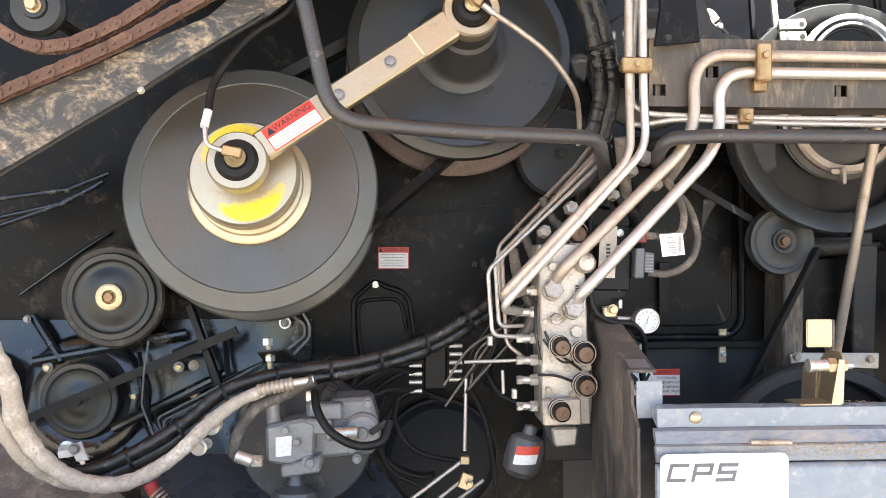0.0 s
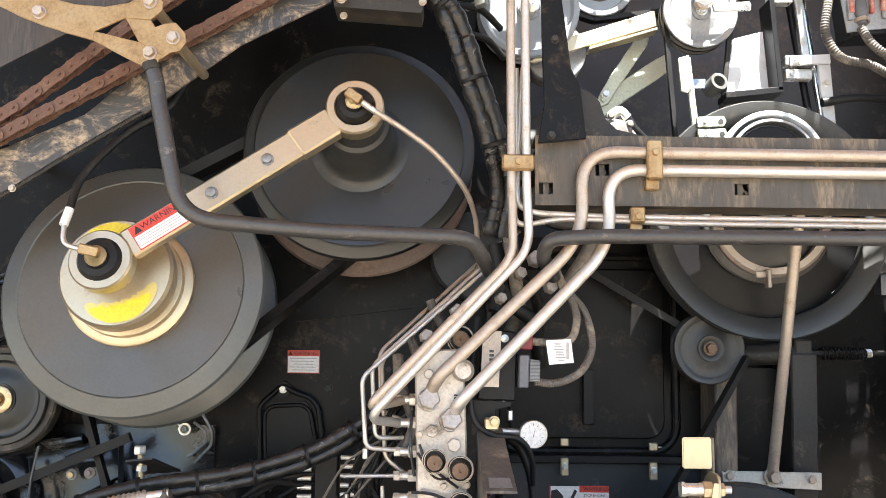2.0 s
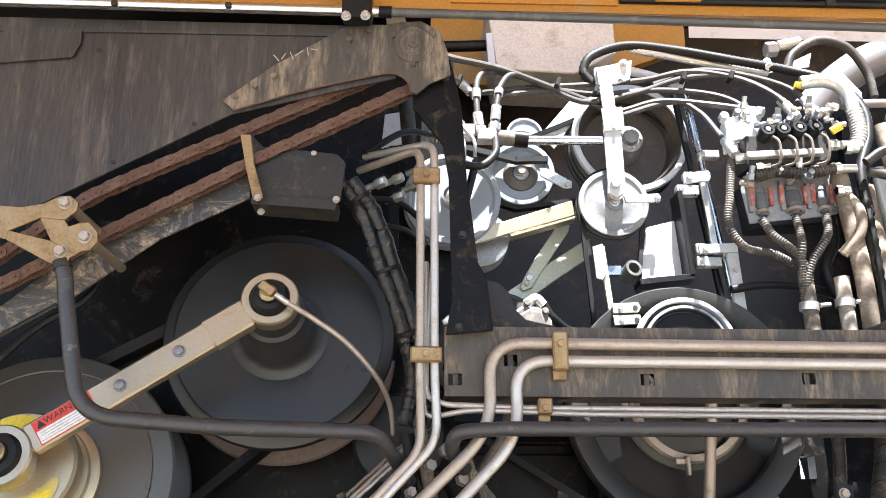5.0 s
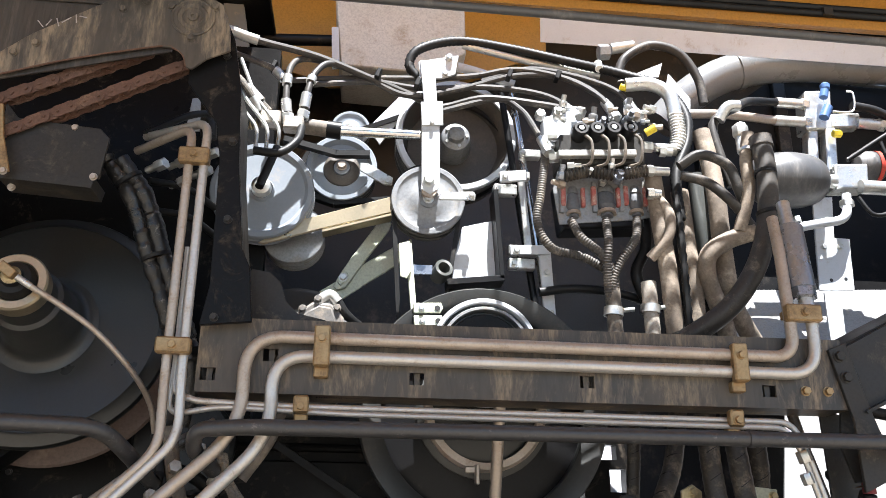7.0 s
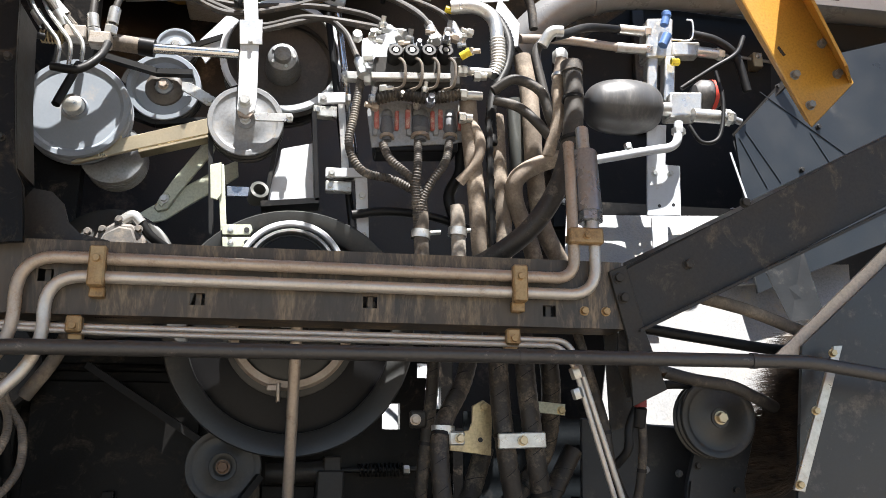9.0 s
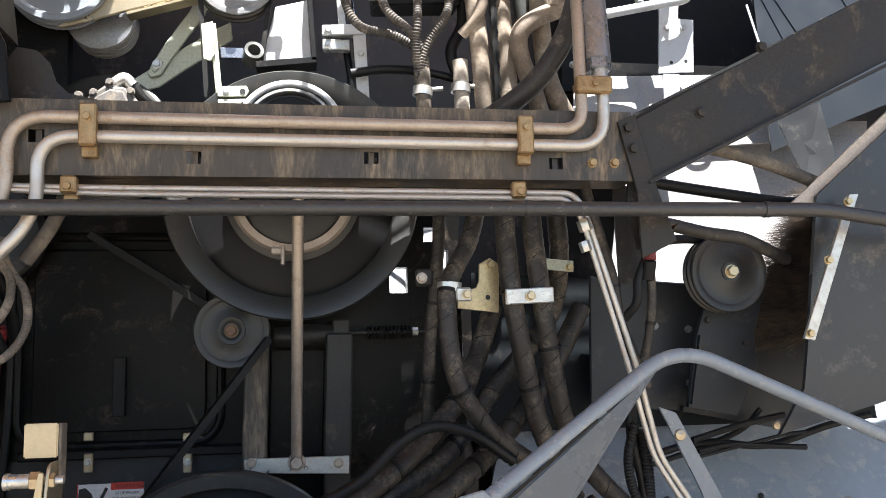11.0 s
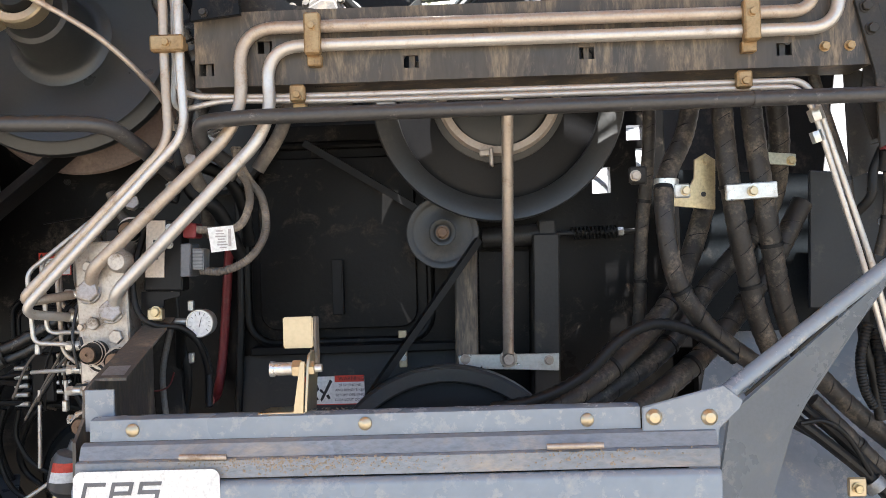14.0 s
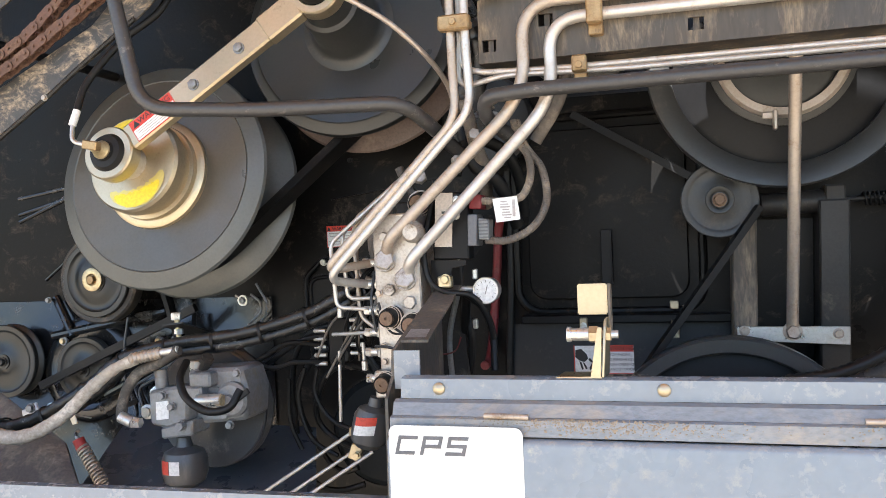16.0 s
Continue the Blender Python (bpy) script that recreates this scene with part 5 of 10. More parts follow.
part("frame", Geo().tube(bend(pts, 0.02), 0.0062), BLACK, hatch)
part("inner_frame", Geo().tube(bend([(-0.066, 2.089, 1.180), (-0.084, 2.089, 1.270), (-0.088, 2.089, 1.374), (0.016, 2.089, 1.380), (0.032, 2.089, 1.300)], 0.03), 0.0050), BLACK, hatch)
part("sheet", Geo().prism([(-0.080, 1.200), (-0.086, 1.370), (-0.076, 1.384), (0.006, 1.386), (0.020, 1.374), (0.036, 1.290)], 2.090, 2.096), BLACK, hatch)
part("bolt", Geo().bolt((-0.045, 2.085, 1.415), across=0.014), ZINC, hatch)
part("tab", Geo().lathe((-0.045, 2.092, 1.414), (0, -1, 0), [(0.018, 0), (0.018, 0.005), (0, 0.005)], 20), BLACK, hatch)
g = Geo()
for p in ((0.062, 2.100, 1.418), (0.199, 2.100, 1.462), (0.164, 2.100, 1.507), (0.032, 2.100, 1.668), (0.056, 2.100, 1.416), (0.500, 2.100, 1.667)):
    g.bolt(p, across=0.010)
single("wall_bolt", g, COLUMN, "small dark bolt heads in the black wall", "bolt", kind="stuff")
g = Geo().bar((-0.023, 2.092, 1.572), (0.259, 2.092, 1.610), 0.01, 0.003)
single("wall_fold", g, BLACK, "raised fold line in the black wall", "trim", kind="structure")

casing = thing("lower_casing", (-0.6, 2.05, 0.9), "oily glossy black casing low on the wall", "casing")
nx, nz = 44, 30
v, f = [], []


def skin(x, z):
    """Depth of the pressed sheet at a point of its face."""
    low = max(0.0, (1.33 - z) / 0.54)
    side = min(1.0, (-0.20 - x) / 0.16)
    wave = 0.020 * noise.noise(Vector((x * 6.0, z * 7.0, 0.3))) + 0.006 * noise.noise(Vector((x * 17.0, z * 19.0, 2.0)))
    return 2.092 - side * (0.11 * low ** 1.35 + max(0.0, 0.6 * wave + 0.006) * min(1.0, 6 * low))


for back in (0.0, 0.005):
    for j in range(nz + 1):
        for i in range(nx + 1):
            x, z = -1.30 + 1.10 * i / nx, 0.80 + 0.53 * j / nz
            v.append((x, skin(x, z) + back, z))
m_ = (nx + 1) * (nz + 1)
for j in range(nz):
    for i in range(nx):
        a = j * (nx + 1) + i
        f += [(a, a + 1, a + nx + 2, a + nx + 1), (m_ + a + nx + 1, m_ + a + nx + 2, m_ + a + 1, m_ + a)]
part("pressed_sheet", Geo().add(v, f), OILY, casing, smooth=60)
part("raised_boss", Geo().lathe((-0.728, 2.050, 1.150), (0, -1, 0.14), [(0.157, -0.03), (0.145, 0.006), (0.135, 0.014), (0.115, 0.017), (0.100, 0.008), (0.03, 0.008), (0, 0.008)], 64), OILY, casing, "pressed round boss")
for a, b in (((-0.838, 2.040, 1.238), (-0.492, 2.060, 1.300)), ((-0.644, 2.000, 1.086), (-0.394, 2.030, 1.209)), ((-0.850, 2.070, 1.341), (-0.773, 2.040, 1.237))):
    part("bead", Geo().tube([Vector(a), Vector(b)], 0.012, 10), OILY, casing)
for (a, b) in (((-0.897, 2.000, 1.615), (-0.682, 2.000, 1.644)), ((-0.897, 2.000, 1.572), (-0.708, 2.000, 1.615)), ((-0.897, 2.000, 1.553), (-0.695, 2.000, 1.625))):
    part("upper_bead", Geo().tube([Vector(a), Vector(a).lerp(Vector(b), 0.7), Vector(b) + Vector((0.03, 0.0, 0.03))], 0.006, 10), OILY, casing)

for x, z in ((-0.776, 1.220), (-0.478, 1.221), (-0.593, 1.015), (-0.416, 1.084), (-0.440, 1.040)):
    p = Vector((x, skin(x, z), z))
    part("casing_bolt", Geo().lathe(p, (0, -1, 0.3), [(0.0125, -0.004), (0.0125, 0.003), (0, 0.003)], 24).bolt(p + Vector((0, -0.003, 0.001)), across=0.012), TARNISH, casing, "dull zinc bolt and washer")
part("casing_ridge", Geo().tube([Vector((-0.885, 2.075, 1.391)), Vector((-0.742, 2.080, 1.496)), Vector((-0.677, 2.088, 1.541))], 0.005, 10), OILY, casing)
for run in ([(-0.561, 1.990, 1.290), (-0.568, 1.980, 1.223), (-0.574, 1.980, 1.144), (-0.552, 1.975, 1.093), (-0.530, 1.970, 1.046)],
            [(-0.506, 1.960, 1.052), (-0.531, 1.970, 1.099), (-0.535, 1.970, 1.117), (-0.430, 1.970, 1.170), (-0.302, 1.980, 1.237)],
            [(-0.499, 1.958, 1.052), (-0.521, 1.968, 1.095), (-0.518, 1.968, 1.113), (-0.415, 1.968, 1.163), (-0.295, 1.980, 1.227)]):
    single("thin_black_line", Geo().tube(bend([Vector((x, min(y, skin(x, z) - 0.006), z)) for x, y, z in run], 0.012), 0.0028, 8), GLOSSBLACK, "thin glossy black line bent round the casing", "pipe", "thin black lines")
brk = thing("zinc_casing_bracket", (-0.71, 1.93, 1.02), "small bright zinc bracket low on the oily casing", "bracket")
part("plate", Geo().prism([(-0.738, 1.046), (-0.740, 1.060), (-0.695, 1.066), (-0.681, 1.024), (-0.697, 1.020), (-0.708, 1.044)], 1.930, 1.934), ZINC, brk, bevel=0.001)
part("arm", Geo().bar((-0.712, 1.932, 1.050), (-0.690, 1.990, 1.026), 0.012, 0.004), ZINC, brk)
part("bolt", Geo().bolt((-0.702, 1.930, 1.052), across=0.012, h=0.006), TARNISH, brk)
rear = thing("rear_round_disc", (0.401, 2.030, 1.630), "dark blue-black round disc deep behind the cables", "pulley")
part("disc", Geo().lathe((0.401, 2.030, 1.730), (0, -1, 0), [(0.03, -0.05), (0.098, -0.05), (0.108, -0.04), (0.108, -0.008), (0.100, 0.0), (0.03, 0.004), (0, 0.004)], 56), HOUSEBLUE, rear)
part("bolt", Geo().lathe((0.401, 2.026, 1.730), (0, -1, 0), [(0.017, 0), (0.017, 0.004), (0, 0.004)], 24).bolt((0.401, 2.022, 1.730), across=0.020), COLUMN, rear, "dark centre bolt")

# ---- upper drive bay ----
OUT = (0, -1, 0)


def plate(parent, poly, y0, y1, material, name="plate", label="", bevel=0.001):
    return part(name, Geo().prism(poly, y0, y1), material, parent, label, bevel=bevel)


def grooves(r, h0, h1, n, depth=0.010):
    """V-belt grooves between two heights."""
    prof, w = [], (h1 - h0) / n
    for i in range(n):
        a = h0 + i * w
        prof += [(r, a), (r, a + w * 0.15), (r - depth, a + w * 0.4), (r - depth, a + w * 0.6), (r, a + w * 0.85)]
    return prof + [(r, h1)]


def flat_pulley(name, at, r, label, face=GREY, width=0.04, hub=0.02, dish=0.012, group="", bolt=GOLD, axis=OUT, n=2, across=0.018, groove=DARKGREY):
    """A pulley with a painted face, a darker grooved running face and a centre bolt."""
    t = thing(name, at, label, "pulley", group)
    prof = [(0.012, -width + 0.002), (r - 0.014, -width + 0.002), (r - 0.014, -0.0045), (r, -0.0045), (r, -0.002), (r - 0.002, 0), (r * 0.86, 0.0), (r * 0.82, -dish * 0.7), (r * 0.78, -dish), (hub * 1.9, -dish), (hub * 1.6, 0.0), (hub, 0.002), (hub, 0.006), (0.006, 0.006)]
    part("wheel", Geo().lathe(at, axis, prof, 56), face, t)
    part("groove_ring", Geo().ring(at, axis, [(r - 0.0135, -width)] + grooves(r, -width, -0.005, n) + [(r - 0.0135, -0.005)], 56), groove, t, "dark grooved running face")
    part("bolt", Geo().bolt(Vector(at) + Vector(axis).normalized() * 0.006, axis, across, across * 0.6), bolt, t)
    return t


big = thing("dished_pulley", (0.981, 2.050, 2.499), "large light grey dished pulley with a brown inside", "pulley")
bc = Vector((0.985, 2.04, 2.502))
prof = [(0.135, -0.11), (0.140, -0.11)] + grooves(0.152, -0.105, -0.010, 3, 0.014) + [(0.1515, 0.0), (0.149, 0.003), (0.136, 0.003), (0.1348, 0.0)]
part("rim", Geo().ring(bc, OUT, [(0.1500, -0.012), (0.152, -0.010), (0.1515, 0.0), (0.149, 0.003), (0.136, 0.003), (0.1348, -0.010)], 64), LIGHTGREY, big)
part("groove_ring", Geo().ring(bc, OUT, [(0.1348, -0.11)] + grooves(0.150, -0.108, -0.0125, 3, 0.014) + [(0.1348, -0.0125)], 64), MIDGREY, big, "dark grooved running face")
part("dish", Geo().ring(bc, OUT, [(0.1335, -0.001), (0.126, -0.045), (0.116, -0.078), (0.06, -0.086), (0.03, -0.086), (0.03, -0.092), (0.12, -0.09), (0.1345, -0.012)], 64), BROWNDISH, big, "brown dusty dish")
part("hub", Geo().lathe(bc, OUT, [(0.045, -0.088), (0.043, -0.045), (0.039, -0.035), (0.036, -0.012), (0.030, -0.008), (0.022, -0.006), (0.020, 0.010), (0.012, 0.014), (0, 0.014)], 28), CAST, big)
for k in range(5):
    a = k * 2 * math.pi / 5
    part("bolt", Geo().bolt(bc + Vector((0.028 * math.cos(a), 0.009, 0.028 * math.sin(a))), across=0.008, h=0.004, washer=False), ZINC, big)

sw = flat_pulley("belt_tensioner_pulley", (0.911, 1.955, 2.289), 0.086, "grey flat tensioner pulley on a swing plate", PUMPGREY, 0.05, 0.022, 0.004, "", ZINC)
swing = thing("swing_plate", (0.920, 1.940, 2.333), "light zinc plate holding the tensioner pulley", "bracket")
plate(swing, [(0.890, 2.489), (0.932, 2.493), (0.935, 2.332), (0.933, 2.306), (0.913, 2.291), (0.891, 2.303), (0.893, 2.329)], 1.928, 1.938, LIGHTGREY)
plate(swing, [(0.886, 2.524), (0.939, 2.529), (0.941, 2.466), (0.890, 2.462)], 1.922, 1.927, ZINC, "clip_plate")
plate(swing, [(0.884, 2.650), (0.918, 2.653), (0.931, 2.497), (0.900, 2.494)], 1.945, 1.955, LIGHTGREY, "upper_plate")
plate(swing, [(0.881, 2.653), (0.980, 2.678), (0.972, 2.624), (0.938, 2.611), (0.884, 2.606)], 1.956, 1.964, LIGHTGREY, "top_tab")
plate(swing, [(0.929, 2.298), (1.014, 2.304), (1.019, 2.296), (1.017, 2.283), (0.934, 2.280)], 1.930, 1.937, ZINC, "stop_strap")
for p, s in (((0.909, 1.928, 2.323), 0.022), ((1.009, 1.930, 2.294), 0.010), ((0.914, 1.922, 2.470), 0.008), ((0.956, 1.956, 2.668), 0.014), ((0.946, 1.956, 2.623), 0.012)):
    part("bolt", Geo().bolt(p, across=s, h=s * 0.7), ZINC, swing)
part("spacer", Geo().cyl((0.911, 1.930, 2.303), Vector((0.911, 1.930, 2.303)) + Vector((0, 0.03, 0)), 0.018), TARNISH, swing)
belt_loop("drive_belt", (0.91, 1.975, 2.30), 0.084, (0.90, 1.975, 1.95), 0.05, OUT, 0.014, 0.010, "narrow black drive belt down from the tensioner")
belt_loop("drive_belt", (0.69, 2.10, 2.41), 0.09, (0.985, 2.09, 2.485), 0.142, OUT, 0.016, 0.012, "black drive belt round the dished pulley")

ip = flat_pulley("idler_pulley", (0.704, 2.080, 2.415), 0.088, "light grey idler pulley with a brown sunken hub", DRUMGREY, 0.055, 0.012, 0.016, "upper idlers", TARNISH, n=3)
part("hub_boss", Geo().ring((0.704, 2.080, 2.415), OUT, [(0.020, -0.0155), (0.046, -0.0155), (0.044, -0.010), (0.034, -0.004), (0.022, -0.003)], 40), BROWNDISH, ip, "brown dusty hub boss")
flat_pulley("idler_pulley", (0.720, 2.110, 2.537), 0.050, "small light grey idler pulley in the sun", DRUMGREY, 0.04, 0.014, 0.004, "upper idlers", ZINC)
single("belt_run", Geo().bar((0.560, 2.066, 2.474), (0.690, 2.066, 2.442), 0.022, 0.014).bar((0.688, 2.066, 2.442), (0.772, 2.066, 2.446), 0.022, 0.014), RUBBER, "black belt run crossing the upper idler", "belt")
single("belt_run", Geo().bar((0.575, 2.10, 2.360), (0.690, 2.10, 2.322), 0.026, 0.012).bar((0.690, 2.10, 2.322), (0.860, 2.10, 2.345), 0.026, 0.012), RUBBER, "black belt run beneath the upper idler", "belt")
tabs = thing("idler_strap", (0.798, 2.060, 2.397), "light zinc strap on the idler pulley", "bracket")
plate(tabs, [(0.749, 2.419), (0.771, 2.417), (0.831, 2.383), (0.830, 2.364), (0.810, 2.363), (0.750, 2.398)], 2.056, 2.062, ZINC)
part("bolt", Geo().bolt((0.818, 2.056, 2.372), across=0.012), ZINC, tabs)
plate(tabs, [(0.764, 2.537), (0.843, 2.633), (0.872, 2.636), (0.874, 2.607), (0.796, 2.492)], 2.10, 2.106, LIGHTGREY, "arm_plate")

drum = thing("blue_grey_drum_pulley", (0.529, 2.030, 2.327), "blue-grey painted drum pulley with shadows on it", "pulley")
dc = Vector((0.522, 2.020, 2.320))
part("drum", Geo().lathe(dc, OUT, [(0.02, -0.06), (0.112, -0.055)] + grooves(0.122, -0.055, -0.006, 2, 0.01) + [(0.119, 0), (0.108, 0.0), (0.100, -0.006), (0.03, -0.006), (0.026, 0.004), (0, 0.004)], 56), DRUMGREY, drum)
part("hub", Geo().lathe(dc + Vector((0, -0.006, 0)), OUT, [(0.024, 0), (0.022, 0.02), (0.012, 0.026), (0, 0.026)], 20), ZINC, drum)
gp = thing("multi_groove_pulley", (0.625, 2.120, 2.222), "cast multi-groove pulley behind the arm", "pulley")
part("wheel", Geo().lathe((0.596, 2.100, 2.242), OUT, [(0.02, -0.07)] + grooves(0.075, -0.07, 0.0, 5, 0.006) + [(0.06, 0.002), (0.02, 0.002)], 40), CAST, gp)

lever = thing("gold_lever", (0.708, 2.050, 2.275), "yellow zinc-plated lever across the pulleys", "lever")
plate(lever, [(0.521, 2.191), (0.607, 2.250), (0.825, 2.323), (0.831, 2.283), (0.667, 2.233), (0.534, 2.189)], 2.034, 2.044, PALEGOLD, bevel=0.002)
plate(lever, [(0.667, 2.231), (0.831, 2.281), (0.832, 2.275), (0.668, 2.224)], 2.034, 2.075, PALEGOLD, "lower_fold")
part("bolt", Geo().bolt((0.622, 2.034, 2.260), across=0.010), PALEGOLD, lever)
green = thing("green_zinc_lever", (0.712, 2.140, 2.131), "greenish zinc lever with a slotted bolt", "lever")
plate(green, [(0.640, 2.088), (0.660, 2.104), (0.723, 2.148), (0.780, 2.190), (0.853, 2.238), (0.885, 2.255), (0.890, 2.212), (0.857, 2.187), (0.781, 2.134), (0.725, 2.092), (0.680, 2.078)], 2.134, 2.142, GREENZINC, bevel=0.002)
plate(green, [(0.698, 2.118), (0.707, 2.109), (0.729, 2.117), (0.755, 2.160), (0.828, 2.268), (0.834, 2.290), (0.802, 2.294), (0.790, 2.272), (0.738, 2.194), (0.708, 2.142)], 2.122, 2.130, GREENZINC, "slotted_link", bevel=0.002)
plate(green, [(0.708, 2.128), (0.716, 2.119), (0.734, 2.146), (0.727, 2.157)], 2.116, 2.121, GREENZINC, "slot_washer")
part("bolt", Geo().bolt((0.721, 2.116, 2.140), across=0.015), ZINC, green)

post = thing("green_zinc_bracket", (0.884, 1.920, 1.962), "greenish zinc upright bracket with bolted tabs", "bracket")
plate(post, [(0.859, 2.166), (0.873, 2.167), (0.893, 1.956), (0.880, 1.956)], 1.918, 1.928, GREENZINC, "upright")
plate(post, [(0.844, 2.162), (0.868, 2.169), (0.873, 2.098), (0.864, 2.082), (0.849, 2.086)], 1.911, 1.917, GREENZINC, "slotted_tab")
for spot_a, spot_b, spot_c, spot_d, spot_e, spot_f, spot_g in (((0.878, 2.024), (0.939, 2.027), (0.944, 2.015), (0.938, 2.004), (0.880, 2.002), (0.931, 1.899, 2.014), (0.897, 1.900, 2.013)), ((0.880, 1.996), (0.941, 1.999), (0.945, 1.987), (0.940, 1.977), (0.882, 1.974), (0.933, 1.899, 1.986), (0.899, 1.900, 1.985))):
    plate(post, [spot_a, spot_b, spot_c, spot_d, spot_e], 1.900, 1.908, GREENZINC, "tab")
    part("bolt_hole", Geo().lathe(spot_f, OUT, [(0.006, 0), (0.006, 0.0006), (0, 0.0006)], 16), INK, post)
    part("bolt", Geo().bolt(spot_g, across=0.009, h=0.005), ZINC, post)

plate(post, [(0.876, 2.137), (0.926, 2.138), (0.926, 2.114), (0.878, 2.113)], 1.980, 1.988, VALVESTEEL, "cross_strip")

# pump behind the beam
pump = thing("small_gear_pump", (0.671, 1.860, 1.952), "small dirty cast gear pump with bolts", "pump")
pc = Vector((0.678, 1.860, 1.962))
tilt = Matrix.Rotation(radians(-12), 3, "Y")
part("body", Geo().prism([(pc.x - 0.06 + a, pc.z + b) for a, b in ((0.0, -0.03), (0.02, 0.02), (0.05, 0.042), (0.09, 0.040), (0.115, 0.01), (0.115, -0.035))], 1.845, 1.90), DIRTYCAST, pump, bevel=0.006)
part("cover", Geo().prism([(pc.x - 0.045 + a, pc.z + b) for a, b in ((0.0, -0.025), (0.02, 0.015), (0.048, 0.032), (0.075, 0.028), (0.085, 0.0), (0.085, -0.03))], 1.835, 1.846), DIRTYCAST, pump, bevel=0.004)
for a, b in ((-0.052, -0.01), (-0.03, 0.026), (0.0, 0.048), (0.04, 0.03), (0.05, -0.02), (-0.058, 0.02)):
    part("bolt", Geo().bolt(pc + Vector((a, -0.012, b)), across=0.012), DIRTYCAST, pump)
hose("pump_hose", [(0.678, 1.870, 2.015), (0.709, 1.870, 2.023), (0.740, 1.880, 1.984), (0.798, 1.920, 1.958), (0.919, 1.950, 1.945)], 0.010, RUBBER, "black hose bending from the gear pump")
part("collar", Geo().tube(flow([(0.679, 1.868, 2.011), (0.701, 1.868, 2.025), (0.718, 1.870, 2.010)]), 0.012), ZINC, pump)
disc = thing("blue_grey_back_disc", (0.641, 2.000, 1.982), "dark blue-grey round cover behind the gear pump", "cover")
part("cover", Geo().lathe((0.624, 2.060, 1.942), OUT, [(0.15, -0.02), (0.15, 0), (0.14, 0.006), (0, 0.008)], 48), DARKGREY, disc)

# hydraulic cylinder
cylr = thing("hydraulic_cylinder", (0.667, 1.930, 2.441), "dusty hydraulic cylinder with a bright rod", "cylinder")
part("body", Geo().cyl((0.510, 1.920, 2.451), (0.699, 1.930, 2.438), 0.0185, seg=20), DUSTYHOSE, cylr)
part("gland", Geo().cyl((0.670, 1.930, 2.441), (0.703, 1.930, 2.438), 0.0205, seg=20), BLACK, cylr)
part("rod", Geo().cyl((0.701, 1.930, 2.438), (0.887, 1.940, 2.444), 0.0115, seg=20), INOX, cylr)
part("spring", Geo().tube([Vector((0.467, 1.900, 2.432)).lerp(Vector((0.516, 1.900, 2.431)), k / 60) + Vector((0, 0.014 * math.cos(k * 0.7), 0.014 * math.sin(k * 0.7))) for k in range(61)], 0.0022, 6), GOLD, cylr)
for p, q in (((0.586, 1.880, 2.421), (0.610, 1.880, 2.423)), ((0.529, 1.880, 2.430), (0.565, 1.880, 2.436))):
    part("port_block", Geo().box((Vector(p) + Vector(q)) / 2, (0.045, 0.035, 0.03)), BLOCK, cylr, bevel=0.003)
for k, pts in enumerate(([(0.585, 1.880, 2.428), (0.576, 1.880, 2.491), (0.580, 1.900, 2.583), (0.617, 1.930, 2.624), (0.711, 1.970, 2.629)],
                         [(0.616, 1.880, 2.438), (0.624, 1.880, 2.510), (0.639, 1.900, 2.574), (0.677, 1.930, 2.615), (0.768, 1.970, 2.600)])):
    h = hose("elbow_hose", pts, 0.0078, TOPHOSE, "black hose rising from the cylinder port", group="cylinder hoses")
    f = thing("crimped_fitting", pts[0], "bright zinc crimped hose end", "fitting", "crimped fittings")
    line = flow(pts)
    part("sleeve", Geo().tube(line[3:8], 0.0125), ZINC, f)
    part("nut", Geo().hexnut(line[0], line[3] - line[0], 0.026, 0.02), ZINC, f)
    part("band", Geo().tube(line[11:14], 0.0115), ZINC, f)
for spot_a, spot_b, spot_c, spot_d in (((0.520, 1.860, 2.337), (0.522, 1.860, 2.399), (0.462, 1.870, 2.475), (0.421, 1.880, 2.563)), ((0.543, 1.860, 2.339), (0.545, 1.860, 2.401), (0.486, 1.870, 2.478), (0.445, 1.880, 2.573)), ((0.567, 1.860, 2.341), (0.570, 1.860, 2.403), (0.510, 1.870, 2.480), (0.468, 1.880, 2.583))):
    pipe("thin_steel_pipe", [spot_a, spot_b, spot_c, spot_d], 0.0045, ZINC, "thin zinc pipe behind the column", 0.02, "short zinc pipes")
hose("black_hose", [(0.526, 1.800, 2.317), (0.578, 1.800, 2.314), (0.612, 1.820, 2.353), (0.618, 1.860, 2.407)], 0.009, RUBBER, "short black hose under the cylinder", group="thin black hoses")
hose("black_hose", [(0.544, 1.800, 2.234), (0.559, 1.820, 2.296), (0.570, 1.840, 2.345)], 0.009, RUBBER, "short black hose under the cylinder", group="thin black hoses")
for k, (a, b, c) in enumerate((((0.322, 1.720, 2.302), (0.407, 1.780, 2.384), (0.487, 1.860, 2.411)), ((0.336, 1.740, 2.210), (0.397, 1.800, 2.222), (0.444, 1.880, 2.213)), ((0.349, 1.760, 2.155), (0.409, 1.800, 2.158), (0.452, 1.900, 2.153)))):
    hose("black_hose", [a, b, c], 0.0075, RUBBER, "short black hose behind the upright pipes", group="thin black hoses")
u = thing("zinc_fittings", (0.377, 1.760, 2.244), "cluster of zinc fittings behind the upright pipes", "fitting")
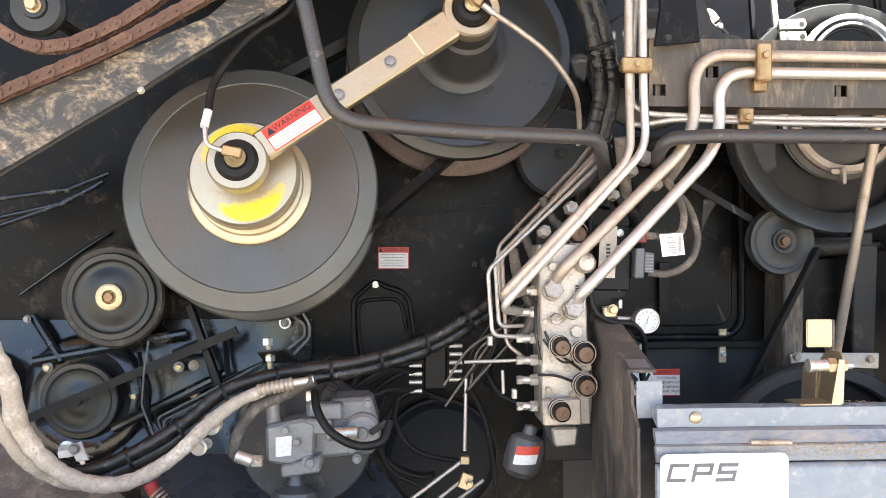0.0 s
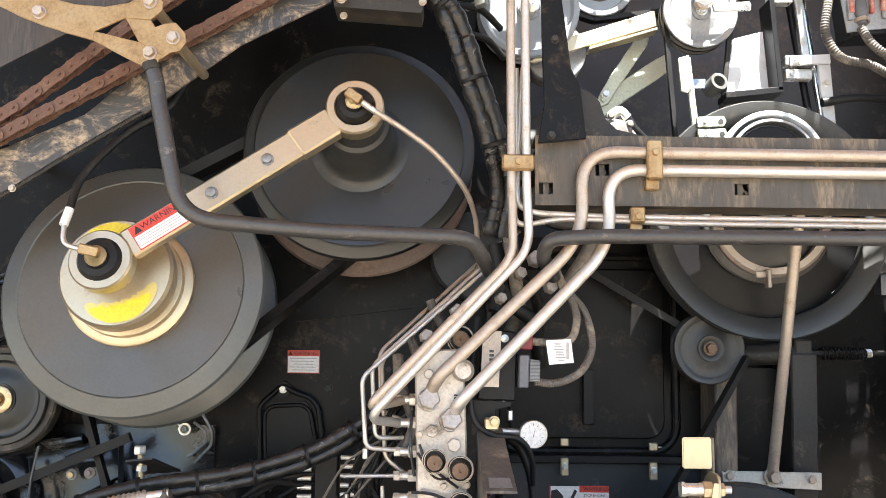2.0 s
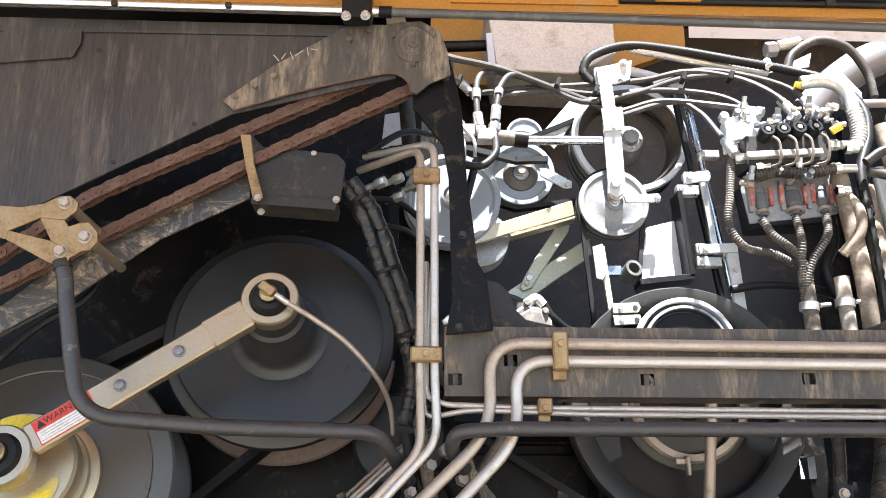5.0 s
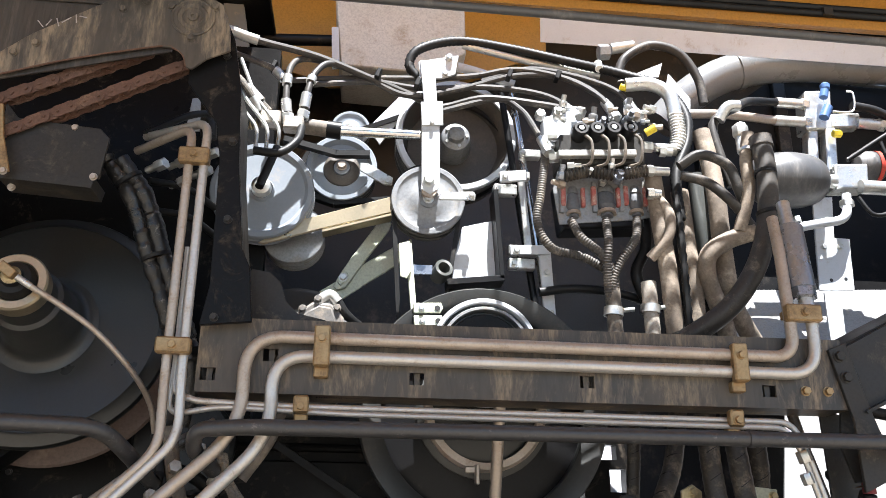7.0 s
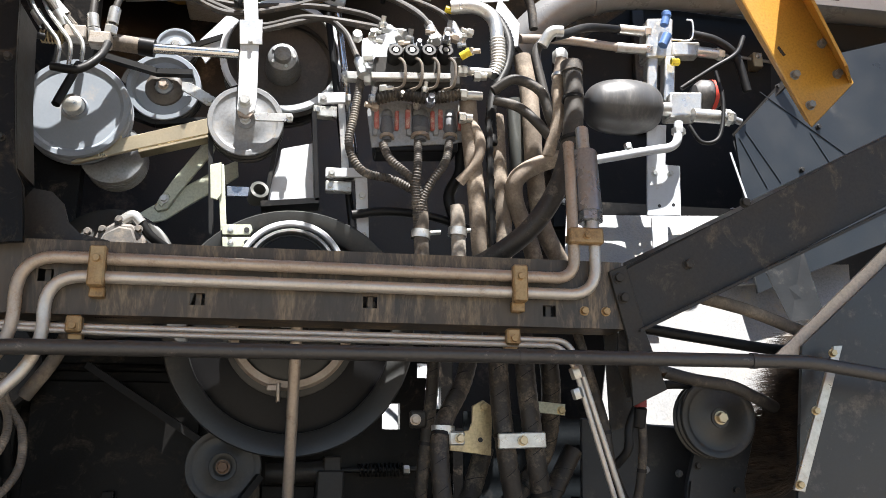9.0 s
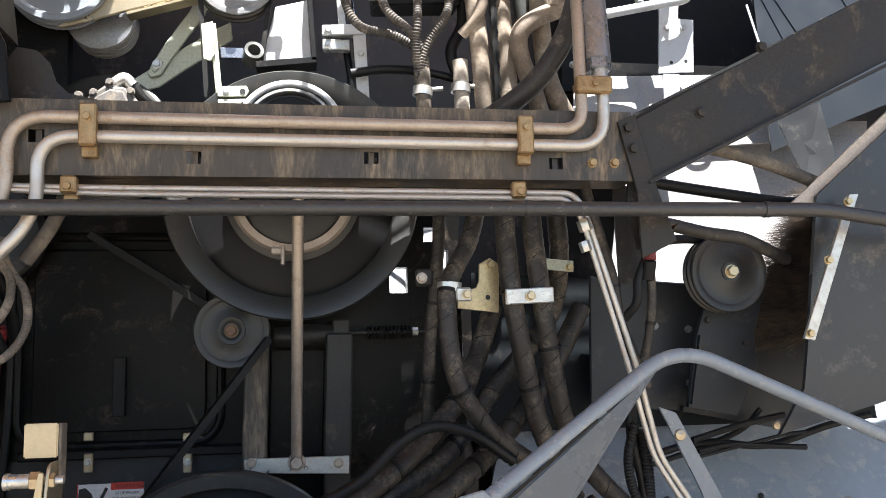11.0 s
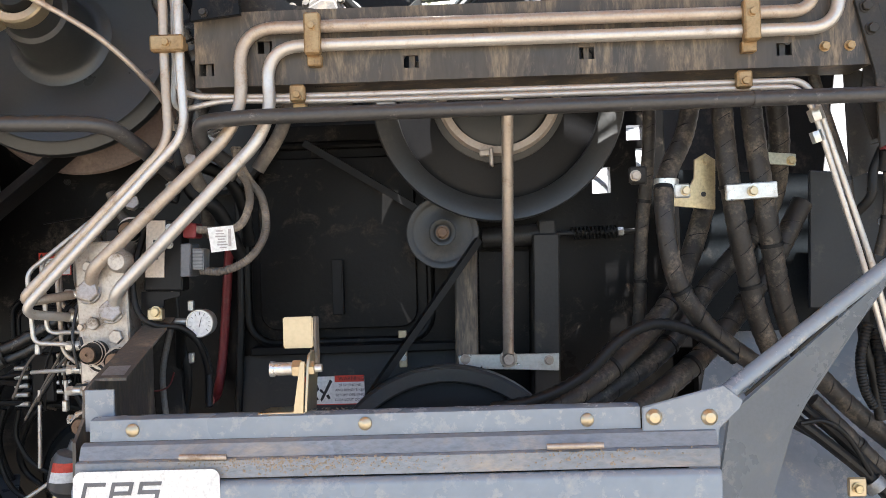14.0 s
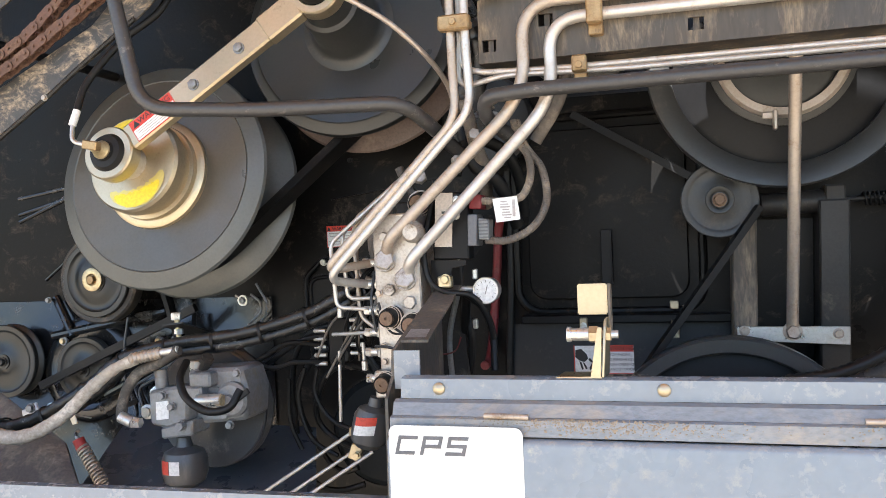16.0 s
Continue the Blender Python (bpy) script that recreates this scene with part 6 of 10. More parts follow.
for p, d in (((0.347, 1.740, 2.241), 0.022), ((0.383, 1.760, 2.259), 0.02), ((0.423, 1.800, 2.259), 0.022), ((0.386, 1.780, 2.226), 0.02), ((0.431, 1.820, 2.309), 0.02)):
    part("nut", Geo().hexnut(p, (1, -0.6, 0.2), d, 0.024).cyl(Vector(p) - Vector((0.02, -0.012, 0.004)), p, d * 0.35), ZINC, u)
g = Geo().prism([(0.353, 2.511), (0.396, 2.519), (0.413, 2.438), (0.346, 2.422)], 1.95, 1.96)
sbp = thing("sunlit_back_plate", (0.62, 1.955, 2.2), "light grey plate behind the column in the sun", "plate")
part("plate", g, LIGHTGREY, sbp, bevel=0.001)
x_, z_ = (0.380, 2.426)
part("leg", Geo().span((x_ - 0.012, 1.951, 1.90), (x_ + 0.012, 1.959, z_)), BLACK, sbp, "dark support leg")
g = Geo().cyl((0.406, 1.860, 2.509), (0.418, 1.860, 2.368), 0.018)
single("dark_back_tube", g, COLUMN, "dark upright tube behind the column", "tube")

# hoses sweeping along the top
TOP = [
    [(0.404, 1.860, 2.655), (0.502, 1.880, 2.634), (0.637, 1.920, 2.626), (0.770, 1.950, 2.592), (0.865, 1.970, 2.566), (0.935, 1.970, 2.538), (1.044, 1.950, 2.559), (1.180, 1.920, 2.534), (1.251, 1.880, 2.500)],
    [(0.574, 1.920, 2.557), (0.715, 1.960, 2.596), (0.875, 1.980, 2.619), (1.014, 1.980, 2.635), (1.126, 1.970, 2.656), (1.238, 1.940, 2.623), (1.316, 1.900, 2.554), (1.333, 1.860, 2.486)],
    [(0.630, 1.930, 2.556), (0.769, 1.960, 2.590), (0.891, 1.980, 2.592), (1.043, 1.970, 2.601), (1.155, 1.950, 2.584), (1.215, 1.920, 2.548), (1.244, 1.880, 2.492)],
    [(0.742, 1.950, 2.605), (0.853, 1.960, 2.559), (0.988, 1.970, 2.592), (1.113, 1.970, 2.636), (1.225, 1.950, 2.632), (1.306, 1.920, 2.579), (1.340, 1.880, 2.500)],
    [(1.044, 2.000, 2.633), (1.156, 1.980, 2.665), (1.268, 1.950, 2.636), (1.363, 1.920, 2.584), (1.395, 1.880, 2.505)],
    [(0.937, 1.950, 2.516), (1.072, 1.950, 2.558), (1.126, 1.920, 2.517), (1.151, 1.880, 2.447), (1.167, 1.840, 2.379)],
]
for k, pts in enumerate(TOP):
    hose("control_hose", pts, 0.0072 if k else 0.0085, TOPHOSE, "black control hose sweeping over the pulleys", group="control hoses", seg=10)
    f = thing("crimped_fitting", pts[-1], "bright zinc crimped hose end", "fitting", "crimped fittings")
    line = flow(pts)
    part("sleeve", Geo().tube(line[-5:], 0.0115), ZINC, f)
    part("nut", Geo().hexnut(line[-1], line[-1] - line[-3], 0.024, 0.02), ZINC, f)
f = thing("crimped_fitting", (0.427, 1.870, 2.654), "bright zinc crimped hose end", "fitting", "crimped fittings")
part("sleeve", Geo().tube(flow(TOP[0])[0:9], 0.0125), ZINC, f)
for spot in ((0.536, 1.940, 2.602), (0.783, 1.940, 2.599), (0.879, 1.940, 2.582), (1.103, 1.940, 2.621), (1.223, 1.940, 2.626),):
    g = Geo().box(spot, (0.012, 0.028, 0.024), Matrix.Rotation(radians(20), 3, "Y"))
    single("cable_tie", g, RUBBER, "black cable tie on the hoses", "tie", "cable ties", bevel=0.002)
hose("wrapped_hose", [(0.882, 1.980, 2.620), (0.859, 1.980, 2.657), (0.884, 1.980, 2.703), (0.981, 2.000, 2.746), (1.112, 2.000, 2.735), (1.257, 1.980, 2.696), (1.386, 1.960, 2.659), (1.478, 1.920, 2.603), (1.515, 1.880, 2.515), (1.507, 1.860, 2.430), (1.465, 1.840, 2.331), (1.459, 1.820, 2.213)], 0.011, RUBBER, "black hose with a spiral wrap over the pulleys", "hose", "", 10, 8, None, 0.16, 0.006)
pipe("silver_strip", [(0.996, 2.010, 2.742), (1.158, 2.010, 2.709), (1.349, 2.000, 2.672)], 0.010, ZINC, "bright zinc pipe beneath the wrapped hose", 0.03, "short zinc pipes")
pipe("silver_strip", [(0.985, 2.030, 2.690), (1.044, 2.030, 2.676), (1.132, 2.030, 2.647)], 0.012, LIGHTGREY, "light pipe by the swing plate", 0.03, "short zinc pipes")

# slide rods with clamp brackets
slide = thing("slide_rods", (1.177, 1.960, 1.978), "bright upright slide rods with zinc clamp brackets", "rods")
part("rod", Geo().cyl((1.114, 1.970, 2.588), (1.199, 1.970, 1.961), 0.0085), INOX, slide)
part("rod", Geo().cyl((1.090, 1.985, 2.594), (1.176, 1.985, 1.963), 0.0085), BLACK, slide)
for (x, y, w, h), spot_a, spot_b in (((688, 297, 0.066, 0.018), (1.117, 1.955, 2.358), (1.098, 1.955, 2.357)), ((668, 322, 0.055, 0.026), (1.091, 1.955, 2.320), (1.073, 1.955, 2.319)), ((694, 428, 0.068, 0.022), (1.131, 1.955, 2.172), (1.112, 1.955, 2.171)), ((690, 452, 0.06, 0.024), (1.127, 1.955, 2.139), (1.108, 1.955, 2.138)), ((715, 260, 0.05, 0.02), (1.152, 1.955, 2.416), (1.133, 1.955, 2.414))):
    part("clamp", Geo().box(spot_a, (w, 0.024, h)), ZINC, slide, bevel=0.002)
    part("bolt", Geo().bolt(Vector(spot_b) + Vector((0, -0.012, 0)), across=0.011), ZINC, slide)
boxp = thing("sunlit_box_plate", (1.045, 1.990, 2.106), "blue-grey boxed plate in the sun beside the belt", "plate")
plate(boxp, [(0.995, 2.236), (1.067, 2.255), (1.077, 2.111), (0.961, 2.094)], 1.985, 1.995, LIGHTGREY)
plate(boxp, [(1.060, 2.312), (1.071, 2.313), (1.085, 2.097), (1.074, 2.097)], 1.93, 1.995, BLACK, "side_edge")
plate(boxp, [(0.955, 2.091), (1.085, 2.106), (1.085, 2.092), (0.956, 2.077)], 1.93, 1.99, BLACK, "bottom_edge")
part("pipe_stub", Geo().ring((0.948, 1.970, 2.123), (0.25, -1, 0.25), [(0.014, -0.03), (0.021, -0.03), (0.021, 0.012), (0.014, 0.012)], 24), GREY, boxp)

upb = thing("zinc_upright_bracket", (1.179, 1.930, 1.974), "light zinc upright bracket with bolted tabs in the sun", "bracket")
plate(upb, [(1.163, 2.167), (1.190, 2.169), (1.200, 1.969), (1.174, 1.968)], 1.926, 1.936, LIGHTGREY, "upright")
plate(upb, [(1.073, 2.351), (1.135, 2.359), (1.136, 2.333), (1.074, 2.326)], 1.915, 1.925, LIGHTGREY, "tab")
plate(upb, [(1.096, 2.171), (1.186, 2.177), (1.187, 2.155), (1.096, 2.150)], 1.915, 1.925, LIGHTGREY, "tab")
plate(upb, [(1.117, 2.366), (1.133, 2.367), (1.149, 2.178), (1.133, 2.177)], 1.936, 1.944, ZINC, "upper_strip")
for p in ((1.085, 1.914, 2.338), (1.109, 1.914, 2.159), (1.179, 1.925, 2.112), (1.185, 1.925, 2.019)):
    part("bolt", Geo().bolt(p, across=0.012), ZINC, upb)
back_sheet = thing("sunlit_lower_plate", (1.2, 2.3, 1.5), "light grey plate low in the bay in patches of sun", "plate")
part("sheet", Geo().sheet([(1.06, 2.20, 1.45), (1.44, 2.20, 1.45), (1.44, 2.34, 1.82), (1.06, 2.34, 1.82)], 0.006), LIGHTGREY, back_sheet)
part("leg", Geo().span((1.2, 2.215, 0.352), (1.24, 2.235, 1.47)), BLACK, back_sheet)

st = thing("stepped_pulley", (1.03, 1.88, 1.9), "light grey stepped pulley half hidden by the beam", "pulley")
sc0 = Vector((1.03, 1.86, 1.915))
for k, (r0, r1, h, m) in enumerate(((0.104, 0.115, 0.0, LIGHTGREY), (0.097, 0.1035, -0.016, MIDGREY), (0.088, 0.0965, 0.002, CAST), (0.081, 0.0875, -0.014, MIDGREY))):
    part("step_ring", Geo().ring(sc0, OUT, [(r0, h - 0.02), (r1, h - 0.02), (r1, h - 0.003), (r1 - 0.002, h), (r0 + 0.002, h), (r0, h - 0.003)], 56), m, st)
part("hub", Geo().lathe(sc0, OUT, [(0.0805, -0.02), (0.0805, -0.012), (0.03, -0.012), (0.028, 0.004), (0, 0.004)], 40), BLACK, st)

# ---- solenoid valve stack ----
stack = thing("solenoid_valve_stack", (1.305, 1.840, 2.278), "dusty stack of hydraulic valves with black and red solenoids", "valve stack")
part("upper_body", Geo().prism([(1.192, 2.408), (1.390, 2.424), (1.389, 2.347), (1.193, 2.332)], 1.82, 1.90), COLUMN, stack, bevel=0.004)
part("lower_body", Geo().prism([(1.190, 2.307), (1.389, 2.322), (1.387, 2.205), (1.202, 2.193)], 1.85, 1.92), BLACK, stack, bevel=0.004)
part("plate", Geo().prism([(1.167, 2.470), (1.240, 2.494), (1.254, 2.405), (1.168, 2.391)], 1.86, 1.90), LIGHTGREY, stack, "light grey end block", bevel=0.003)
part("face_plate", Geo().prism([(1.180, 2.286), (1.190, 2.318), (1.402, 2.330), (1.400, 2.228), (1.372, 2.220), (1.240, 2.206), (1.192, 2.200)], 1.8455, 1.8495), CAST, stack, "light grey coil plate", bevel=0.001)
part("clamp_bar", Geo().bar((1.183, 1.806, 2.350), (1.362, 1.806, 2.362), 0.020, 0.015), ZINC, stack, "bright clamp bar under the solenoids", bevel=0.002)
part("loom", Geo().tube(evenly(flow([(1.196, 1.800, 2.295), (1.247, 1.800, 2.309), (1.311, 1.800, 2.306), (1.382, 1.800, 2.320)]), 0.004), 0.011, 10, ribs=0.3), DOWNHOSE, stack, "caked wiring loom")
for spot_a, spot_b, spot_c, spot_d in (((1.236, 1.795, 2.410), (1.256, 1.785, 2.375), (1.254, 1.790, 2.329), (1.231, 1.810, 2.324)), ((1.273, 1.795, 2.413), (1.294, 1.785, 2.378), (1.291, 1.790, 2.332), (1.269, 1.810, 2.326)), ((1.311, 1.795, 2.417), (1.331, 1.785, 2.381), (1.328, 1.790, 2.335), (1.306, 1.810, 2.329)), ((1.349, 1.795, 2.420), (1.369, 1.785, 2.384), (1.366, 1.790, 2.337), (1.344, 1.810, 2.332))):
    p = Vector(spot_a)
    s = part("solenoid", Geo().lathe(p + Vector((0, 0.045, -0.010)), (0, -1, 0.22), [(0.0165, 0), (0.0165, 0.034), (0.018, 0.035), (0.018, 0.048), (0.0155, 0.052), (0.010, 0.052), (0.009, 0.047), (0, 0.047)], 24), BLACK, stack, "black ribbed solenoid")
    part("spring_clip", Geo().lathe(p + Vector((0, -0.004, 0.001)), (0, -1, 0.22), [(0.006, 0), (0.006, 0.003), (0, 0.003)], 12), ZINC, s)
    hose("looped_wire", [p + Vector((0.006, 0.0, -0.012)), spot_b, spot_c, spot_d], 0.0035, DUSTYHOSE, "looped dusty wire below a solenoid", "wire", "solenoid wires", 8)
for x, spot in ((778, (1.225, 1.840, 2.259)), (836, (1.300, 1.840, 2.264)), (888, (1.368, 1.840, 2.269))):
    p = Vector(spot)
    w = 0.0165 if x != 836 else 0.022
    # Dark body and pale top: shaded and sunlit halves put into the colours.
    part("coil", Geo().lathe(p + Vector((0, 0.02, 0.025)), (0, -0.25, -1), [(w * 0.9, 0), (w, 0.004), (w, 0.045), (w * 0.7, 0.052), (w * 0.6, 0.07)], 12), GREYPLASTIC, stack, "dark blue-grey plug body")
    part("lit_coil_top", Geo().lathe(p + Vector((0, 0.020, 0.034)), (0, -0.25, -1), [(w * 0.8, 0), (w * 0.95, 0.004), (w * 1.03, 0.010), (w * 1.03, 0.022)], 12), CAST, stack, "plug top painted pale as sunlit")
    part("clamp_nut", Geo().ring(p + Vector((0, 0.006, -0.030)), (0, -0.25, -1), [(w * 0.72, 0), (w * 0.98, 0), (w * 0.98, 0.008), (w * 0.72, 0.008)], 16), TARNISH, stack, "dull clamp ring")
    for q, e in ((-w - 0.007, 0.011), (w + 0.005, 0.009)):
        part("red_guard", Geo().box(p + Vector((q, 0.006, 0.006)), (e, 0.02, 0.046)), FADEDRED, stack, "faded red guard", bevel=0.002)
for k, pts in enumerate(([(1.214, 1.830, 2.207), (1.232, 1.820, 2.165), (1.279, 1.820, 2.122), (1.306, 1.830, 2.075), (1.299, 1.840, 2.020)],
                         [(1.293, 1.830, 2.212), (1.290, 1.810, 2.146), (1.287, 1.820, 2.097), (1.295, 1.840, 2.019)],
                         [(1.363, 1.830, 2.217), (1.350, 1.810, 2.162), (1.317, 1.820, 2.111), (1.301, 1.830, 2.062), (1.305, 1.840, 2.020)],
                         [(1.169, 1.850, 2.384), (1.151, 1.840, 2.267), (1.142, 1.840, 2.199), (1.173, 1.840, 2.142), (1.243, 1.850, 2.129), (1.309, 1.860, 2.097)])):
    hose("corrugated_cable", pts, 0.0088, GREYHOSE, "dusty corrugated cable below the solenoids", "cable", "solenoid cables", 10, 8, None, 0.14, 0.003)
for (k, (x, y)), spot in (((0, (837, 537)), (1.302, 1.840, 2.005)), ((1, (902, 533)), (1.383, 1.840, 2.014))):
    c = Vector(spot)
    b = thing("hose_band", c, "light hose band on a pipe end", "clamp", "hose bands")
    part("band", Geo().ring(c, (0.08, 0, 1), [(0.017, -0.009), (0.021, -0.009), (0.021, 0.009), (0.017, 0.009)], 28), ZINC, b)
    part("screw", Geo().cyl(c + Vector((0.018, -0.016, 0)), c + Vector((0.040, -0.016, 0.003)), 0.005), ZINC, b)
    part("pipe_end", Geo().cyl(c + Vector((0, 0, 0.06)), c + Vector((0.005, 0, -0.16)), 0.0165), DUSTYHOSE if k == 0 else TANHOSE, b)
u = thing("zinc_fittings", (1.167, 1.840, 2.393), "cluster of zinc hydraulic fittings beside the valves", "fitting")
rng = random.Random(4)
for k in range(9):
    p = Vector((1.153, 1.860, 2.459)) + Vector((rng.uniform(0, 0.07), rng.uniform(-0.03, 0.03), rng.uniform(-0.12, 0.05)))
    d = rng.choice(((1, -0.3, 0), (0, -1, 0.2), (0.1, -0.4, 1)))
    part("nut", Geo().hexnut(p, d, rng.uniform(0.014, 0.022), 0.022), rng.choice((ZINC, ZINC, CAST, GOLD)), u)
u = thing("zinc_fittings", (1.420, 1.820, 2.334), "row of zinc hose ends beside the valves", "fitting")
for (x, y, L), spot in (((905, 250, 0.07), (1.383, 1.800, 2.378)), ((905, 292, 0.05), (1.382, 1.800, 2.320)), ((900, 250, 0.03), (1.376, 1.800, 2.378)), ((928, 258, 0.03), (1.413, 1.800, 2.369)), ((903, 332, 0.03), (1.379, 1.800, 2.265))):
    a = Vector(spot)
    part("hose_end", Geo().cyl(a, a + Vector((L, 0, 0.0)), 0.010).hexnut(a, (1, 0, 0), 0.022, 0.016), ZINC, u)
part("yellow_cap", Geo().cyl((1.382, 1.790, 2.407), Vector((1.382, 1.790, 2.407)) + Vector((0.02, -0.01, 0.01)), 0.009), YELLOWMARK, u, "small yellow cap")
part("yellow_cap", Geo().cyl((1.367, 1.900, 2.586), (1.384, 1.900, 2.582), 0.008), YELLOWMARK, u, "small yellow cap")
part("elbow", Geo().tube(flow([(1.380, 1.900, 2.591), (1.441, 1.890, 2.591), (1.481, 1.880, 2.558), (1.488, 1.870, 2.485)]), 0.017), ZINC, u, "wide bright elbow")
part("ribbed_elbow", Geo().tube(evenly(flow([(1.486, 1.865, 2.498), (1.486, 1.860, 2.436), (1.474, 1.860, 2.398)]), 0.004), 0.018, 12, ribs=0.1), ZINC, u)
plate(u, [(1.516, 2.668), (1.568, 2.600), (1.563, 2.536), (1.523, 2.528), (1.503, 2.619)], 1.96, 1.966, LIGHTGREY, "side_plate")

rng = random.Random(9)
clut = thing("valve_stack_fittings", (1.285, 1.800, 2.357), "clutter of zinc unions, plugs and bolts over the valve stack", "fitting")
for k in range(34):
    p = Vector((1.184, 1.830, 2.447)) + Vector((rng.uniform(0.0, 0.23), rng.uniform(-0.03, 0.03), rng.choice((rng.uniform(-0.02, 0.05), rng.uniform(-0.16, -0.10)))))
    d = Vector(rng.choice(((1, -0.3, 0), (-1, -0.3, 0.1), (0, -1, 0.2), (0.1, -0.4, 1))))
    s = rng.uniform(0.010, 0.020)
    part("union", Geo().hexnut(p, d, s, s * 0.9).cyl(p, p + d.normalized() * s * 1.8, s * 0.36, seg=10), rng.choice((ZINC, ZINC, CAST, TARNISH, VALVESTEEL)), clut)
for spot in ((1.199, 1.845, 2.264), (1.274, 1.845, 2.269), (1.335, 1.845, 2.274), (1.398, 1.845, 2.278),):
    part("plate", Geo().box(spot, (0.012, 0.012, 0.075)), CAST, clut, bevel=0.002)

# fat hoses coming down
FAT = [
    ([(1.406, 1.830, 2.323), (1.411, 1.820, 2.209), (1.422, 1.820, 2.091), (1.431, 1.830, 1.979), (1.447, 1.860, 1.886)], 0.0195, BAYHOSE),
    ([(1.473, 1.850, 2.294), (1.476, 1.840, 2.167), (1.484, 1.840, 2.061), (1.486, 1.850, 1.961), (1.493, 1.870, 1.877)], 0.0205, BAYHOSE),
    ([(1.546, 1.870, 2.460), (1.558, 1.860, 2.361), (1.560, 1.850, 2.272), (1.567, 1.860, 2.165), (1.588, 1.880, 2.051), (1.643, 1.900, 1.952)], 0.021, BAYHOSE),
    ([(1.614, 1.800, 2.188), (1.554, 1.800, 2.165), (1.507, 1.800, 2.129), (1.509, 1.820, 2.083), (1.544, 1.850, 2.015), (1.576, 1.880, 1.933)], 0.0195, BAYHOSE),
    ([(1.528, 1.880, 2.353), (1.531, 1.880, 2.239), (1.538, 1.890, 2.159)], 0.019, GREY),
    ([(1.393, 1.880, 2.286), (1.398, 1.880, 2.175), (1.371, 1.880, 2.106), (1.396, 1.880, 2.028)], 0.013, RUBBER),
    ([(1.405, 1.820, 2.270), (1.426, 1.800, 2.217), (1.418, 1.800, 2.163), (1.384, 1.820, 2.122)], 0.012, BAYHOSE),
    ([(1.156, 1.900, 2.060), (1.239, 1.900, 2.071), (1.342, 1.900, 2.063), (1.434, 1.900, 2.035)], 0.010, RUBBER),
]
for pts, r, m in FAT:
    hose("fat_hose", pts, r, m, "fat dusty hydraulic hose with ties in the sun", group="fat hoses", seg=18)
hose("tied_cable", [(1.450, 1.815, 2.278), (1.448, 1.800, 2.178), (1.450, 1.800, 2.074), (1.455, 1.810, 1.963)], 0.007, RUBBER, "black cable with many ties between the fat hoses", "cable", "", 8, 8, None, 0.4, 0.012)
ah = hose("arching_hose", [(1.622, 1.740, 2.377), (1.622, 1.730, 2.297), (1.607, 1.720, 2.187), (1.572, 1.720, 2.083), (1.516, 1.740, 1.999), (1.440, 1.780, 1.942), (1.394, 1.820, 1.926)], 0.0215, TOPHOSE, "fat dusty hose sweeping down in front of the others", "hose", "", 20)
for p, d in ((Vector((1.619, 1.730, 2.297)), (0, 0.1, 1)), (Vector((1.609, 1.720, 2.200)), (-0.1, 0.1, 1))):
    part("tie", Geo().ring(p, d, [(0.0218, -0.004), (0.0240, -0.004), (0.0240, 0.004), (0.0218, 0.004)], 24), RUBBER, ah, "black cable tie")
hose("arching_hose", [(1.610, 1.770, 2.411), (1.599, 1.770, 2.340), (1.598, 1.770, 2.271), (1.577, 1.790, 2.183)], 0.014, BAYHOSE, "fat dusty hose beside the check valve", "hose", "", 18)
u = thing("hose_band", (1.618, 1.730, 2.376), "wide zinc hose end under a band", "clamp", "hose bands")
part("band", Geo().ring((1.623, 1.740, 2.375), (0, 0.1, 1), [(0.0215, -0.012), (0.0245, -0.012), (0.0245, 0.012), (0.0215, 0.012)], 28), GREYHOSE, u)
part("tie", Geo().ring((1.606, 1.765, 2.363), (0.2, 0.1, 1), [(0.019, -0.004), (0.022, -0.004), (0.022, 0.004), (0.019, 0.004)], 24), ZINC, u)
for k, pts in enumerate(([(1.457, 1.800, 2.335), (1.505, 1.790, 2.362), (1.561, 1.780, 2.334), (1.581, 1.780, 2.274), (1.603, 1.800, 2.242)],
                         [(1.460, 1.800, 2.314), (1.516, 1.790, 2.294), (1.564, 1.780, 2.245), (1.614, 1.800, 2.195)],
                         [(1.630, 1.900, 2.543), (1.591, 1.900, 2.493), (1.599, 1.890, 2.406), (1.613, 1.880, 2.330)],
                         [(1.390, 1.980, 2.668), (1.413, 1.980, 2.719), (1.482, 1.980, 2.760), (1.557, 1.980, 2.742), (1.601, 1.980, 2.671), (1.610, 1.980, 2.598)])):
    hose("looping_hose", pts, 0.0115, TOPHOSE, "black looping hydraulic hose", group="looping hoses")
u = thing("zinc_fittings", (1.636, 1.880, 2.510), "bright zinc elbow fittings in the sun", "fitting")
part("elbow", Geo().tube(flow([(1.603, 1.890, 2.505), (1.623, 1.880, 2.537), (1.652, 1.880, 2.542)]), 0.014), ZINC, u)
part("nut", Geo().hexnut((1.634, 1.850, 2.443), (0, 0, 1), 0.032, 0.03), ZINC, u)
part("sleeve", Geo().cyl((1.639, 1.860, 2.478), (1.631, 1.840, 2.401), 0.014), ZINC, u)
part("sleeve", Geo().cyl((1.378, 1.990, 2.747), (1.438, 1.990, 2.761), 0.014), ZINC, u)
part("nut", Geo().hexnut((1.345, 1.990, 2.735), (1, 0, 0.1), 0.036, 0.03), CAST, u)
part("stub", Geo().cyl((1.340, 1.980, 2.696), (1.336, 1.960, 2.668), 0.010), WHITE, u)

